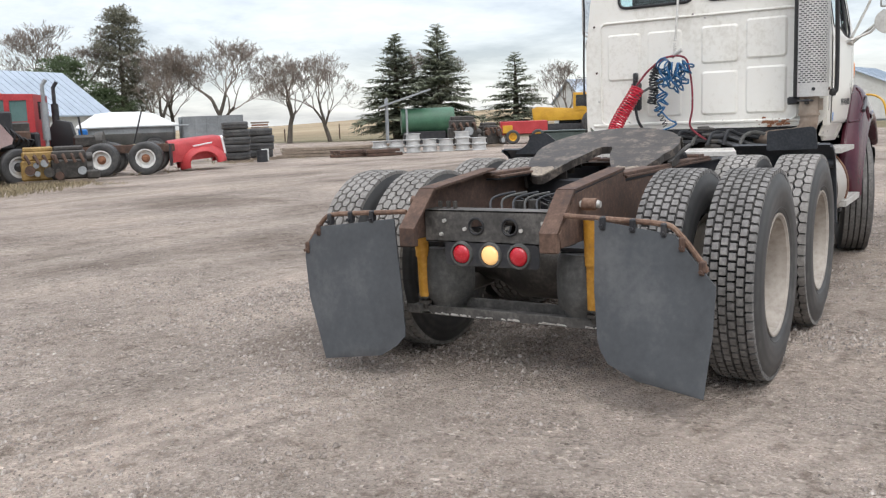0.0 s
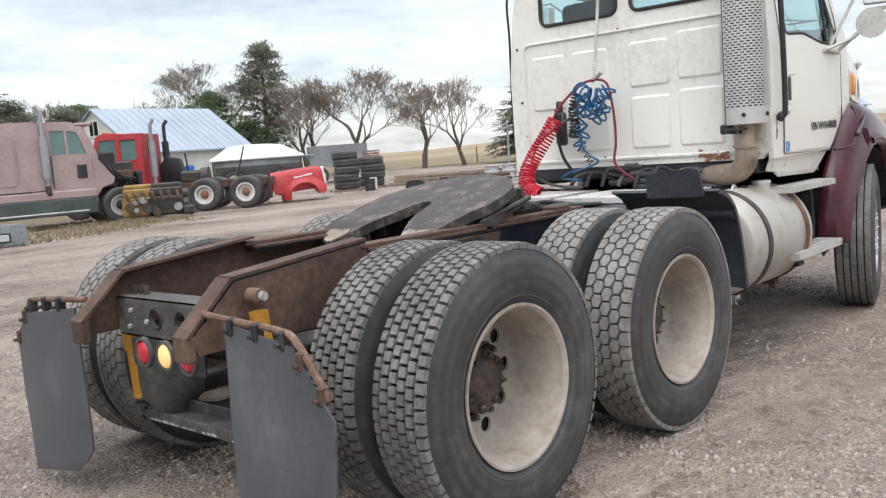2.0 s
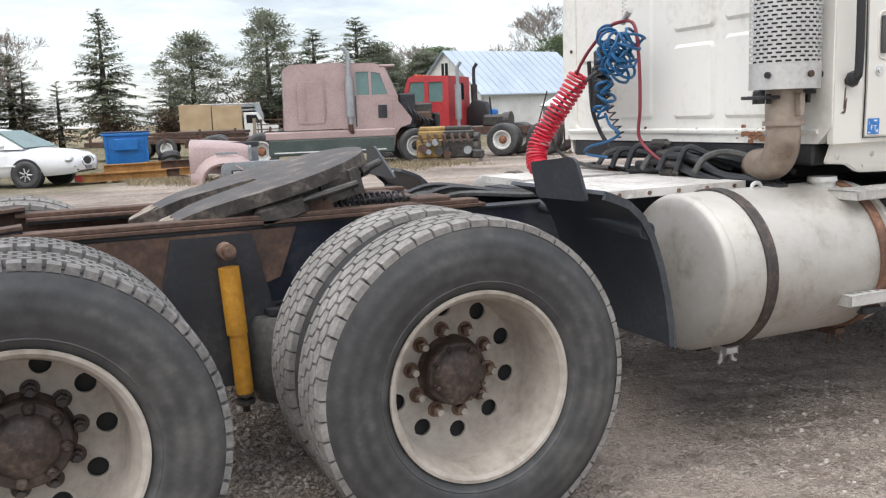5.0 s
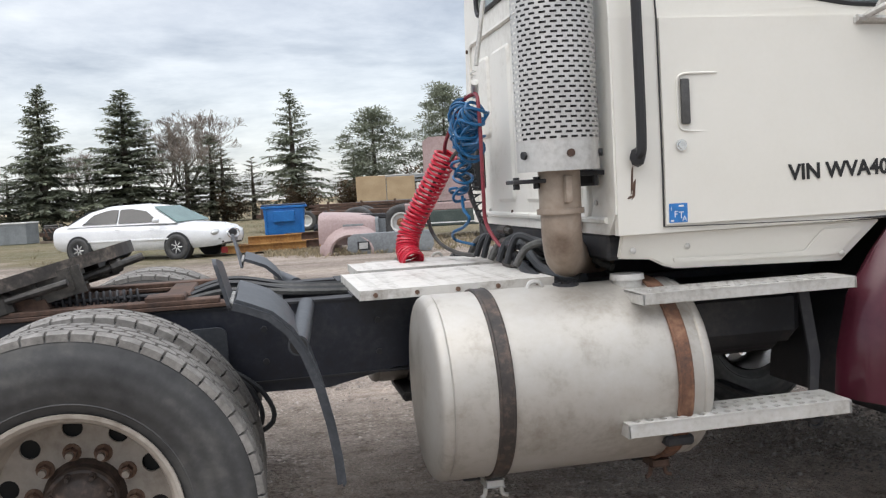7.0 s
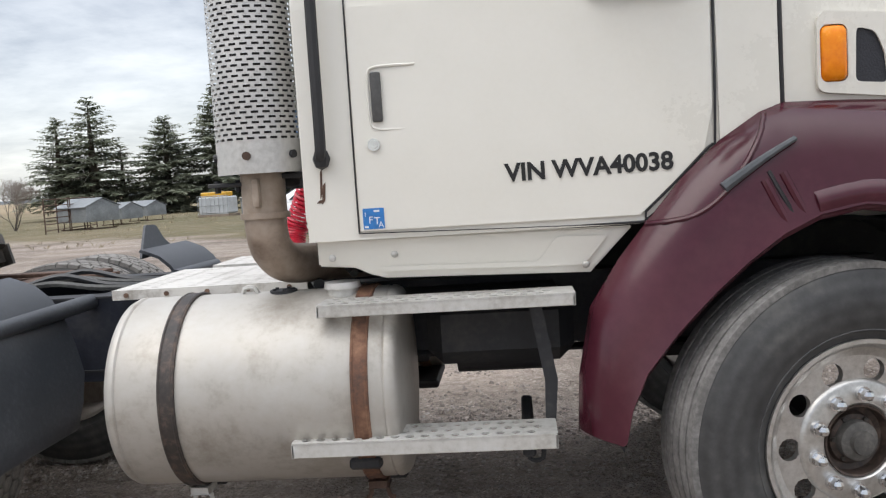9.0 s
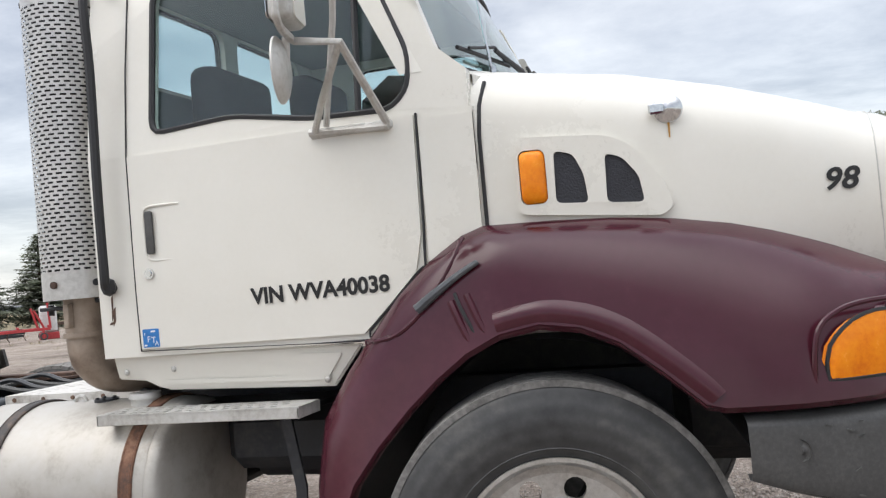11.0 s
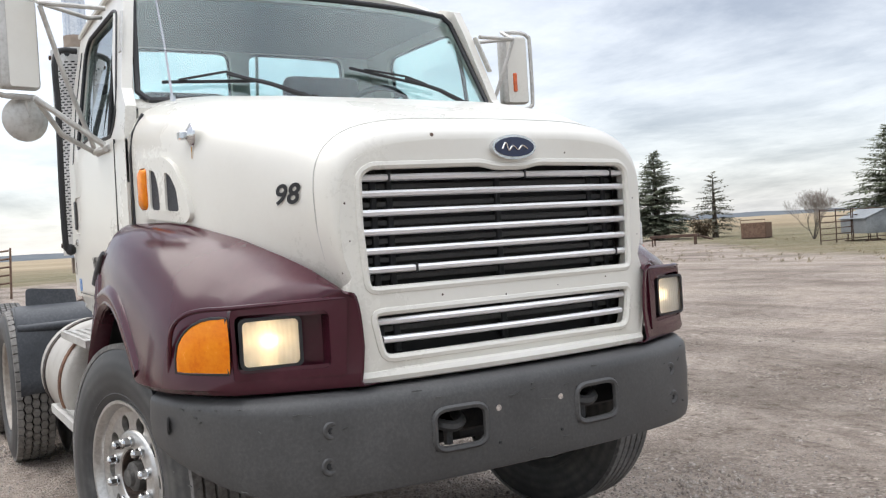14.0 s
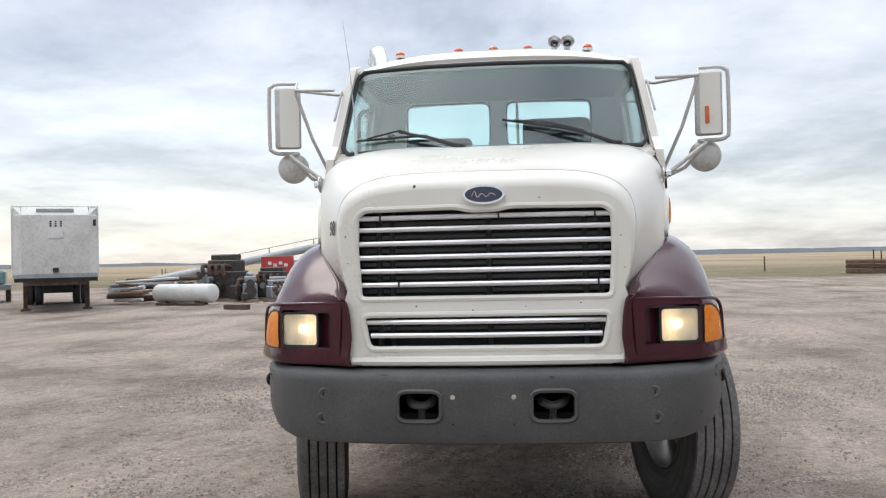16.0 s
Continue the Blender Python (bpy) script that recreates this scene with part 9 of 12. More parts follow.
def road_wheel(parent, x, y, r, w, rim, hub=None, steer=0.0):
    """A tyre on its rim, standing on the ground of its thing; the dished side faces local -Y."""
    t = set_mesh("wheel", tyre_mesh(r, w), parent, pose(x, y, r, 0, 0, steer))
    set_mesh("rim", rim_mesh(r, w, rim), t, Matrix())
    if hub:
        me = round_mesh("hub_%d_%s" % (r * 1000, hub.name), [(0, -w * 0.5), (r * 0.12, -w * 0.5), (r * 0.15, -w * 0.4), (r * 0.24, -w * 0.22), (r * 0.26, -w * 0.1), (0, -w * 0.1)], hub, 16)
        set_mesh("hub", me, t, Matrix())
    return t


def lying_tyre(label):
    t = tagged(new("tyre"), label, "tyre", "stacked used tyres")
    set_mesh("casing", tyre_mesh(0.52, 0.29), t, pose(0, 0, 0.15, 90))
    return t


# ---------------------------------------------------------------- tyre stacks
first_tyre = None
for sx, sy, n in ((21.5, 23.5, 5), (23.3, 23.9, 4)):
    for i in range(n):
        m = pose(sx + 0.03 * math.sin(i * 2.1 + sx), sy + 0.03 * math.cos(i * 1.7), 0.10 + 0.298 * i, 0, 0, 40 * i)
        if first_tyre is None:
            first_tyre = lying_tyre("used black truck tyre lying in a stack")
            first_tyre.matrix_basis = m
        else:
            copy_thing(first_tyre, m)
for sx, sy in ((21.5, 23.5), (23.3, 23.9)):
    pal = thing("pallet", "grey wooden pallet under stacked tyres", "pallet", spot(sx, sy, -40), "pallets in the yard")
    for k in range(3):
        slab(pal, "runner", OLDWOOD, -0.55, 0.55, -0.5 + 0.46 * k, -0.42 + 0.46 * k, 0, 0.08, 0)
    for k in range(6):
        slab(pal, "board", OLDWOOD, -0.55 + 0.2 * k, -0.45 + 0.2 * k, -0.52, 0.52, 0.08, 0.10, 0)
drum_ring = thing("wooden_reel", "rusty brown reel on top of stacked tyres", "reel", pose(23.3, 23.9, 0.10 + 4 * 0.298))
for k in range(3):
    bm = B()
    cyl(bm, (0, 0, 0.10 * k), (0, 0, 0.10 * k + 0.07), 0.37 - 0.03 * (k % 2), None, 20)
    part("layer", bm, ORANGERUST if k % 2 else OLDWOOD, drum_ring)
bucket = thing("steel_drum", "small dark steel drum on gravel", "drum", spot(21.4, 22.1, 20))
bm = B()
lathe(bm, [(0, 0), (0.2, 0), (0.21, 0.02), (0.2, 0.22), (0.215, 0.23), (0.2, 0.25), (0.21, 0.46), (0.19, 0.47), (0.18, 0.44), (0, 0.44)], 20, Matrix.Rotation(radians(90), 4, "X"))
part("shell", bm, BLACKSTEEL, bucket)
slab(bucket, "liner", OLDWHITE, 0.2, 0.45, -0.1, 0.12, 0.05, 0.5, 0.01, "white scrap panel leaning on it")


# ---------------------------------------------------------------- a truck hood lying on the ground
def truck_hood(at, paint, label, trim, length=1.75, half=0.85, tip=8):
    t = thing("truck_hood", label, "truck hood", at)
    rows = []
    n = 9
    for i in range(n):
        s = i / (n - 1)
        x = length * s
        hw = lerp(half, half * 0.72, s)
        top = lerp(0.98, 0.86, s ** 1.5) - (0.05 if i == n - 1 else 0)
        low = lerp(0.30, 0.18, s)
        prof = [(-hw, low), (-hw * 1.01, low + 0.25), (-hw * 0.98, top - 0.16), (-hw * 0.9, top - 0.05), (-hw * 0.6, top), (0, top + 0.03), (hw * 0.6, top), (hw * 0.9, top - 0.05), (hw * 0.98, top - 0.16), (hw * 1.01, low + 0.25), (hw, low)]
        rows.append([Vector((x, y, z)) for y, z in prof])
    bm = B()
    loft(bm, rows)
    thicken(bm, Vector((-0.01, 0, -0.025)))
    part("shell", bm, paint, t, "", True, 50)
    for s in (-1, 1):
        rows = []
        for i in range(13):
            a = radians(-8 + 196 * i / 12)
            cx, cz = length * 0.55, 0.06
            rows.append([Vector((cx + r * math.cos(a), s * y, max(0.0, cz + r * math.sin(a) * 0.82))) for r, y in ((0.45, half * 0.72), (0.45, half * 1.14), (0.50, half * 1.18), (0.60, half * 1.12), (0.72, half * 0.96), (0.78, half * 0.80))])
        bm = B()
        loft(bm, rows)
        thicken(bm, Vector((0, -s * 0.02, -0.01)))
        part("fender", bm, paint, t, "", True, 50)
    bm = B()
    plate(bm, rounded(-half * 0.74, 0.20, half * 0.74, 0.84, 0.08), [rounded(-half * 0.62, 0.28, half * 0.62, 0.76, 0.06)], lambda u, v, d: Vector((length + 0.03 - d, u, v)), 0.07)
    part("grille_surround", bm, trim, t, "dull bright grille surround")
    bm = B()
    box(bm, length - 0.03, length + 0.0, -half * 0.64, half * 0.64, 0.26, 0.78)
    part("grille_screen", bm, MESHDARK, t, "dark grille screen")
    slab(t, "emblem", trim, length * 0.42, length * 0.78, -half - 0.02, -half * 0.98, 0.66, 0.71, 0.005)
    return t


truck_hood(spot(16.4, 21.5, -37) @ pose(0, 0, 0.02, 0, -9, 0), FADEDRED, "red truck hood with bright grille rim on gravel", BRIGHT, 1.75, 0.75)
mauve_hood = truck_hood(spot(3.4, 18.0, -12), MAUVE, "dusty mauve truck hood lying on dry ground", GREYPAINT, 1.35, 0.85)
grey_bumper = thing("truck_bumper", "grey truck bumper with lamps leaning on a hood", "bumper", spot(4.85, 16.9, -8))
prism(grey_bumper, "beam", GREYPAINT, [(-0.9, 0.0), (0.95, 0.0), (1.02, 0.15), (1.0, 0.42), (0.9, 0.48), (-0.85, 0.48), (-0.98, 0.40), (-1.0, 0.1)], -0.18, 0.10, "", 0.03)
for x in (-0.62, 0.30, 0.52):
    slab(grey_bumper, "lamp_frame", BLACKSTEEL, x - 0.14, x + 0.14, -0.195, -0.175, 0.10, 0.30, 0.004)
    slab(grey_bumper, "lamp", LAMPGLASS, x - 0.10, x + 0.10, -0.205, -0.19, 0.13, 0.27, 0.004, "clear square lamp")
scrap_panel = thing("radiator", "old grey radiator core standing behind the bumper", "radiator", spot(4.4, 17.5, -8))
slab(scrap_panel, "core", GREYPAINT, -0.45, 0.45, -0.05, 0.05, 0.05, 0.80, 0.01)
slab(scrap_panel, "top_tank", BLACKSTEEL, -0.48, 0.48, -0.07, 0.07, 0.80, 0.92, 0.02)
slab(scrap_panel, "bottom_tank", BLACKSTEEL, -0.48, 0.48, -0.07, 0.07, 0.0, 0.06, 0.01)


# ---------------------------------------------------------------- trucks in the row
def tandem(t, rim, hub=None, x=0.0, gap=1.28, half=1.0, r=0.52):
    for dx in (-gap / 2, gap / 2):
        for s in (-1, 1):
            a = road_wheel(t, x + dx, s * half, r, 0.28, rim, hub)
            b_ = road_wheel(t, x + dx, s * (half - 0.33), r, 0.28, rim)
            if s > 0:
                a.matrix_basis = a.matrix_basis @ Matrix.Rotation(math.pi, 4, "Z")
        rod(t, "axle", RUST, [(x + dx, -half, r), (x + dx, half, r)], 0.075)


def rails(t, x0, x1, z=0.82):
    for s in (-1, 1):
        slab(t, "frame_rail", RUST, x0, x1, s * 0.43 - 0.04, s * 0.43 + 0.04, z - 0.13, z + 0.12, 0.01)
    for k in range(5):
        x = lerp(x0 + 0.1, x1 - 0.4, k / 4)
        slab(t, "crossmember", RUST, x, x + 0.1, -0.39, 0.39, z - 0.09, z + 0.08, 0.01)


def cab_shell(t, paint, side, half, y_windows, glassm, label=""):
    """A cab from its side outline (x, z), with cut side windows."""
    for s in (-1, 1):
        bm = B()
        plate(bm, side, y_windows, lambda u, v, d, s=s: Vector((u, s * (half - d - 0.06 * max(0, v - 1.9)), v)), 0.05)
        part("side_panel", bm, paint, t)
        for w in y_windows:
            bm = B()
            plate(bm, w, [], lambda u, v, d, s=s: Vector((u, s * (half - 0.03 - d - 0.06 * max(0, v - 1.9)), v)), 0.01)
            part("window", bm, glassm, t)
    n = len(side)
    bm = B()
    rows = [[Vector((u, y * (half - 0.02 - 0.06 * max(0, v - 1.9)) / half, v)) for y in (-half, 0, half)] for u, v in side]
    loft(bm, rows + [rows[0]])
    part("skin", bm, paint, t, label, True, 30)


def stack(t, x, y, z0, z1, material=None):
    material = material or GALV
    rod(t, "exhaust_stack", material, [(x, y, z0), (x, y, z1 - 0.5), (x, y, z1 - 0.18), (x - 0.12, y, z1)], 0.062)
    rod(t, "muffler", material, [(x, y, z0 + 0.25), (x, y, z0 + 0.30), (x, y, z0 + 1.35), (x, y, z0 + 1.40)], 0.115)


# mauve sleeper tractor with its hood gone
mv = thing("sleeper_truck", "mauve sleeper truck without hood on dry grass", "truck", spot(5.5, 22.8, -13))
rails(mv, -1.5, 6.2)
tandem(mv, OLDWHITE, ORANGERUST)
for s in (-1, 1):
    w = road_wheel(mv, 5.1, s * 0.98, 0.51, 0.28, SILVERRIM, BLACKSTEEL)
    if s > 0:
        w.matrix_basis = w.matrix_basis @ Matrix.Rotation(math.pi, 4, "Z")
rod(mv, "front_axle", RUST, [(5.1, -0.95, 0.5), (5.1, 0.95, 0.5)], 0.06)
cab_shell(mv, MAUVE, [(1.35, 1.08), (3.15, 1.08), (3.15, 2.85), (3.0, 2.95), (1.55, 2.92), (1.38, 2.80)], 1.13, [], DARKGLASS)
for x in (1.9, 2.45):
    slab(mv, "grab_rib", MAUVE, x, x + 0.05, -1.165, -1.128, 1.35, 2.35, 0.012)
slab(mv, "locker_door", MAUVE, 1.72, 2.45, -1.145, -1.128, 1.25, 2.45, 0.005)
cab_shell(mv, MAUVE, [(3.2, 1.0), (4.55, 1.0), (4.62, 1.95), (4.28, 2.78), (3.95, 2.92), (3.2, 2.92)], 1.08,
          [[(3.42, 2.02), (3.78, 2.02), (3.78, 2.68), (3.42, 2.68)], [(3.86, 2.02), (4.32, 2.02), (4.12, 2.62), (3.86, 2.68)]], GREENGLASS)
slab(mv, "sun_visor", MAUVE, 4.1, 4.55, -1.05, 1.05, 2.80, 2.87, 0.02)
bm = B()
loft(bm, [[Vector((4.625, -0.92, 2.02)), Vector((4.625, 0.92, 2.02))], [Vector((4.335, -0.86, 2.74)), Vector((4.335, 0.86, 2.74))]])
thicken(bm, Vector((0.012, 0, 0.005)))
part("windscreen", bm, GREENGLASS, mv, "pale reflecting windscreen")
slab(mv, "door_seam", SKIRTGREEN, 3.36, 3.40, -1.09, -1.079, 1.12, 2.0, 0.002)
slab(mv, "door_step_hatch", BLACKSTEEL, 4.02, 4.28, -1.095, -1.079, 1.35, 1.72, 0.004)
slab(mv, "skirt", SKIRTGREEN, 0.85, 4.45, -1.16, -0.9, 0.36, 0.82, 0.03, "dark green side skirt")
slab(mv, "skirt_stripe", OLDWHITE, 1.0, 4.2, -1.168, -1.158, 0.44, 0.475, 0.002, "white stripe")
slab(mv, "step_fairing", MAUVE, 0.75, 4.5, -1.15, -0.85, 0.80, 1.05, 0.04)
prism(mv, "cowl_fender", MAUVE, [(4.45, 0.45), (4.5, 0.85), (4.65, 1.05), (4.95, 1.15), (5.0, 1.30), (4.55, 1.9), (4.45, 1.9)], -1.1, -0.85)
for nm, m_, dims in (("engine", GREASE, (4.75, 5.75, -0.38, 0.38, 0.75, 1.75)), ("radiator", BLACKSTEEL, (5.8, 5.95, -0.55, 0.55, 0.65, 1.45)), ("air_pipe", BLACKSTEEL, (4.7, 5.2, -0.62, -0.38, 1.0, 2.05)), ("front_bracket", RUST, (5.95, 6.35, -0.6, 0.6, 0.55, 0.95)), ("manifold", RUST, (4.85, 5.7, -0.55, -0.39, 1.2, 1.5))):
    slab(mv, nm, m_, *dims, 0.05)
for k in range(8):
    a = k * 0.8
    rod(mv, "hose", BLACKRUB, smooth_line([(4.7 + 0.13 * k, -0.45, 0.9 + 0.1 * (k % 3)), (4.8 + 0.13 * k, -0.66 - 0.05 * math.sin(a), 1.3 + 0.12 * math.sin(a)), (4.65 + 0.13 * k, -0.5, 1.95 - 0.1 * k)], 4), 0.028)
stack(mv, 3.2, -1.2, 1.15, 3.35)
rod(mv, "stack_foot", RUST, smooth_line([(3.2, -1.2, 1.2), (3.22, -1.15, 1.0), (3.4, -0.9, 0.9)], 4), 0.07)

# wine-red sleeper truck behind it
wr = thing("sleeper_truck", "wine-red high-roof sleeper truck seen from behind", "truck", spot(12.4, 33.9, -20))
rails(wr, -3.2, 3.0)
tandem(wr, OLDWHITE, None, -1.9)
for s in (-1, 1):
    road_wheel(wr, 3.0, s * 0.95, 0.51, 0.28, SILVERRIM)
cab_shell(wr, WINEPAINT, [(-0.6, 1.0), (2.0, 1.0), (2.1, 2.0), (1.4, 2.7), (0.9, 3.05), (0.2, 3.45), (-0.35, 3.5), (-0.6, 3.35)], 1.12, [[(1.1, 2.0), (1.75, 2.0), (1.4, 2.5), (1.1, 2.55)]], DARKGLASS)
prism(wr, "hood", WINEPAINT, [(2.05, 0.8), (3.9, 0.8), (3.95, 1.45), (2.1, 1.95)], -0.85, 0.85, "", 0.05)
for y in (-0.6, 0, 0.6):
    slab(wr, "marker_lamp", MARKERRED, 0.9, 1.0, y - 0.06, y + 0.06, 3.05, 3.12, 0.01)

# red cab on a bare chassis
rt = thing("chassis_truck", "red truck cab on a bare rusty chassis", "truck", spot(15.2, 21.3, 133))
rails(rt, -0.9, 5.2)
tandem(rt, OLDWHITE, ORANGERUST, 0.6, 1.32, 1.0)
for s in (-1, 1):
    road_wheel(rt, 5.3, s * 0.95, 0.50, 0.27, OLDWHITE)
cab_shell(rt, FADEDRED, [(3.1, 0.95), (4.75, 0.95), (4.8, 1.75), (4.55, 2.58), (4.4, 2.66), (3.1, 2.62)], 0.98,
          [[(3.95, 1.80), (4.62, 1.80), (4.45, 2.46), (3.95, 2.46)], [(3.3, 1.80), (3.8, 1.80), (3.8, 2.44), (3.3, 2.44)]], GREENGLASS)
slab(rt, "rear_window", DARKGLASS, 3.085, 3.11, -0.4, 0.4, 1.85, 2.4, 0.004)
for y in (-0.7, -0.35, 0, 0.35, 0.7):
    slab(rt, "roof_lamp", MARKERRED, 4.3, 4.4, y - 0.05, y + 0.05, 2.64, 2.72, 0.01)
stack(rt, 2.85, 0.75, 0.95, 3.05)
stack(rt, 2.85, -0.75, 0.95, 3.05, BLACKSTEEL)
prism(rt, "mud_wing", BLACKRUB, [(2.2, 0.95), (3.05, 0.95), (3.05, 1.55), (2.85, 1.85), (2.4, 1.75)], -0.98, -0.55, "", 0.05)
slab(rt, "gearbox", GREASE, 1.5, 2.2, -0.34, 0.34, 0.90, 1.32, 0.08)
bm = B()
cyl(bm, (1.3, 0, 1.08), (1.55, 0, 1.08), 0.33, 0.30, 20)
part("flywheel_housing", bm, GREASE, rt)
rod(rt, "lever", BLACKSTEEL, [(1.9, 0.1, 0.9), (2.0, 0.1, 1.9)], 0.03)
rod(rt, "lever", BLACKSTEEL, [(0.4, -0.1, 1.0), (0.1, -0.1, 2.0)], 0.025)
slab(rt, "blue_pump", BLUEBIN, 1.8, 2.05, -0.2, 0.1, 0.95, 1.5, 0.05, "faded blue pump")
for s in (-1, 1):
    slab(rt, "mudflap", BLACKRUB, -0.85, -0.80, s * 1.0 - 0.3, s * 1.0 + 0.3, 0.25, 0.95, 0.01)


# ---------------------------------------------------------------- engines and scrap
def engine(at, paint, label, k=1.0, seed=1):
    rng = random.Random(seed)
    t = thing("engine", label, "engine", at, "engines and scrap in the yard")
    slab(t, "cradle", OLDWOOD, -0.7 * k, 0.7 * k, -0.3 * k, 0.3 * k, 0, 0.12, 0.01, "wooden blocks")
    slab(t, "block", paint, -0.55 * k, 0.5 * k, -0.27 * k, 0.27 * k, 0.12, 0.75 * k, 0.05)
    slab(t, "head", paint, -0.5 * k, 0.45 * k, -0.2 * k, 0.2 * k, 0.74 * k, 1.02 * k, 0.04)
    slab(t, "rocker_cover", paint, -0.46 * k, 0.4 * k, -0.13 * k, 0.13 * k, 1.0 * k, 1.16 * k, 0.04)
    for i in range(4):
        x = lerp(-0.4, 0.35, i / 3) * k
        rod(t, "port_pipe", RUST, smooth_line([(x, -0.2 * k, 0.85 * k), (x, -0.42 * k, 0.88 * k), (x + 0.08, -0.45 * k, 0.65 * k)], 3), 0.05 * k)
    for i in range(5):
        c = (rng.uniform(-0.6, 0.6) * k, -rng.uniform(0.28, 0.4) * k, rng.uniform(0.25, 0.7) * k)
        bm = B()
        cyl(bm, c, (c[0], c[1] - 0.14 * k, c[2]), rng.uniform(0.07, 0.16) * k, None, 14)
        part("housing", bm, rng.choice((GREASE, RUST, GALV)), t)
    for i in range(2):
        bm = B()
        cyl(bm, (0.5 * k, 0, 0.4 + 0.3 * i), (0.66 * k, 0, 0.4 + 0.3 * i), (0.24 - 0.08 * i) * k, None, 18)
        part("pulley", bm, GREASE, t)
    slab(t, "starter_motor", GREASE, 0.45 * k, 0.85 * k, -0.35 * k, -0.1 * k, 0.1, 0.4 * k, 0.05)
    return t


engine(spot(10.7, 20.4, -30), CASTYELLOW, "dirty yellow engine block on wooden cradle", 0.9, 3)
engine(spot(11.3, 19.9, -40), GREASE, "greasy black gearbox and engine on blocks", 0.9, 4)
engine(spot(32.5, 19.5, -50), GREASE, "black greasy engine on the ground", 1.3, 5)
engine(spot(33.4, 18.6, -20), GREASE, "black greasy engine on the ground", 1.0, 6)
engine(spot(-23.6, -11.3, 60), GREASE, "black greasy engine in a scrap heap", 1.55, 7)
engine(spot(-22.3, -10.0, 20), GALV, "grey aluminium engine in a scrap heap", 0.95, 8)
engine(spot(-24.0, -9.6, 80), GREASE, "black greasy engine in a scrap heap", 1.1, 9)
engine(spot(-22.6, -9.0, 140), GALV, "grey aluminium engine in a scrap heap", 0.8, 10)


def plank_pile(at, n, length, label, material=None, seed=1, high=3, wide=1.0):
    rng = random.Random(seed)
    t = thing("plank_pile", label, "wood pile", at, "timber piles")
    for i in range(n):
        lay = i % high
        x0 = rng.uniform(-0.25, 0.25)
        y = (i // high) * wide / max(1, n // high) - wide / 2
        bm = B()
        box(bm, x0 - length / 2 * rng.uniform(0.8, 1), x0 + length / 2, y, y + wide / max(1, n // high) * 0.9, 0.02 + lay * 0.14, 0.14 + lay * 0.14, 0.008, Matrix.Rotation(rng.uniform(-0.05, 0.05), 4, "Z"))
        part("plank", bm, material or OLDWOOD, t)
    return t


plank_pile(spot(25.5, 22.4, -48), 9, 3.6, "grey timbers lying in a low pile", None, 1)
plank_pile(spot(27.3, 21.6, -48), 12, 2.6, "grey timbers lying in a low pile", None, 2, 3)
plank_pile(spot(24.6, 20.2, -40), 6, 1.3, "rusty brown scrap boards on gravel", RUST, 3, 2)
plank_pile(spot(25.0, 19.0, -40), 6, 1.3, "rusty brown scrap boards on gravel", RUST, 4, 2)

# wheel rims stacked in a row
rim_thing = None
for i in range(7):
    s = i / 6
    for k in range(3 if i in (2, 5) else 2):
        m = pose(lerp(26.9, 29.4, s) + 0.04 * k, lerp(20.4, 16.9, s) + 0.03 * k, 0.14 + 0.27 * k + (0.02 if i % 2 else 0), 90, 0, 30 * i)
        if rim_thing is None:
            rim_thing = tagged(new("wheel_rim"), "dull silver truck wheel rim stacked on gravel", "wheel rim", "stacked wheel rims")
            a = 0.36
            me = round_mesh("loose_rim", [(0.12, -0.02), (0.2, -0.03), (0.25, 0.03), (0.27, -0.09), (0.29, -0.13), (a, -0.135), (a, -0.115), (0.30, -0.09), (0.29, 0.09), (a, 0.115), (a, 0.135), (0.275, 0.13), (0.26, 0.06), (0.2, 0.0), (0.12, 0.01), (0.12, -0.02)], SILVERRIM, 28)
            set_mesh("steel_rim", me, rim_thing, Matrix())
            rim_thing.matrix_basis = m
        else:
            copy_thing(rim_thing, m)

# ---------------------------------------------------------------- trailers and boxes in the row
tp = thing("hopper_trailer", "grey hopper trailer under a peaked white tarp", "trailer", spot(27.1, 36.9, -36) @ Matrix.Scale(1.16, 4))
rows = []
for x, e_ in ((-2.05, 0.72), (-1.9, 0.9), (0, 1.0), (1.9, 0.9), (2.05, 0.72)):
    rows.append([Vector((x, y * e_, z)) for y, z in ((-1.2, 1.42), (-1.2, 1.10), (-0.6, 0.62), (0.6, 0.62), (1.2, 1.10), (1.2, 1.42))])
bm = B()
loft(bm, rows, True, True, True)
part("hopper", bm, GREYPAINT, tp, "grey steel hopper body", True, 25)
bm = B()
loft(bm, [[Vector((x, y * w, z)) for y, z in ((-1.24, 1.40), (-1.2, 1.47), (-0.5, 1.47 + h * 0.75), (0, 1.47 + h), (0.5, 1.47 + h * 0.75), (1.2, 1.47), (1.24, 1.40))] for x, w, h in ((-2.12, 0.95, 0.05), (-2.0, 1, 0.10), (-1.3, 1, 0.55), (-0.6, 1, 0.62), (0.6, 1, 0.60), (1.2, 1, 0.52), (2.0, 1, 0.10), (2.12, 0.95, 0.05))])
part("tarp", bm, TARP, tp, "peaked white tarp", True, 60)
slab(tp, "top_rail", GALV, -2.15, 2.6, -1.25, -1.19, 1.36, 1.42, 0.01)
for x in (-1.1, 1.1):
    for s in (-1, 1):
        road_wheel(tp, x, s * 0.9, 0.45, 0.25, OLDWHITE)
    slab(tp, "leg", GREYPAINT, x - 0.06, x + 0.06, -0.9, 0.9, 0.4, 0.75, 0.01)
db = thing("dump_box", "weathered grey steel dump box", "dump box", spot(30.5, 34.2, -38))
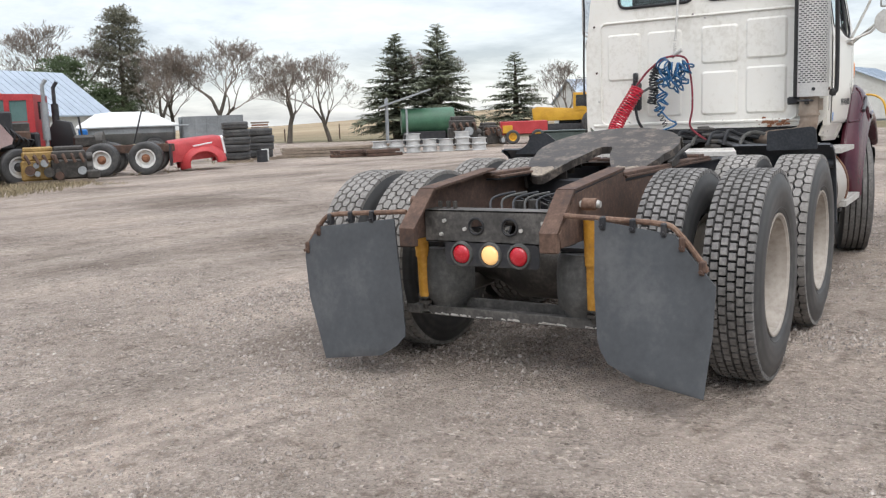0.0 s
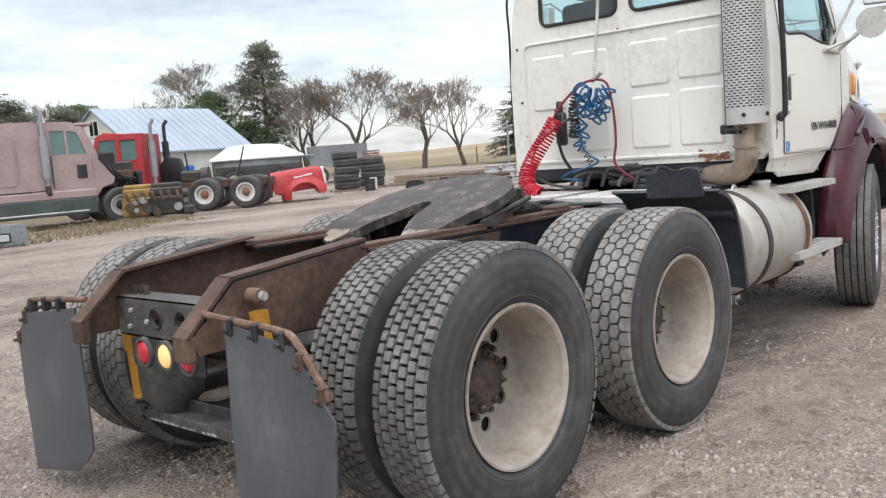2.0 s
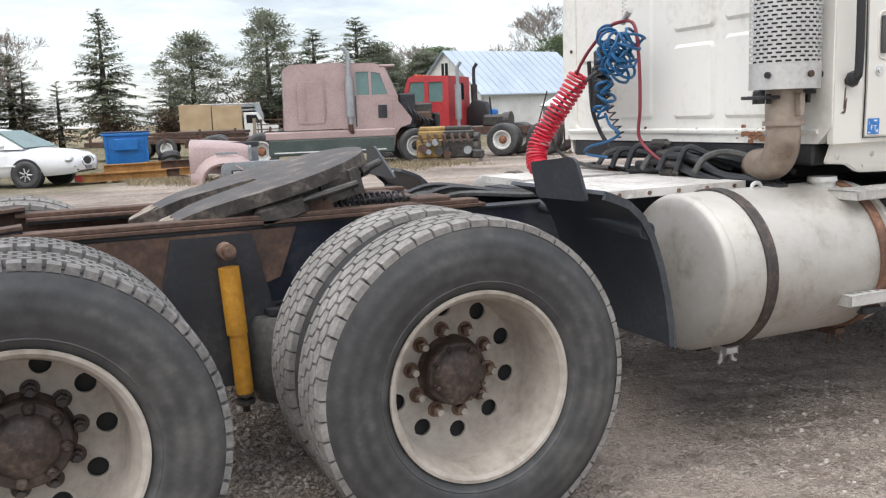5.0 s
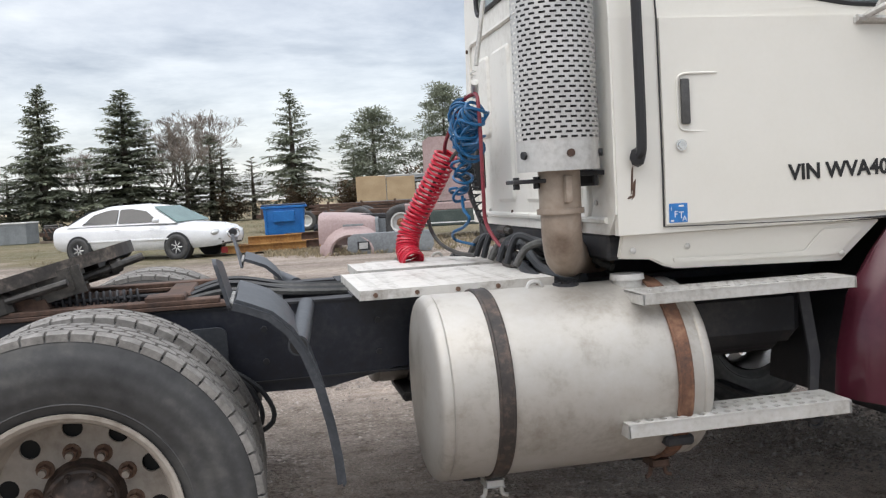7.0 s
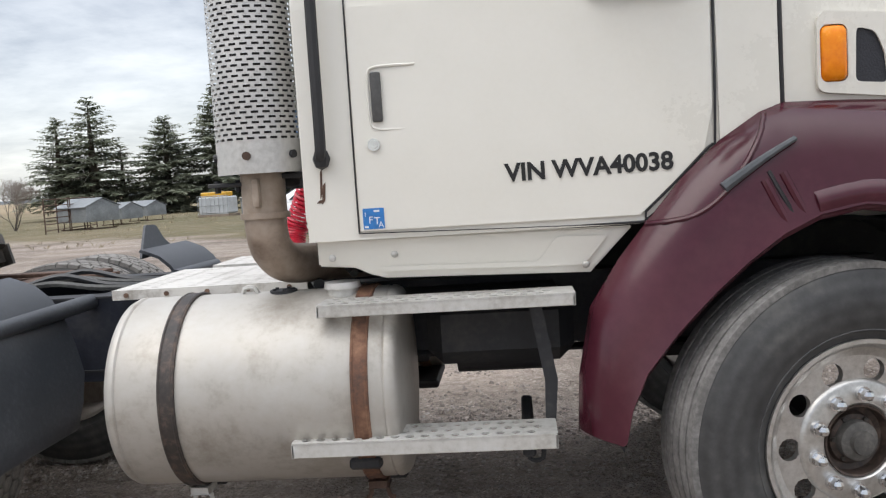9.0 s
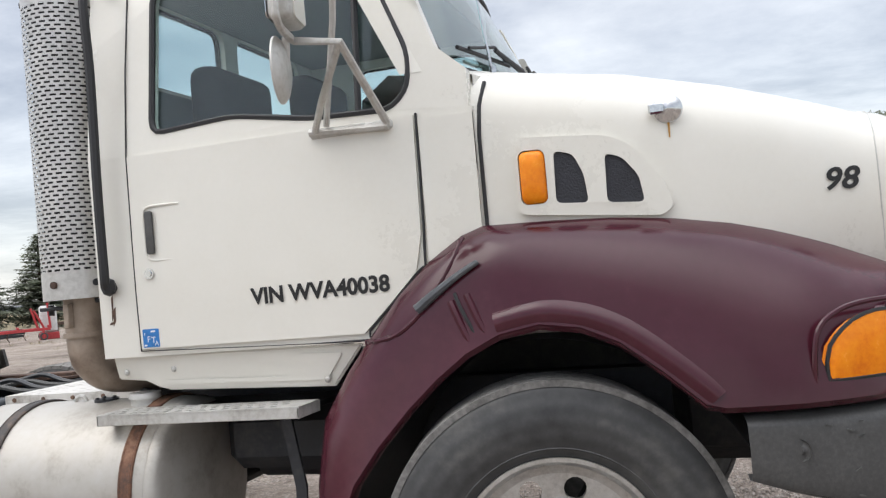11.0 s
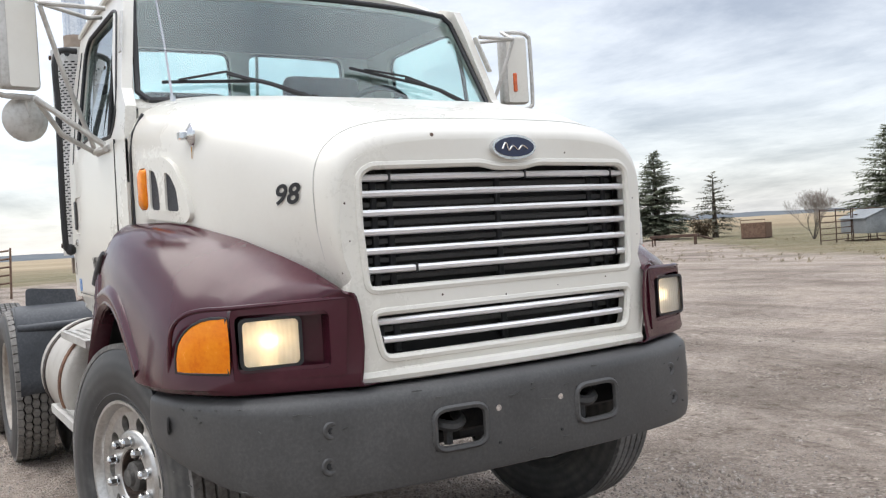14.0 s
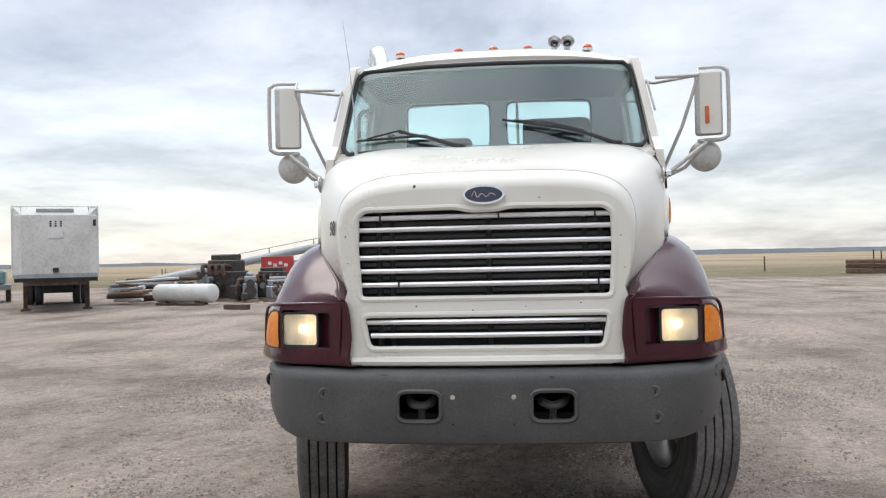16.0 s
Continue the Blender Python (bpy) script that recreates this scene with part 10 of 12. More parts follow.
for y in (-1.1, 1.04):
    slab(db, "side", GREYPAINT, -1.6, 1.6, y, y + 0.06, 0.95, 2.05, 0.01)
    for k in range(6):
        slab(db, "stake", GREYPAINT, -1.55 + 0.6 * k, -1.47 + 0.6 * k, y - 0.03 if y < 0 else y + 0.05, y + 0.01 if y < 0 else y + 0.09, 0.95, 2.05, 0.005)
for x in (-1.6, 1.54):
    slab(db, "end", GREYPAINT, x, x + 0.06, -1.1, 1.1, 0.95, 1.95, 0.01)
slab(db, "floor", GREYPAINT, -1.6, 1.6, -1.1, 1.1, 0.88, 0.96, 0.01)
for x in (-1.0, 1.0):
    for s in (-1, 1):
        road_wheel(db, x, s * 0.85, 0.45, 0.25, OLDWHITE)
    slab(db, "axle_beam", BLACKSTEEL, x - 0.08, x + 0.08, -0.85, 0.85, 0.38, 0.9, 0.01)

gm = thing("grain_cleaner", "grain cleaner with a green drum on a grey frame", "machine", spot(35.5, 24.0, -52))
for x in (-1.7, -0.7):
    for y in (-0.8, 0.8):
        slab(gm, "post", GALV, x, x + 0.1, y, y + 0.1, 0, 2.6 if x < -1 else 2.0, 0.01)
bm = B()
cyl(bm, (-0.9, 0, 1.35), (1.9, 0, 1.35), 0.68, None, 28)
part("drum", bm, MACHGREEN, gm, "green round drum", True)
slab(gm, "lower_case", BLACKSTEEL, -0.8, 1.4, -0.6, 0.6, 0.15, 0.8, 0.03)
bm = B()
box(bm, -2.1, 0.7, -0.9, 0.9, 0, 0.09, 0.01, Matrix.Translation((0, 0, 2.72)) @ Matrix.Rotation(radians(-17), 4, "Y"))
part("chute_roof", bm, GALV, gm, "sloping grey chute")
for x in (-0.5, 1.5):
    slab(gm, "foot", BLACKSTEEL, x, x + 0.15, -0.6, 0.6, 0, 0.7, 0.01)

# red implement, green bin, excavator, tractor
imp = thing("red_plough", "red farm implement with steel frame", "implement", spot(37.2, 19.3, -60))
slab(imp, "box", FADEDRED, -0.6, 1.8, -0.8, 0.8, 0.5, 1.15, 0.03)
slab(imp, "tow_frame", FADEDRED, -1.9, -0.6, -0.1, 0.1, 0.45, 0.6, 0.02)
slab(imp, "yellow_seat", WORKYELLOW, -0.5, 0.0, -0.9, -0.82, 0.55, 0.95, 0.02)
for x in (0.0, 1.3):
    road_wheel(imp, x, -0.95, 0.36, 0.2, WORKYELLOW)
    road_wheel(imp, x, 0.95, 0.36, 0.2, WORKYELLOW)
for k in range(6):
    rod(imp, "tine", RUST, [(-1.7 + 0.28 * k, -0.6, 0.55), (-1.8 + 0.28 * k, -0.75, 0.25), (-1.65 + 0.28 * k, -0.8, 0.0)], 0.025)
slab(imp, "deck", OLDWOOD, -1.9, 1.8, -0.7, 0.7, 0.40, 0.50, 0.01)
gbx = thing("green_box", "dark green steel bin on gravel", "bin", spot(27.5, 12.1, -60))
slab(gbx, "body", SKIRTGREEN, -0.8, 0.8, -0.5, 0.5, 0.05, 0.75, 0.04)
slab(gbx, "rim", SKIRTGREEN, -0.84, 0.84, -0.54, 0.54, 0.75, 0.80, 0.01)
for x in (-0.6, 0.5):
    slab(gbx, "skid", BLACKSTEEL, x, x + 0.1, -0.5, 0.5, 0, 0.06, 0.01)

ex = thing("excavator", "yellow tracked excavator with raised boom", "excavator", spot(48.7, 20.9, -65))
for s in (-1, 1):
    prism(ex, "track", BLACKSTEEL, round_poly([(-1.9, 0.05), (1.9, 0.05), (2.2, 0.45), (1.9, 0.85), (-1.9, 0.85), (-2.2, 0.45)], 0.25), s * 1.3 - 0.28, s * 1.3 + 0.28, "", 0.02)
    for k in range(5):
        bm = B()
        cyl(bm, (-1.5 + 0.75 * k, s * 1.3 - 0.30, 0.33), (-1.5 + 0.75 * k, s * 1.3 + 0.30, 0.33), 0.16, None, 14)
        part("roller", bm, GREASE, ex)
slab(ex, "slew_ring", BLACKSTEEL, -0.8, 0.8, -0.8, 0.8, 0.75, 1.05, 0.05)
prism(ex, "body", WORKYELLOW, [(-2.4, 1.05), (1.5, 1.05), (1.6, 1.35), (0.6, 1.75), (-2.2, 1.95), (-2.5, 1.8)], -1.2, 1.2, "", 0.06)
prism(ex, "cab", WORKYELLOW, [(0.1, 1.5), (1.5, 1.5), (1.6, 2.0), (1.3, 2.75), (0.1, 2.75)], -1.2, -0.3, "", 0.05)
prism(ex, "cab_window", DARKGLASS, [(0.25, 1.9), (1.4, 1.9), (1.2, 2.6), (0.25, 2.6)], -1.215, -1.19)
prism(ex, "boom", WORKYELLOW, [(0.9, 1.5), (1.3, 1.4), (2.6, 3.3), (4.4, 4.35), (4.3, 4.7), (2.2, 3.75)], -0.2, 0.3, "", 0.03)
prism(ex, "stick", WORKYELLOW, [(4.1, 4.7), (4.5, 4.5), (5.0, 2.4), (4.75, 2.3)], -0.15, 0.25, "", 0.02)
prism(ex, "bucket", BLACKSTEEL, [(4.6, 2.4), (5.1, 2.3), (5.2, 1.6), (4.6, 1.3), (4.2, 1.7)], -0.45, 0.55, "", 0.03)
rod(ex, "ram", GALV, [(1.4, 0.05, 1.35), (2.8, 0.05, 3.2)], 0.08)
tr = thing("tractor", "old tractor with red wheels", "tractor", spot(46.6, 18.3, -60))
for s in (-1, 1):
    road_wheel(tr, 0, s * 0.85, 0.85, 0.42, FADEDRED)
    road_wheel(tr, 2.3, s * 0.7, 0.45, 0.25, FADEDRED)
slab(tr, "hood", FADEDRED, 0.6, 2.7, -0.3, 0.3, 0.85, 1.45, 0.08)
slab(tr, "gearbox", GREASE, -0.4, 2.6, -0.25, 0.25, 0.55, 0.9, 0.05)
slab(tr, "seat", BLACKRUB, -0.2, 0.25, -0.25, 0.25, 1.05, 1.2, 0.05)
rod(tr, "steering_post", BLACKSTEEL, [(0.65, 0, 1.1), (0.35, 0, 1.6)], 0.03)
rod(tr, "exhaust", BLACKSTEEL, [(1.8, -0.1, 1.4), (1.8, -0.1, 2.2)], 0.04)


# ---------------------------------------------------------------- buildings
def gabled(at, length, width, eave, ridge, label, name, wall_mat, boards=True):
    """A gabled building: local X along the ridge, gable end at x = 0 facing -X."""
    t = thing(name, label, "building", at)
    hw = width / 2
    slab(t, "foundation", GREYPAINT, 0, length, -hw, hw, -0.1, 0.18, 0)
    for s in (-1, 1):
        slab(t, "wall", wall_mat, 0.1, length - 0.1, s * hw - 0.06, s * hw + 0.06, 0.15, eave, 0)
        bm = B()
        rise = (ridge - eave)
        for y0, y1, z0, z1 in ((0, hw + 0.35, ridge, eave - rise * 0.35 / hw),):
            vs = [bm.verts.new(p) for p in ((-0.3, s * y0, z0), (length + 0.3, s * y0, z0), (length + 0.3, s * y1, z1), (-0.3, s * y1, z1))]
            bm.faces.new(vs if s < 0 else vs[::-1])
        thicken(bm, Vector((0, 0, 0.09)))
        roof = part("roof", bm, ROOFBLUE, t, "blue-grey metal roof")
        for k in range(int(length / 0.6)):
            x = 0.3 + 0.6 * k
            bm = B()
            tube(bm, [(x, s * 0.02, ridge + 0.10), (x, s * (hw + 0.33), eave - rise * 0.33 / hw + 0.10)], 0.025, 4)
            part("roof_seam", bm, ROOFBLUE, roof)
    for x in (0.0, length):
        gable = [(-hw, 0.15), (hw, 0.15), (hw, eave), (0, ridge), (-hw, eave)]
        bm = B()
        plate(bm, gable, [], lambda u, v, d, x=x: Vector((x - 0.05 + d, u, v)), 0.1)
        gw = part("gable_wall", bm, wall_mat, t)
        if boards and x == 0.0:
            z = 0.25
            while z < ridge - 0.25:
                w = hw if z < eave else hw * (ridge - z) / (ridge - eave)
                bm = B()
                vs = [bm.verts.new(p) for p in ((-0.055, -w, z), (-0.055, w, z), (-0.055, w, z + 0.19), (-0.055, -w, z + 0.19), (-0.085, -w, z), (-0.085, w, z))]
                for f in ((4, 5, 2, 3), (0, 1, 5, 4), (0, 4, 3), (1, 2, 5)):
                    bm.faces.new([vs[i] for i in f])
                part("clapboard", bm, wall_mat, gw)
                z += 0.2
    return t


barn = gabled(spot(24.9, 50.2, 10), 9.3, 7.5, 2.7, 5.4, "white clapboard farm building with blue-grey metal roof", "farm_building", OLDWHITE)
slab(barn, "gable_window_frame", OLDWHITE, -0.14, -0.04, -0.5, 0.5, 3.7, 4.8, 0.01)
slab(barn, "gable_window", DARKGLASS, -0.15, -0.12, -0.38, 0.38, 3.82, 4.68, 0.004)
slab(barn, "mullion", OLDWHITE, -0.165, -0.145, -0.03, 0.03, 3.8, 4.7, 0.003)
slab(barn, "barn_door", BROWNWOOD, -0.16, -0.05, -2.2, -1.0, 0.1, 2.2, 0.01, "brown wooden door")
slab(barn, "side_window", DARKGLASS, -0.14, -0.05, 1.6, 2.5, 1.2, 2.1, 0.01)
gabled(spot(74.0, 32.0, -42), 12, 7, 2.6, 4.6, "white shed with a blue-grey roof", "farm_shed", OLDWHITE, False)

# mobile homes and a small pickup at the far edge
def mobile_home(at, length, label, wall=None):
    t = thing("mobile_home", label, "mobile home", at)
    slab(t, "shell", wall or OLDWHITE, -length / 2, length / 2, -1.3, 1.3, 0.55, 3.0, 0.06)
    slab(t, "roof", ROOFBLUE, -length / 2 - 0.1, length / 2 + 0.1, -1.36, 1.36, 3.0, 3.12, 0.03)
    slab(t, "skirting", GREYPAINT, -length / 2 + 0.1, length / 2 - 0.1, -1.2, 1.2, 0, 0.56, 0)
    for k in range(3):
        x = lerp(-length / 2 + 1, length / 2 - 1.6, k / 2)
        slab(t, "window", DARKGLASS, x, x + 0.8, -1.325, -1.29, 1.5, 2.3, 0.005)
    slab(t, "door", GREYPAINT, 0.9, 1.6, -1.32, -1.29, 0.6, 2.4, 0.005)
    return t


mobile_home(spot(18.0, 64.0, -12), 7, "white mobile home at the edge of the trees")
mobile_home(spot(25.5, 62.5, -12), 6, "pale mobile home at the edge of the trees")
bt = thing("box_truck", "white pickup carrying tan crates", "truck", spot(10.5, 52.0, -8))
slab(bt, "bed", GREYPAINT, -2.6, 1.2, -1.0, 1.0, 0.7, 0.95, 0.02)
slab(bt, "crate", TANBOX, -2.5, -0.65, -0.95, 0.95, 0.95, 2.5, 0.02, "tan board crate")
slab(bt, "crate", TANBOX, -0.6, 1.15, -0.95, 0.95, 0.95, 2.4, 0.02, "tan board crate")
prism(bt, "cab", OLDWHITE, [(1.25, 0.5), (3.3, 0.5), (3.35, 1.1), (2.5, 1.25), (2.1, 1.95), (1.25, 1.95)], -0.95, 0.95, "", 0.05)
prism(bt, "cab_window", DARKGLASS, [(1.4, 1.3), (2.25, 1.3), (1.98, 1.8), (1.4, 1.8)], -0.965, -0.945)
for x in (-1.6, 2.6):
    for s in (-1, 1):
        road_wheel(bt, x, s * 0.85, 0.40, 0.24, OLDWHITE)
dt = thing("flat_trailer", "low flat trailer loaded with dark scrap", "trailer", spot(6.4, 34.5, -12))
slab(dt, "deck", RUST, -4.5, 4.5, -1.1, 1.1, 0.62, 0.78, 0.01)
for x in (-2.4, -1.4):
    for s in (-1, 1):
        road_wheel(dt, x, s * 1.0, 0.42, 0.24, OLDWHITE)
for k in range(7):
    slab(dt, "stake", RUST, -4.3 + 1.4 * k, -4.2 + 1.4 * k, -1.15, -1.1, 0.6, 1.15, 0.005)
slab(dt, "leg", RUST, 3.2, 3.35, -0.6, 0.6, 0, 0.65, 0.01)
plank_pile(pose(6.2, 34.5, 0.77, 0, 0, -12), 8, 4.0, "rusty brown scrap lying on a flat trailer", RUST, 11, 2, 1.4)

gabled(spot(74.5, 8.2, -8), 9, 7.5, 2.7, 4.3, "white garage with a low gable", "garage", OLDWHITE, False)
swing = thing("play_frame", "yellow and blue play equipment on the grass", "play frame", spot(66.0, 5.6, 60))
rod(swing, "arch", WORKYELLOW, smooth_line([(-1.6, 0, 0), (-1.2, 0, 1.5), (0, 0, 2.0), (1.2, 0, 1.5), (1.6, 0, 0)], 4), 0.08)
slab(swing, "panel", BLUEBIN, -0.4, 0.5, -0.1, 0.1, 0.0, 0.9, 0.05)
slab(swing, "slide", FADEDRED, 0.6, 2.2, -0.25, 0.25, 0.0, 0.5, 0.05)

# ---------------------------------------------------------------- white sedan
def sedan(at):
    t = thing("sedan_car", "white four-door sedan parked on the grass edge", "car", at)
    half = 0.90
    # lower body from lengthwise sections: (x, half width, sill, shoulder, top of deck)
    secs = [(-2.48, 0.62, 0.48, 0.74, 0.84), (-2.42, 0.78, 0.36, 0.76, 0.92), (-2.2, 0.86, 0.30, 0.78, 0.97), (-1.5, 0.90, 0.27, 0.79, 0.98), (0.0, 0.92, 0.26, 0.77, 0.95), (1.2, 0.91, 0.26, 0.76, 0.93),
            (1.9, 0.88, 0.28, 0.72, 0.86), (2.25, 0.80, 0.30, 0.66, 0.78), (2.42, 0.66, 0.34, 0.58, 0.68), (2.47, 0.50, 0.38, 0.52, 0.58)]
    rows = []
    for x, hw, z0, z1, z2 in secs:
        rows.append([Vector((x, y * hw, z)) for y, z in ((-0.86, z0), (-0.98, z0 + 0.12), (-1.0, lerp(z0, z1, 0.62)), (-0.985, z1), (-0.93, lerp(z1, z2, 0.6)), (-0.80, z2), (0, z2 + 0.035), (0.80, z2), (0.93, lerp(z1, z2, 0.6)), (0.985, z1), (1.0, lerp(z0, z1, 0.62)), (0.98, z0 + 0.12), (0.86, z0))])
    bm = B()
    loft(bm, rows, True, True, True)
    part("body", bm, CARWHITE, t, "", True, 40)
    cab = [(-1.95, 0.95), (-1.35, 1.30), (-0.75, 1.435), (0.05, 1.445), (0.55, 1.36), (1.32, 0.93)]
    rows = []
    for x, z in cab:
        f = (z - 0.93) / 0.52
        rows.append([Vector((x, y, zz)) for y, zz in ((-0.84, 0.93), (lerp(-0.84, -0.62, f), lerp(0.93, z, 0.88)), (lerp(-0.78, -0.5, f), z), (0, z + 0.02), (lerp(0.78, 0.5, f), z), (lerp(0.84, 0.62, f), lerp(0.93, z, 0.88)), (0.84, 0.93))])
    bm = B()
    loft(bm, rows)
    part("roof", bm, CARWHITE, t, "", True, 50)
    for s in (-1, 1):
        for win in ([(-1.45, 0.985), (-0.42, 0.985), (-0.42, 1.345), (-0.75, 1.335), (-1.15, 1.23)], [(-0.36, 0.985), (0.82, 0.985), (0.42, 1.27), (0.0, 1.345), (-0.36, 1.345)]):
            bm = B()
            plate(bm, win, [], lambda u, v, d, s=s: Vector((u, s * (0.862 - (v - 0.93) * 0.44 - d), v)), 0.012)
            part("side_window", bm, DARKGLASS, t, "dark tinted side window")
        slab(t, "side_moulding", CARWHITE, -1.25, 1.2, s * 0.925 - 0.012, s * 0.925 + 0.012, 0.52, 0.56, 0.004)
        for x in (-0.30, 0.72):
            slab(t, "door_handle", CARWHITE, x - 0.11, x + 0.03, s * 0.925 - 0.015, s * 0.925 + 0.02 * s, 0.80, 0.825, 0.004)
        bm = B()
        ball(bm, (0.86, s * 1.0, 1.02), 0.1, 10, (1.0, 1.1, 0.75))
        part("door_mirror", bm, CARWHITE, t, "", True)
        bm = B()
        ball(bm, (2.30, s * 0.60, 0.64), 0.15, 12, (0.75, 1.35, 0.62))
        part("headlamp", bm, LAMPGLASS, t, "clear oval headlamp", True)
        bm = B()
        ball(bm, (2.43, s * 0.48, 0.40), 0.05, 8, (0.6, 1.6, 0.8))
        part("fog_lamp", bm, BLACKSTEEL, t)
        for x in (-1.55, 1.36):
            bm = B()
            lathe(bm, [(0.0, -0.11), (0.37, -0.11), (0.37, 0.11), (0.0, 0.11)], 24, Matrix.Translation((x, s * 0.815, 0.335)))
            part("wheel_well", bm, BLACKSTEEL, t)
            w = road_wheel(t, x, s * 0.84, 0.325, 0.215, BLACKSTEEL)
            if s > 0:
                w.matrix_basis = w.matrix_basis @ Matrix.Rotation(math.pi, 4, "Z")
            for k in range(7):
                a = k * 6.283 / 7
                bm = B()
                tube(bm, [(0.03 * math.cos(a), -0.085, 0.03 * math.sin(a)), (0.18 * math.cos(a), -0.075, 0.18 * math.sin(a))], 0.018, 5)
                part("spoke", bm, SILVERRIM, w)
    bm = B()
    loft(bm, [[Vector((1.33, y * 0.80, 0.955)) for y in (-1, 0, 1)], [Vector((0.585, y * 0.60, 1.365)) for y in (-1, 0, 1)]])
    thicken(bm, Vector((0.012, 0, 0.016)))
    part("windscreen", bm, GREENGLASS, t, "pale reflecting windscreen")
    bm = B()
    loft(bm, [[Vector((-1.97, y * 0.78, 0.97)) for y in (-1, 0, 1)], [Vector((-1.37, y * 0.62, 1.31)) for y in (-1, 0, 1)]])
    thicken(bm, Vector((-0.012, 0, 0.016)))
    part("rear_window", bm, DARKGLASS, t)
    bm = B()
    ball(bm, (2.42, 0, 0.585), 0.2, 16, (0.34, 1.55, 0.62))
    part("grille", bm, BLACKSTEEL, t, "dark oval grille", True)
    bm = B()
    tube(bm, [(2.475, 0.31 * math.cos(a * 0.2618), 0.585 + 0.125 * math.sin(a * 0.2618)) for a in range(25)], 0.014, 6)
    part("grille_ring", bm, CHROME, t, "chrome grille ring", True)
    slab(t, "lower_intake", BLACKSTEEL, 2.38, 2.455, -0.42, 0.42, 0.33, 0.41, 0.01)
    slab(t, "plate_holder", GREYPAINT, 2.46, 2.50, -0.16, 0.16, 0.40, 0.48, 0.004)
    return t


sedan(spot(-1.0, 21.1, -27))

# ---------------------------------------------------------------- blue dumpster, beams, tyre
dp = thing("dumpster", "blue steel dumpster on the grass", "dumpster", spot(2.75, 27.4, -4))
prism(dp, "bin", BLUEBIN, [(-0.62, 0.14), (0.62, 0.14), (0.70, 1.12), (-0.70, 1.12)], -0.55, 0.55, "", 0.015)
slab(dp, "rim", BLUEBIN, -0.76, 0.76, -0.60, 0.60, 1.08, 1.16, 0.012)
slab(dp, "lid", BLACKLID, -0.74, 0.74, -0.58, 0.58, 1.16, 1.22, 0.015)
slab(dp, "lift_pocket", BLUEBIN, -0.36, 0.36, -0.66, -0.55, 0.62, 0.98, 0.01)
for x in (-0.66, 0.58):
    slab(dp, "side_rib", BLUEBIN, x, x + 0.08, -0.585, -0.55, 0.2, 1.08, 0.006)
for x in (-0.5, 0.5):
    for y in (-0.42, 0.42):
        bm = B()
        cyl(bm, (x - 0.03, y, 0.08), (x + 0.03, y, 0.08), 0.08, None, 12)
        part("caster", bm, BLACKRUB, dp)
lt = tagged(new("tyre"), "used black tyre leaning beside a dumpster", "tyre", "stacked used tyres")
set_mesh("casing", tyre_mesh(0.36, 0.22), lt, pose(0, 0, 0.30, 62, 0, 0))
lt.matrix_basis = spot(4.05, 27.1, 10)
sb = thing("steel_beams", "rusty yellow steel beams lying on the ground", "steel beams", spot(2.4, 20.6, 8))
for k, (y, z, x0, x1, m_) in enumerate(((-0.5, 0.05, -1.5, 0.6, BEAMORANGE), (-0.25, 0.05, -1.2, 1.0, RUST), (0.05, 0.05, -1.1, 1.6, BEAMORANGE), (0.35, 0.05, -0.8, 1.6, BEAMORANGE), (-0.40, 0.25, -0.9, 0.5, BEAMORANGE), (0.15, 0.25, 0.2, 1.6, RUST))):
    bm = B()
    plate(bm, [(-0.08, 0), (0.08, 0), (0.08, 0.02), (0.012, 0.02), (0.012, 0.18), (0.08, 0.18), (0.08, 0.2), (-0.08, 0.2), (-0.08, 0.18), (-0.012, 0.18), (-0.012, 0.02), (-0.08, 0.02)], [], lambda u, v, d, y=y, z=z, x0=x0: Vector((x0 + d, y + u, z + v)), x1 - x0)
    part("beam", bm, m_, sb)
for x in (-0.9, 0.5, 1.2):
    slab(sb, "bearer", OLDWOOD, x, x + 0.12, -0.6, 0.5, 0, 0.052, 0.005)
slab(sb, "red_cap", FADEDRED, -1.62, -1.45, -0.55, -0.42, 0.08, 0.24, 0.02, "red painted end")

# ---------------------------------------------------------------- stock trailer, dirt mound, corral
st = thing("stock_trailer", "grey slatted livestock trailer by the shrubs", "trailer", spot(11.9, 57.0, -6, 0.35))
for z0, z1 in ((0.55, 1.15), (1.28, 1.40), (1.52, 1.64), (1.76, 1.88), (2.0, 2.2)):
    for y in (-1.0, 0.96):
        slab(st, "side_slat", GALV, -1.8, 1.7, y, y + 0.04, z0, z1, 0.008)
for x in (-1.8, -0.6, 0.5, 1.66):
    for y in (-1.03, 0.99):
        slab(st, "post", GALV, x, x + 0.06, y, y + 0.04, 0.5, 2.2, 0.005)
prism(st, "nose", GALV, [(1.7, 0.55), (2.1, 0.55), (2.2, 1.4), (1.95, 2.2), (1.7, 2.2)], -1.0, 1.0, "", 0.03)
slab(st, "roof", OLDWHITE, -1.85, 1.95, -1.03, 1.03, 2.2, 2.27, 0.02)
slab(st, "end_gate", GALV, -1.85, -1.8, -1.0, 1.0, 0.5, 2.2, 0.01)
slab(st, "floor", BLACKSTEEL, -1.8, 2.0, -1.0, 1.0, 0.42, 0.55, 0.01)
for x in (-0.45, 0.40):
    for s in (-1, 1):
        road_wheel(st, x, s * 1.02, 0.38, 0.2, OLDWHITE).location.z = 0.38
set_mesh("spare_wheel", tyre_mesh(0.36, 0.22), st, pose(-0.9, -1.1, 1.0))
mound = B()
rngm = random.Random(77)
rows = []
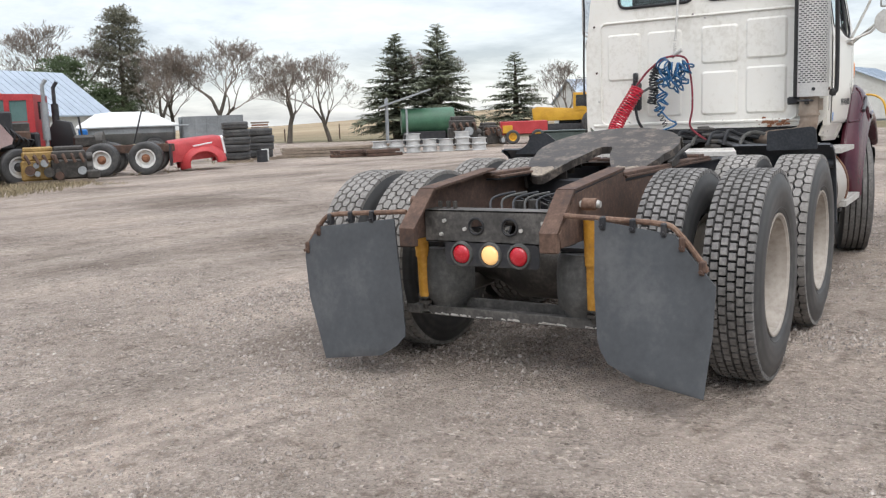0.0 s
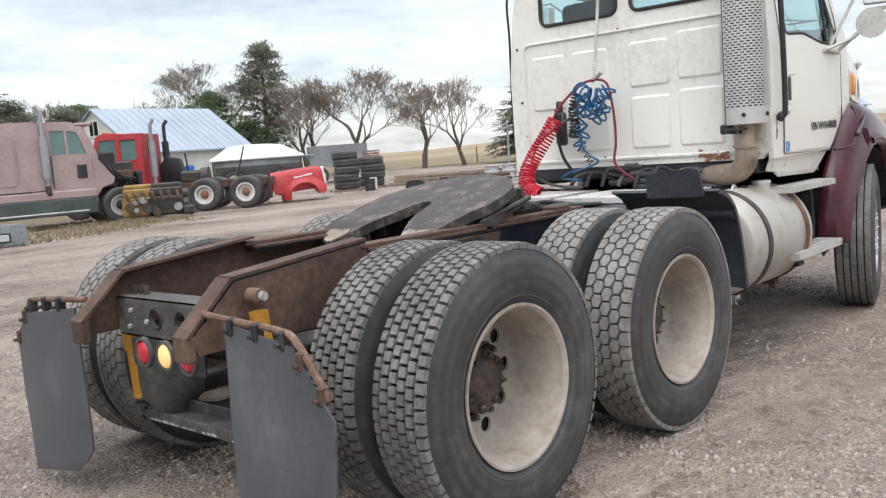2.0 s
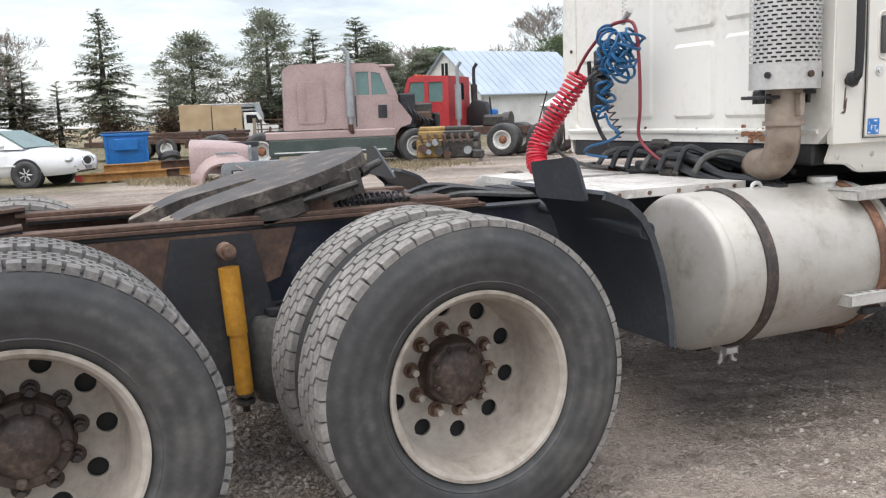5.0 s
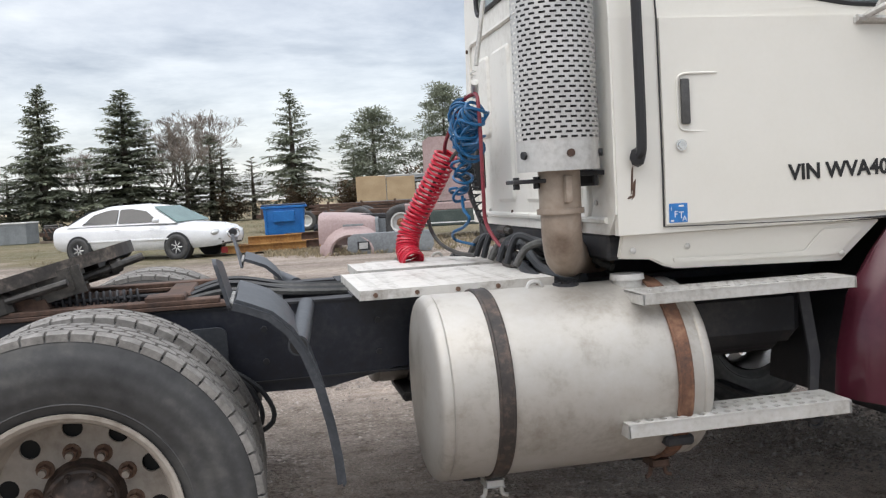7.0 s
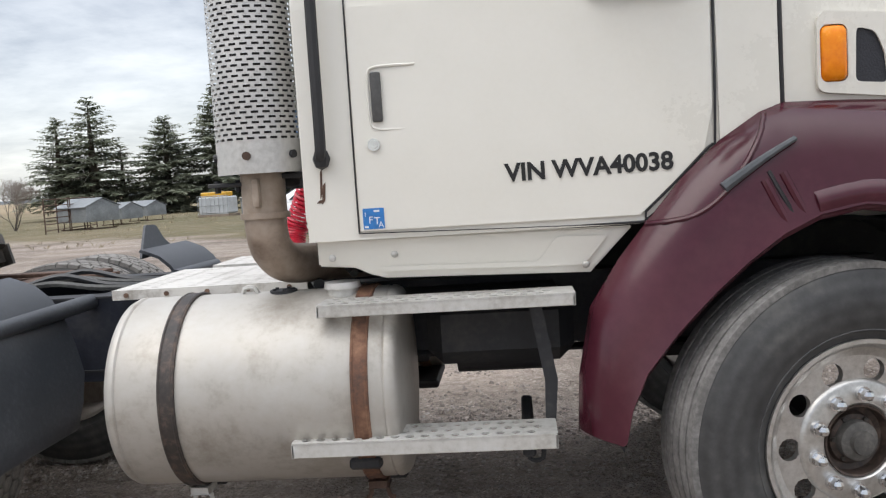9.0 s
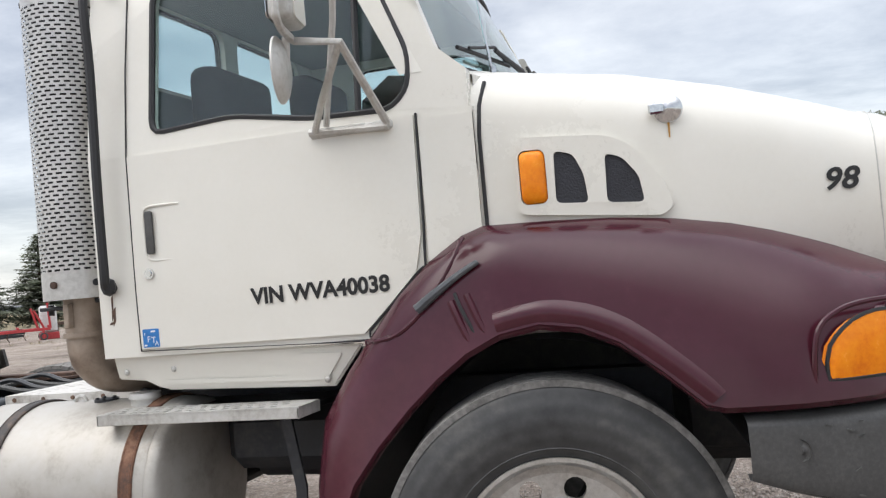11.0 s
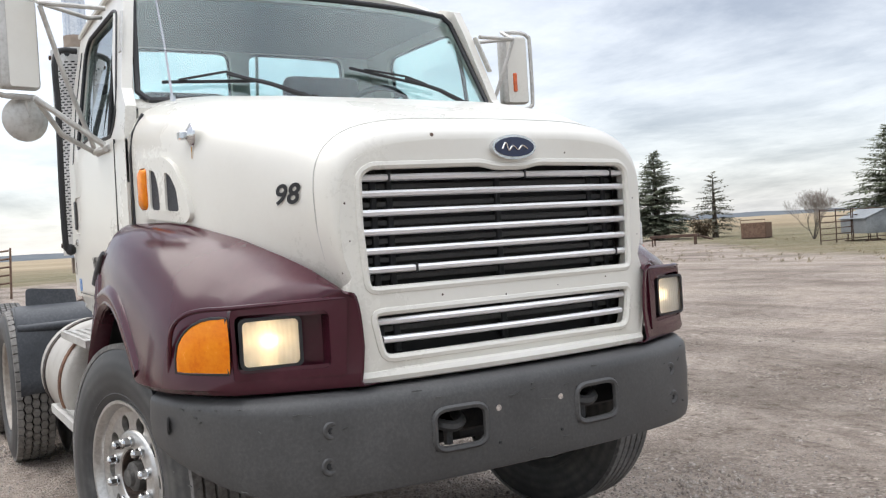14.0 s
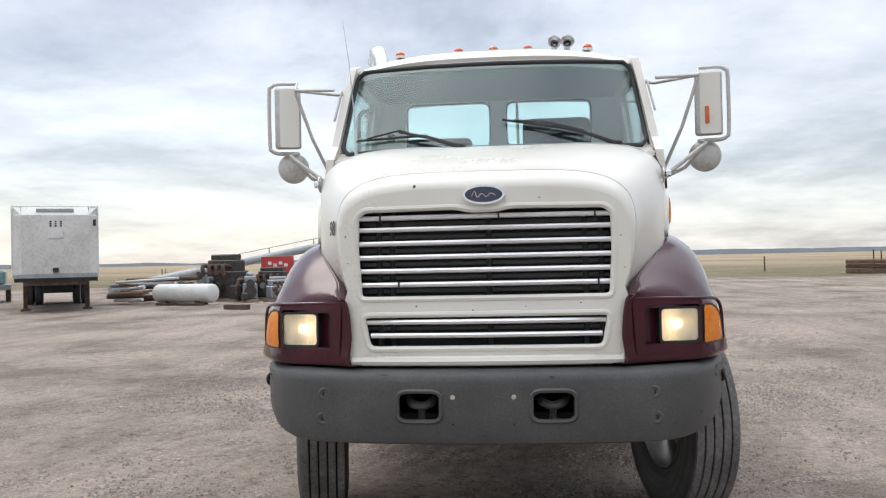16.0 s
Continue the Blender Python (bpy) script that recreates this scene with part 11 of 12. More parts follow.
for i in range(7):
    r = i / 6
    rows.append([Vector((2.9 * r * math.cos(a * 0.3927), 1.9 * r * math.sin(a * 0.3927), max(-0.03, 0.55 * (1 - r) ** 1.2 + rngm.uniform(-0.05, 0.05) * (1 - r) - 0.02))) for a in range(16)])
loft(mound, rows[1:], True, True)
bmesh.ops.recalc_face_normals(mound, faces=mound.faces[:])
DIRT = mat("bare_dirt", (0.27, 0.205, 0.145), 0.95, dark=(0.19, 0.14, 0.095), light=(0.36, 0.28, 0.205), big=1.5, fine=14, bump=0.5, dist=0.03)
dm = part("dirt_mound", mound, DIRT, None, "", True, 60)
tagged(dm, "low mound of bare brown dirt", "dirt mound")
dm.matrix_basis = spot(11.2, 52.0, 10)


def corral_panel(label="grey steel corral panel standing in a pen"):
    t = thing("corral_panel", label, "fence panel", group="corral panels")
    for k in range(6):
        z = 0.15 + 0.26 * k
        rod(t, "rail", RUST, [(0, 0, z), (2.6, 0, z)], 0.022, "", 6)
    for x in (0, 1.3, 2.6):
        rod(t, "upright", RUST, [(x, 0, 0), (x, 0, 1.5)], 0.026, "", 6)
    return t


panel = corral_panel()
panel.matrix_basis = spot(11.0, 45.3, -10)
for x, y, rz in ((13.6, 44.8, 0), (16.2, 44.8, -8), (18.8, 44.4, -60), (11.0, 45.3, 70), (12.0, 48.0, 0), (14.6, 48.0, -5), (17.2, 47.8, -20), (13.0, 46.4, 30), (15.4, 46.6, -25), (-15.8, 31.8, 96), (-16.0, 34.4, 92)):
    copy_thing(panel, spot(x, y, rz))
wood_post = thing("fence_post", "weathered grey wooden fence post", "fence post", spot(10.9, 45.0), "fence posts")
bm = B()
cyl(bm, (0, 0, -0.1), (0.02, 0, 1.55), 0.11, 0.095, 10)
part("post", bm, OLDWOOD, wood_post)
for x, y, k in ((13.5, 44.9, 1), (15.0, 45.0, 1.1), (16.2, 44.6, 1), (18.7, 44.5, 1.05), (19.5, 42.8, 0.9)):
    copy_thing(wood_post, spot(x, y, 20 * k) @ Matrix.Diagonal((1, 1, k, 1)))

# crates and tote by the spruces
tb_ = thing("wire_tote", "white caged tote with yellow straps", "tote", spot(-12.0, 42.5, -15))
slab(tb_, "tank", TOTEWHITE, -0.9, 0.9, -0.5, 0.5, 0.15, 1.05, 0.06)
for k in range(8):
    rod(tb_, "cage_bar", GALV, [(-0.92 + 0.263 * k, -0.54, 0.12), (-0.92 + 0.263 * k, -0.54, 1.1)], 0.014, "", 5)
for z in (0.14, 0.6, 1.1):
    rod(tb_, "cage_rail", GALV, [(-0.95, -0.54, z), (0.95, -0.54, z)], 0.016, "", 5)
slab(tb_, "base", OLDWOOD, -0.95, 0.95, -0.55, 0.55, 0, 0.14, 0.01)
slab(tb_, "load", WORKYELLOW, -0.8, 0.7, -0.4, 0.4, 1.05, 1.3, 0.05, "yellow machine parts")
cb_ = thing("concrete_box", "grey concrete box lying on the grass", "box", spot(-8.9, 39.6, -15))
slab(cb_, "shell", GREYPAINT, -0.75, 0.75, -0.55, 0.55, 0, 0.95, 0.02)
slab(cb_, "rim", OLDWHITE, -0.78, 0.78, -0.58, 0.58, 0.93, 0.99, 0.01)
engine(spot(-7.2, 38.6, 10), GREASE, "rusty engine part lying on the grass", 0.7, 15)


# ---------------------------------------------------------------- feeders, machines on the pasture
def feeder(label="grey sheet-steel calf feeder on short legs"):
    t = thing("calf_feeder", label, "feeder", group="grey feeders")
    prism(t, "body", GREYPAINT, [(-1.15, 0.45), (1.15, 0.45), (1.15, 1.30), (0.0, 1.75), (-1.15, 1.30)], -1.3, 1.3, "", 0.01)
    for s in (-1, 1):
        bm = B()
        loft(bm, [[Vector((0, -1.36, 1.78)), Vector((0, 1.36, 1.78))], [Vector((s * 1.28, -1.36, 1.28)), Vector((s * 1.28, 1.36, 1.28))]])
        thicken(bm, Vector((0, 0, 0.03)))
        part("lid", bm, GREYPAINT, t, "grey sheet lid")
    for x in (-0.9, 0.9):
        for y in (-1.0, 1.0):
            rod(t, "leg", RUST, smooth_line([(x, y, 0.5), (x, y, 0.15), (x * 1.12, y, 0.02)], 3), 0.035, "", 6)
    for s in (-1, 1):
        slab(t, "skid", RUST, -1.1, 1.1, s * 1.0 - 0.05, s * 1.0 + 0.05, 0.0, 0.06, 0.01)
    return t


fd = feeder()
fd.matrix_basis = spot(-15.6, 35.2, 65) @ Matrix.Diagonal((0.78, 0.78, 0.78, 1))
for x, y in ((-15.9, 39.2), (-16.2, 43.0)):
    copy_thing(fd, spot(x, y, 68) @ Matrix.Diagonal((0.78, 0.78, 0.78, 1)))
rb_ = thing("steel_bin", "rusty brown steel bin on the pasture", "bin", spot(-28.5, 43.3, 20) @ Matrix.Diagonal((0.75, 0.75, 0.75, 1)))
for y in (-0.8, 0.75):
    slab(rb_, "side", RUSTLIGHT, -1.0, 1.0, y, y + 0.05, 0.1, 1.3, 0.01)
for x in (-1.0, 0.95):
    slab(rb_, "end", RUSTLIGHT, x, x + 0.05, -0.8, 0.8, 0.1, 1.3, 0.01)
slab(rb_, "floor", RUST, -1.0, 1.0, -0.8, 0.8, 0.05, 0.12, 0)
rod(rb_, "hoop", RUST, [(-1.0, -0.8, 1.3), (-1.0, -0.8, 1.55), (1.0, -0.8, 1.55), (1.0, -0.8, 1.3)], 0.03)
slab(rb_, "skid", RUST, -1.1, 1.1, -0.1, 0.1, 0, 0.06, 0)


def red_implement(at, label, seed, wide=2.4):
    rng = random.Random(seed)
    t = thing("red_implement", label, "implement", at, "red implements on the pasture")
    for y in (-0.5, 0.4):
        slab(t, "frame_bar", FADEDRED, -wide / 2, wide / 2, y, y + 0.1, 0.42, 0.54, 0.01)
    for k in range(3):
        x = lerp(-wide / 2, wide / 2 - 0.1, k / 2)
        slab(t, "cross_bar", FADEDRED, x, x + 0.1, -0.5, 0.5, 0.54, 0.64, 0.01)
    for x in (-wide / 2 + 0.2, wide / 2 - 0.3):
        road_wheel(t, x, -0.55, 0.17, 0.1, FADEDRED)
        road_wheel(t, x, 0.55, 0.17, 0.1, FADEDRED)
        slab(t, "wheel_leg", FADEDRED, x - 0.04, x + 0.04, -0.6, 0.6, 0.12, 0.45, 0.01)
    for k in range(3):
        x = wide / 2 - 0.25 * k
        rod(t, "upright", FADEDRED, [(x, -0.3, 0.5), (x - rng.uniform(0, 0.5), -0.3, rng.uniform(1.2, 1.7))], 0.05, "", 6)
    for k in range(4):
        rod(t, "tine", RUST, [(lerp(-1, 1, k / 3), 0.3, 0.5), (lerp(-1, 1, k / 3) - 0.1, 0.5, 0.2), (lerp(-1, 1, k / 3), 0.55, 0.02)], 0.022, "", 5)
    return t


red_implement(spot(-24.5, 27.6, 46), "red wheeled implement on the pasture", 1, 2.6)
stp = thing("seed_box", "pale plastic seed box on a red frame", "seed box", spot(-23.9, 28.8, 46))
slab(stp, "box", TARP, -0.35, 0.35, -0.3, 0.3, 0.3, 1.5, 0.08)
slab(stp, "stand", FADEDRED, -0.4, 0.4, -0.35, 0.35, 0, 0.3, 0.02)
red_implement(spot(-32.8, 31.6, 40), "red seed drill among stored machinery", 2, 3.2)
rbx = thing("red_hopper", "red hopper box among stored machinery", "hopper", spot(-33.8, 33.1, 45))
prism(rbx, "box", FADEDRED, [(-1.0, 0.75), (1.0, 0.75), (1.15, 1.35), (-1.15, 1.35)], -0.6, 0.6, "", 0.02)
slab(rbx, "stand", BLACKSTEEL, -0.8, 0.8, -0.4, 0.4, 0, 0.76, 0.01)
slab(rbx, "upright", FADEDRED, 1.9, 2.05, -0.1, 0.05, 0.0, 2.3, 0.02, "red upright post")
plank_pile(spot(-32.8, 30.0, 46), 8, 5.0, "grey timbers and pipes lying on the pasture", GREYPAINT, 21, 2, 1.2)
plank_pile(spot(-31.3, 31.8, 46), 6, 4.2, "dark beams lying on the pasture", BLACKSTEEL, 22, 3, 0.8)
lf = thing("low_trailer_frame", "low rusty trailer frame on the pasture", "trailer frame", spot(-27.9, 35.6, 38))
for y in (-0.6, 0.5):
    slab(lf, "rail", RUST, -1.3, 1.3, y, y + 0.1, 0.45, 0.6, 0.01)
for x in (-1.25, 0.0, 1.15):
    slab(lf, "cross_bar", RUST, x, x + 0.1, -0.5, 0.5, 0.47, 0.58, 0.01)
for x in (-1.2, 1.1):
    for y in (-0.55, 0.5):
        slab(lf, "leg", RUST, x, x + 0.08, y, y + 0.08, 0, 0.46, 0.01)
rod(lf, "hitch", RUST, [(1.3, 0, 0.5), (2.1, 0, 0.25)], 0.04)
gw = thing("grain_wagon", "tall red grain wagon on the pasture", "wagon", spot(-46.4, 35.2, 40))
prism(gw, "bin", FADEDRED, [(-0.9, 1.1), (0.9, 1.1), (1.2, 3.0), (-1.2, 3.0)], -1.3, 1.3, "", 0.03)
slab(gw, "chassis", BLACKSTEEL, -1.3, 1.3, -0.9, 0.9, 0.75, 1.1, 0.02)
for x in (-1.0, 1.0):
    for s in (-1, 1):
        road_wheel(gw, x, s * 1.0, 0.5, 0.28, WORKYELLOW)
wt = thing("tank_trailer", "white tank on a small trailer", "tank trailer", spot(-52.0, 33.5, 40))
bm = B()
cyl(bm, (-1.1, 0, 1.15), (1.1, 0, 1.15), 0.6, None, 20)
part("tank", bm, OLDWHITE, wt, "", True)
for s in (-1, 1):
    road_wheel(wt, 0, s * 0.7, 0.35, 0.2, OLDWHITE)
slab(wt, "frame", BLACKSTEEL, -1.4, 1.6, -0.4, 0.4, 0.4, 0.58, 0.01)
slab(wt, "jack", BLACKSTEEL, 1.45, 1.55, -0.05, 0.05, 0, 0.45, 0.01)

# ---------------------------------------------------------------- sheet stack and far fence on the west side
ss = thing("sheet_stack", "rusty brown corrugated sheets stacked flat", "sheet stack", spot(-47.5, 22.2, 69))
for k in range(3):
    for x0, x1 in ((-2.2, 1.1), (1.2, 5.0)):
        slab(ss, "sheet", RUST if k % 2 else RUSTLIGHT, x0, x1 + 0.1 * (k % 3), -0.7, 0.7, 0.06 + 0.29 * k, 0.06 + 0.29 * k + 0.25, 0.05)
for x in (-2.5, 0.0, 3.5):
    slab(ss, "bearer", OLDWOOD, x, x + 0.15, -0.7, 0.7, 0, 0.062, 0)
steel_post = thing("fence_post", "thin steel fence post in the pasture", "fence post", spot(-58.0, 26.0), "fence posts")
bm = B()
cyl(bm, (0, 0, -0.1), (0, 0, 1.45), 0.06, 0.05, 6)
part("post", bm, RUST, steel_post)
for i in range(40):
    if 0 < i < 16:
        x, y = -58.0 - 1.5 * i + 0.4 * math.sin(i * 3), 26.0 - 7.5 * (i - 1)
    elif i >= 16:
        x, y = 46.0 + 3.2 * (i - 16), 62.0 - 3.6 * (i - 16)
    else:
        continue
    copy_thing(steel_post, spot(x, y, 11 * i) @ Matrix.Diagonal((1, 1, 0.9 + 0.15 * math.sin(i * 1.9), 1)))

# ---------------------------------------------------------------- flatbed with loads, auger, box trailer, scrap
fb = thing("flatbed_trailer", "long flatbed trailer with weathered deck", "trailer", spot(-35.4, -2.1, -9))
slab(fb, "deck", OLDWOOD, -13, 12, -1.25, 1.25, 1.18, 1.36, 0.01)
for s in (-1, 1):
    slab(fb, "side_rail", GALV, -13, 12, s * 1.27 - 0.03, s * 1.27 + 0.03, 1.12, 1.40, 0.01)
    slab(fb, "main_beam", BLACKSTEEL, -12, 11, s * 0.5 - 0.06, s * 0.5 + 0.06, 0.8, 1.18, 0.01)
    for x in (-11, -9.7):
        road_wheel(fb, x, s * 1.0, 0.5, 0.28, OLDWHITE)
    for x in (9.6, 7.2):
        slab(fb, "landing_leg", RUST, x - 0.08, x + 0.08, s * 0.9 - 0.08, s * 0.9 + 0.08, 0.05, 1.18, 0.01)
        slab(fb, "sand_shoe", RUST, x - 0.2, x + 0.2, s * 0.9 - 0.18, s * 0.9 + 0.18, 0, 0.06, 0.01)
    rod(fb, "leg_brace", RUST, [(9.6, s * 0.9, 0.4), (8.6, s * 0.6, 1.15)], 0.035)
slab(fb, "front_board", RUST, 11.9, 12.0, -1.25, 1.25, 0.95, 1.4, 0.01)
yt = thing("yellow_tub", "yellow steel tub on a flatbed", "tub", pose(-24.9, -3.8, 1.35, 0, 0, -9))
prism(yt, "tub", BEAMORANGE, [(-0.7, 0), (0.7, 0), (0.8, 0.72), (-0.8, 0.72)], -0.7, 0.7, "", 0.03)
slab(yt, "rim", TANBOX, -0.84, 0.84, -0.74, 0.74, 0.70, 0.77, 0.01)
rx = thing("red_crate", "dark red crate on a flatbed", "crate", pose(-27.6, -3.35, 1.35, 0, 0, -9))
slab(rx, "crate", WINEPAINT, -0.8, 0.8, -0.8, 0.8, 0, 1.0, 0.02)
slab(rx, "lid", WINEPAINT, -0.84, 0.84, -0.84, 0.84, 1.0, 1.06, 0.01)
gh = thing("long_trailer_box", "long white-grey trailer box with dark top", "trailer", spot(-58.0, -2.0, 60))
slab(gh, "body", OLDWHITE, -4.0, 4.0, -1.2, 1.2, 0.8, 2.5, 0.03)
slab(gh, "cover", BLACKSTEEL, -4.1, 4.1, -1.25, 1.25, 2.5, 2.75, 0.05, "dark tarp cover")
for x in (-2.5, -1.3, 2.5):
    for s in (-1, 1):
        road_wheel(gh, x, s * 0.95, 0.48, 0.28, OLDWHITE)
slab(gh, "frame", BLACKSTEEL, -4, 4, -0.5, 0.5, 0.5, 0.82, 0.01)
lg = thing("loading_gate", "rusty steel loading gate leaning by a trailer", "gate", spot(-29.0, 1.0, 40))
for k in range(5):
    rod(lg, "rail", RUSTLIGHT, [(-0.9, 0, 0.5 + 0.3 * k), (0.9, 0, 0.6 + 0.3 * k)], 0.035, "", 6)
for x in (-0.9, -0.3, 0.3, 0.9):
    rod(lg, "upright", RUSTLIGHT, [(x, 0, 0.0), (x, 0.1, 1.9)], 0.04, "", 6)
ag = thing("grain_auger", "long grey grain auger tube raised on wheels", "auger", spot(-46.0, -13.0, 0))
AUG0, AUG1 = Vector((15.0, -6.6, 0.3)), Vector((-5.0, 8.0, 4.2))
rod(ag, "tube", GALV, [AUG0, AUG1], 0.22, "dull grey steel tube", 14)
rod(ag, "spout", RUST, [AUG1, AUG1 + Vector((0.25, 0.5, -0.35))], 0.2, "", 10)
for s in (-1, 1):
    base = Vector((4.0 + 0.9 * s, 1.4 + 1.2 * s, 0.4))
    rod(ag, "leg", GALV, [base, AUG0.lerp(AUG1, 0.75)], 0.05)
    rod(ag, "strut", GALV, [base, AUG0.lerp(AUG1, 0.35)], 0.045)
    road_wheel(ag, base.x, base.y, 0.38, 0.2, OLDWHITE)
for k in range(7):
    c = AUG0.lerp(AUG1, 0.12 + 0.13 * k)
    rod(ag, "truss_post", GALV, [c, c + Vector((0, 0, 0.5))], 0.03, "", 6)
rod(ag, "truss_cable", GALV, [AUG0.lerp(AUG1, 0.1), AUG0.lerp(AUG1, 0.3) + Vector((0, 0, 0.5)), AUG0.lerp(AUG1, 0.85) + Vector((0, 0, 0.5)), AUG0.lerp(AUG1, 0.97)], 0.022, "", 6)
rs = thing("red_sign_panel", "red steel panel standing behind scrap", "panel", spot(-33.0, -12.0, 75))
slab(rs, "panel", FADEDRED, -0.9, 0.9, -0.04, 0.04, 0.45, 1.75, 0.01)
for x in (-0.7, 0.7):
    slab(rs, "post", BLACKSTEEL, x - 0.05, x + 0.05, 0.04, 0.12, 0, 1.7, 0.005)
for k in range(4):
    slab(rs, "mark", OLDWHITE, -0.5 + 0.3 * k, -0.3 + 0.3 * k, -0.048, -0.04, 1.35 - 0.1 * (k % 2), 1.5 - 0.1 * (k % 2), 0.002, "worn white mark")

bx = thing("box_trailer", "white box trailer on landing legs", "trailer", spot(-18.2, -15.2, 28.5))
for s in (-1, 1):
    slab(bx, "side_wall", OLDWHITE, -9.0, 1.0, s * 1.25 - 0.03, s * 1.25 + 0.03, 1.15, 3.35, 0.02)
slab(bx, "roof", OLDWHITE, -9.0, 0.95, -1.28, 1.28, 3.33, 3.40, 0.02)
prism(bx, "front_wall", OLDWHITE, [(0.93, 1.15), (1.30, 1.15), (1.30, 3.08), (0.93, 3.38)], -0.98, 0.98, "grimy white front wall", 0.02)
for s in (-1, 1):
    bm = B()
    loft(bm, [[Vector((0.96, s * 1.27, z)), Vector((1.28, s * 0.97, z))] for z in (1.15, 2.1, 3.08)])
    bm.faces.new([bm.verts.new(p) for p in ((0.96, s * 1.27, 3.08), (1.28, s * 0.97, 3.08), (0.94, s * 1.0, 3.38), (0.94, s * 1.27, 3.38))])
    thicken(bm, Vector((-0.03, 0, 0)))
    part("corner_panel", bm, OLDWHITE, bx)
slab(bx, "bottom_rail", GALV, 1.22, 1.33, -1.22, 1.22, 1.10, 1.24, 0.01)
slab(bx, "lamp_bar", GALV, 1.10, 1.20, -0.55, 0.55, 3.16, 3.30, 0.02)
slab(bx, "plate_pocket", OLDWHITE, 1.30, 1.33, -0.22, 0.22, 2.35, 2.62, 0.004)
for i in range(3):
    for j in range(3):
        slab(bx, "gland", BLACKSTEEL, 1.298, 1.325, -0.17 + 0.15 * i, -0.11 + 0.15 * i, 2.72 + 0.07 * j, 2.76 + 0.07 * j, 0.004)
slab(bx, "vent", BLACKSTEEL, 1.10, 1.13, 1.05, 1.2, 2.75, 2.95, 0.004)
slab(bx, "connector_box", BLACKSTEEL, 1.31, 1.40, -0.08, 0.08, 1.28, 1.42, 0.01)
slab(bx, "floor", BLACKSTEEL, -9.0, 1.25, -1.2, 1.2, 0.98, 1.14, 0.01)
slab(bx, "coupler_plate", RUST, -0.6, 1.2, -0.95, 0.95, 0.86, 1.0, 0.01)
for s in (-1, 1):
    slab(bx, "landing_leg", RUST, -0.75, -0.60, s * 0.95 - 0.07, s * 0.95 + 0.07, 0.06, 1.0, 0.01)
    slab(bx, "sand_shoe", RUST, -0.85, -0.5, s * 0.95 - 0.15, s * 0.95 + 0.15, 0, 0.07, 0.01)
    for x in (-7.5, -6.2):
        road_wheel(bx, x, s * 1.0, 0.5, 0.27, OLDWHITE)
        road_wheel(bx, x, s * 0.68, 0.5, 0.27, OLDWHITE)
slab(bx, "axle_box", BLACKSTEEL, -8.2, -5.6, -0.55, 0.55, 0.45, 0.99, 0.02)
pt_ = thing("propane_tank", "long white propane tank on steel skids", "tank", spot(-20.9, -11.9, 70))
bm = B()
cyl(bm, (-1.2, 0, 0.42), (1.2, 0, 0.42), 0.33, None, 24)
part("shell", bm, OLDWHITE, pt_, "chipped white tank shell", True, 50)
for s in (-1, 1):
    bm = B()
    ball(bm, (s * 1.2, 0, 0.42), 0.33, 16, (0.5, 1, 1))
    part("end_cap", bm, OLDWHITE, pt_, "", True)
for x in (-0.7, 0.7):
    slab(pt_, "saddle", RUST, x - 0.06, x + 0.06, -0.3, 0.3, 0.0, 0.16, 0.01)
slab(pt_, "skid", RUST, -1.1, 1.1, -0.35, -0.28, 0, 0.08, 0.01)
ps = thing("pipe_pile", "loose heap of rusty and white pipes", "pipes", spot(-22.6, -14.0, 60))
rngp = random.Random(5)
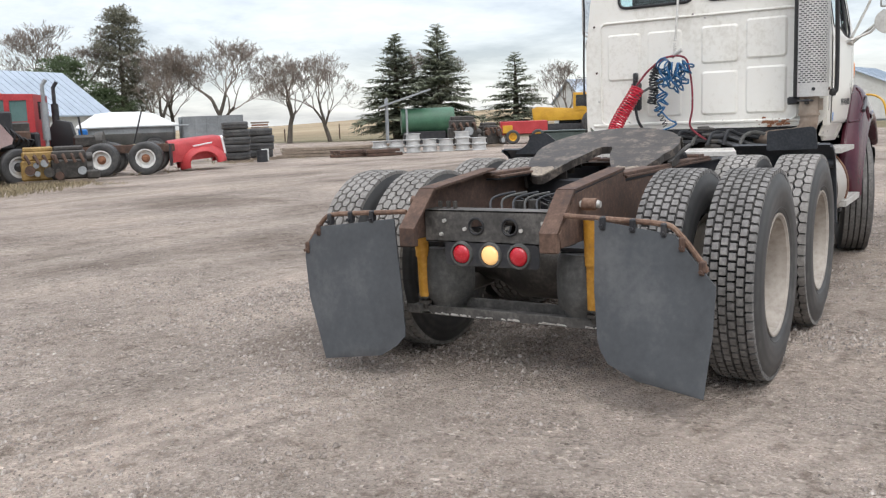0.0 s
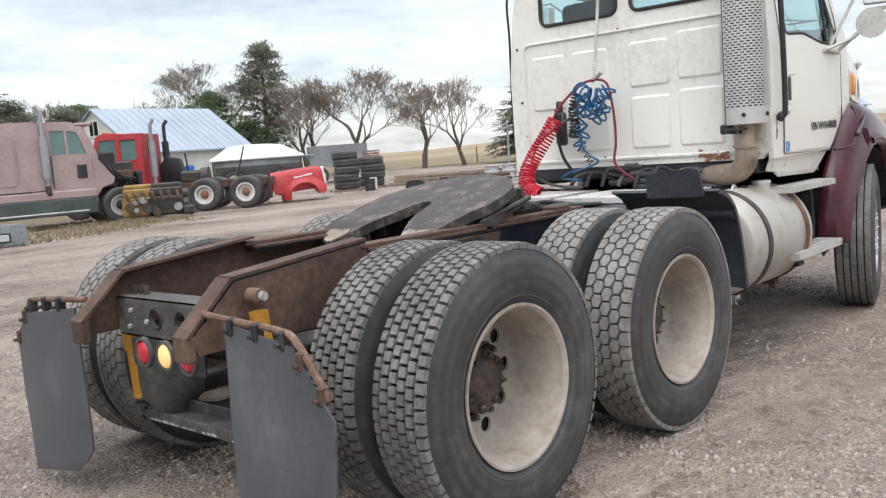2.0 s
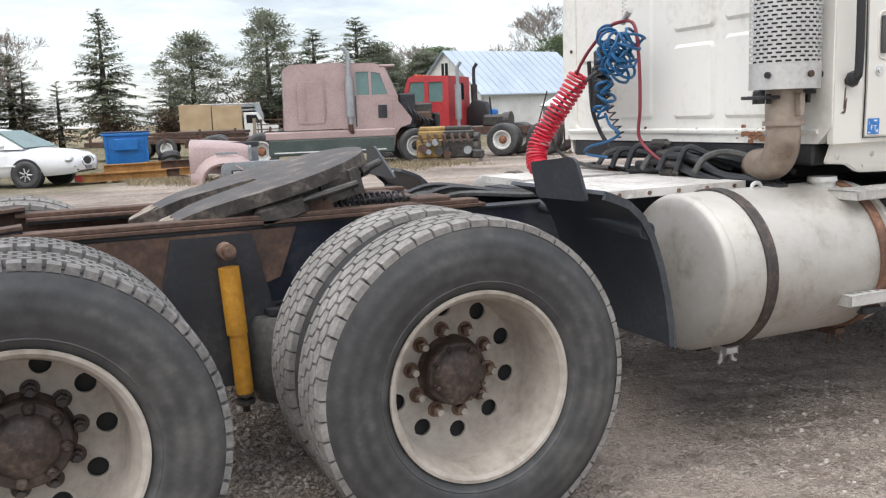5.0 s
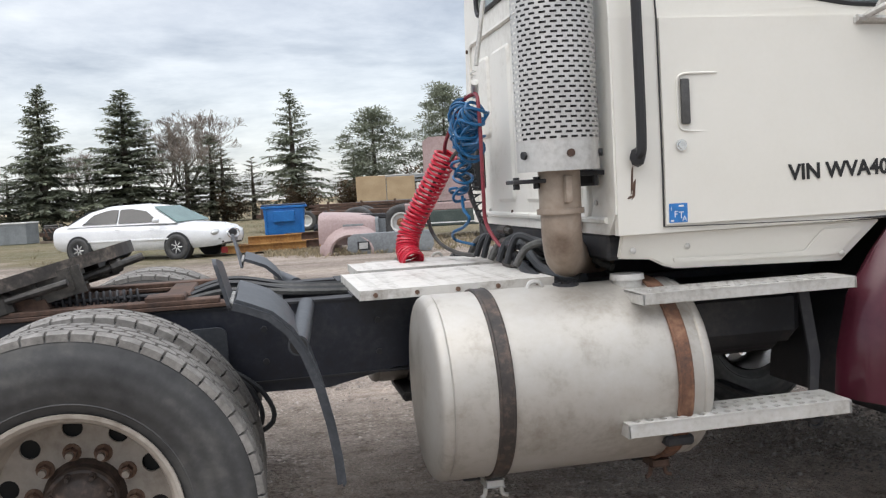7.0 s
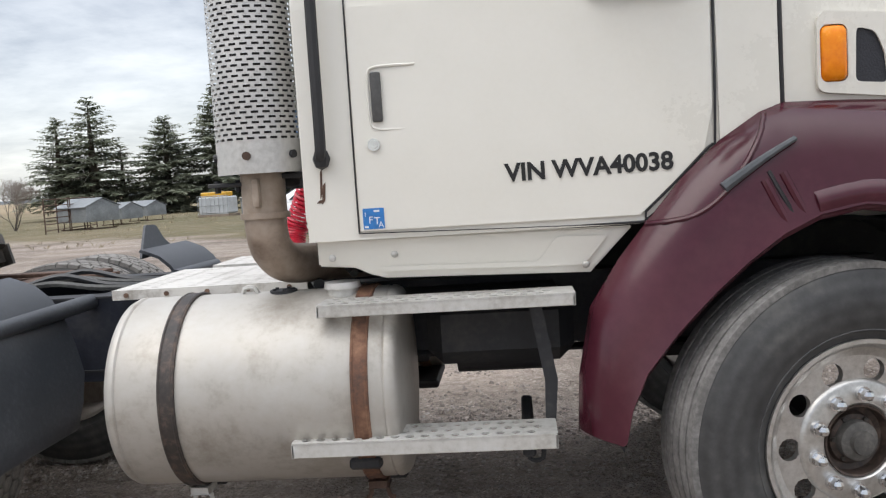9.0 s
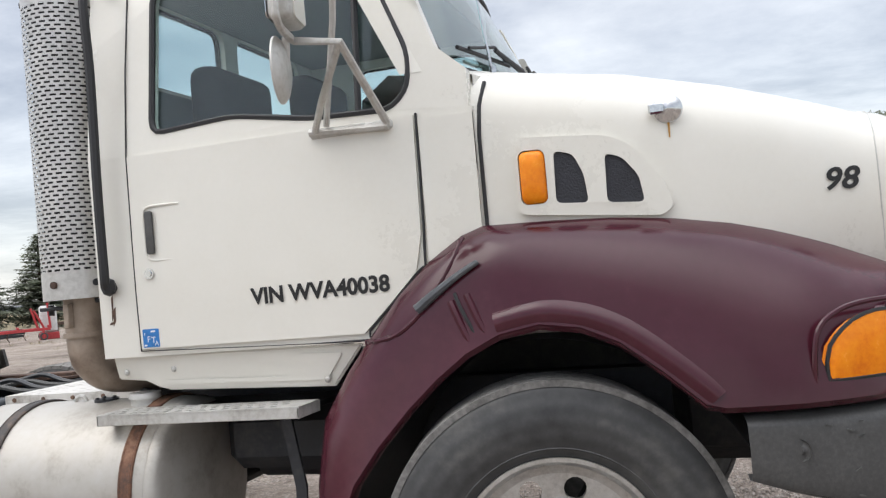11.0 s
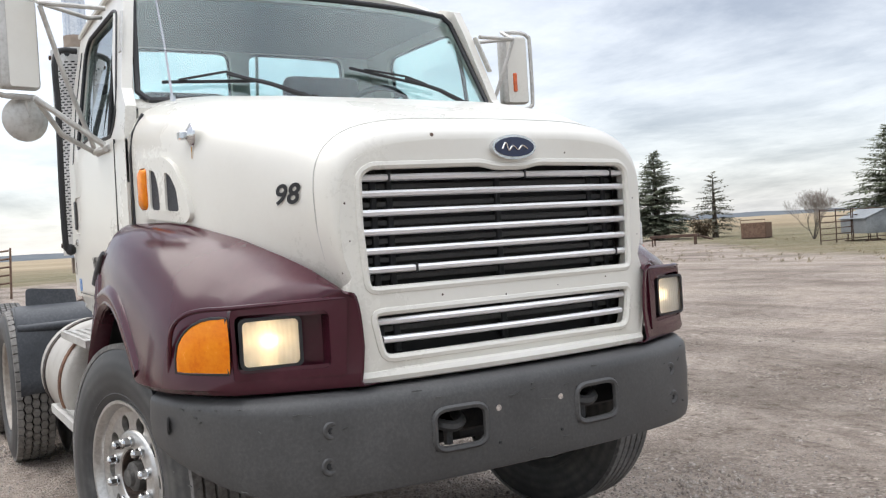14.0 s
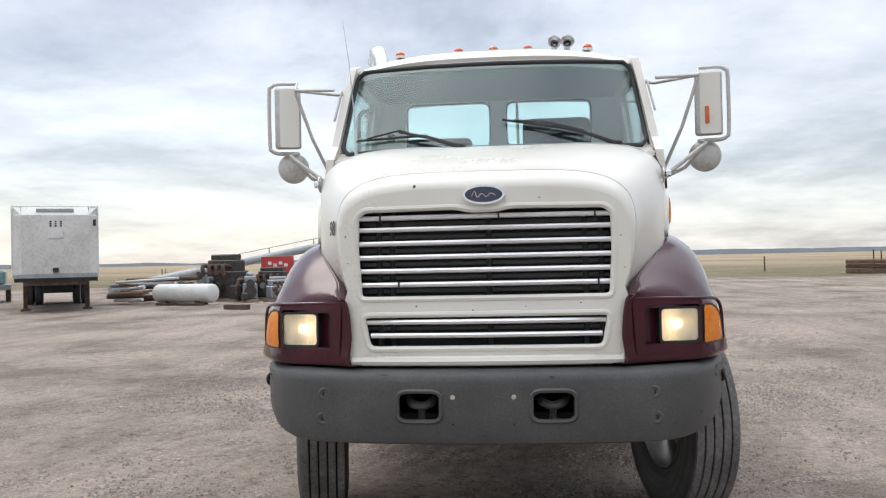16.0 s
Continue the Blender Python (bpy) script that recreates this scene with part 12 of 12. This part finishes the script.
for k in range(14):
    a = rngp.uniform(-0.35, 0.35)
    y, z = rngp.uniform(-1.0, 1.0), 0.08 + 0.075 * k * 0.8
    ln = rngp.uniform(1.0, 1.9)
    rod(ps, "pipe", rngp.choice((RUST, RUSTLIGHT, OLDWHITE, GREYPAINT)), [(-ln * math.cos(a), y - ln * math.sin(a), z), (ln * math.cos(a), y + ln * math.sin(a), z + rngp.uniform(-0.04, 0.2))], rngp.uniform(0.05, 0.085))
slab(ps, "white_panel", OLDWHITE, -0.9, 0.9, 0.9, 1.7, 0.75, 0.95, 0.02)
slab(ps, "panel_stand", RUST, -0.6, 0.6, 1.0, 1.6, 0, 0.76, 0.02)
bb_ = thing("timber_block", "dark timber block on gravel", "block", spot(-17.2, -8.8, 66))
slab(bb_, "block", RUST, -0.45, 0.45, -0.12, 0.12, 0, 0.16, 0.01)
sg = thing("green_trailer", "low trailer with blue-green load behind the box trailer", "trailer", spot(-26.5, -23.0, 30))
slab(sg, "bed", GREYPAINT, -2.0, 2.0, -1.0, 1.0, 0.55, 0.75, 0.01)
slab(sg, "load", mat("faded_teal", (0.16, 0.27, 0.27), 0.6), -1.5, 1.2, -0.8, 0.8, 0.75, 1.35, 0.08, "faded blue-green load")
for s in (-1, 1):
    road_wheel(sg, 0, s * 0.9, 0.35, 0.2, OLDWHITE)
slab(sg, "jack", BLACKSTEEL, 1.9, 2.0, -0.05, 0.05, 0, 0.56, 0.01)

# ---------------------------------------------------------------- low hills on the western skyline
HILL = mat("far_dark_hills", (0.085, 0.10, 0.115), 0.95, dark=(0.06, 0.072, 0.085), light=(0.12, 0.135, 0.145), big=0.004, fine=0.03, bump=0)
bm = B()
ra, rb2, rc = [], [], []
for i in range(161):
    a = radians(lerp(105, 245, i / 160))
    h = (9 + 13 * noise.noise((i * 0.05, 1.7, 0)) + 4 * noise.noise((i * 0.35, 5.2, 0))) * math.sin(math.pi * i / 160) ** 0.5
    h = max(1.0, h + 6)
    for row, r, z in ((ra, 2500, -2.0), (rb2, 2650, h), (rc, 3000, h * 0.6)):
        row.append(Vector((r * math.cos(a), r * math.sin(a), z)))
loft(bm, [ra, rb2, rc])
hills = part("far_hills", bm, HILL, None, "", True, 180)
tagged(hills, "low dark hills along the far skyline", "hills", kind="structure")
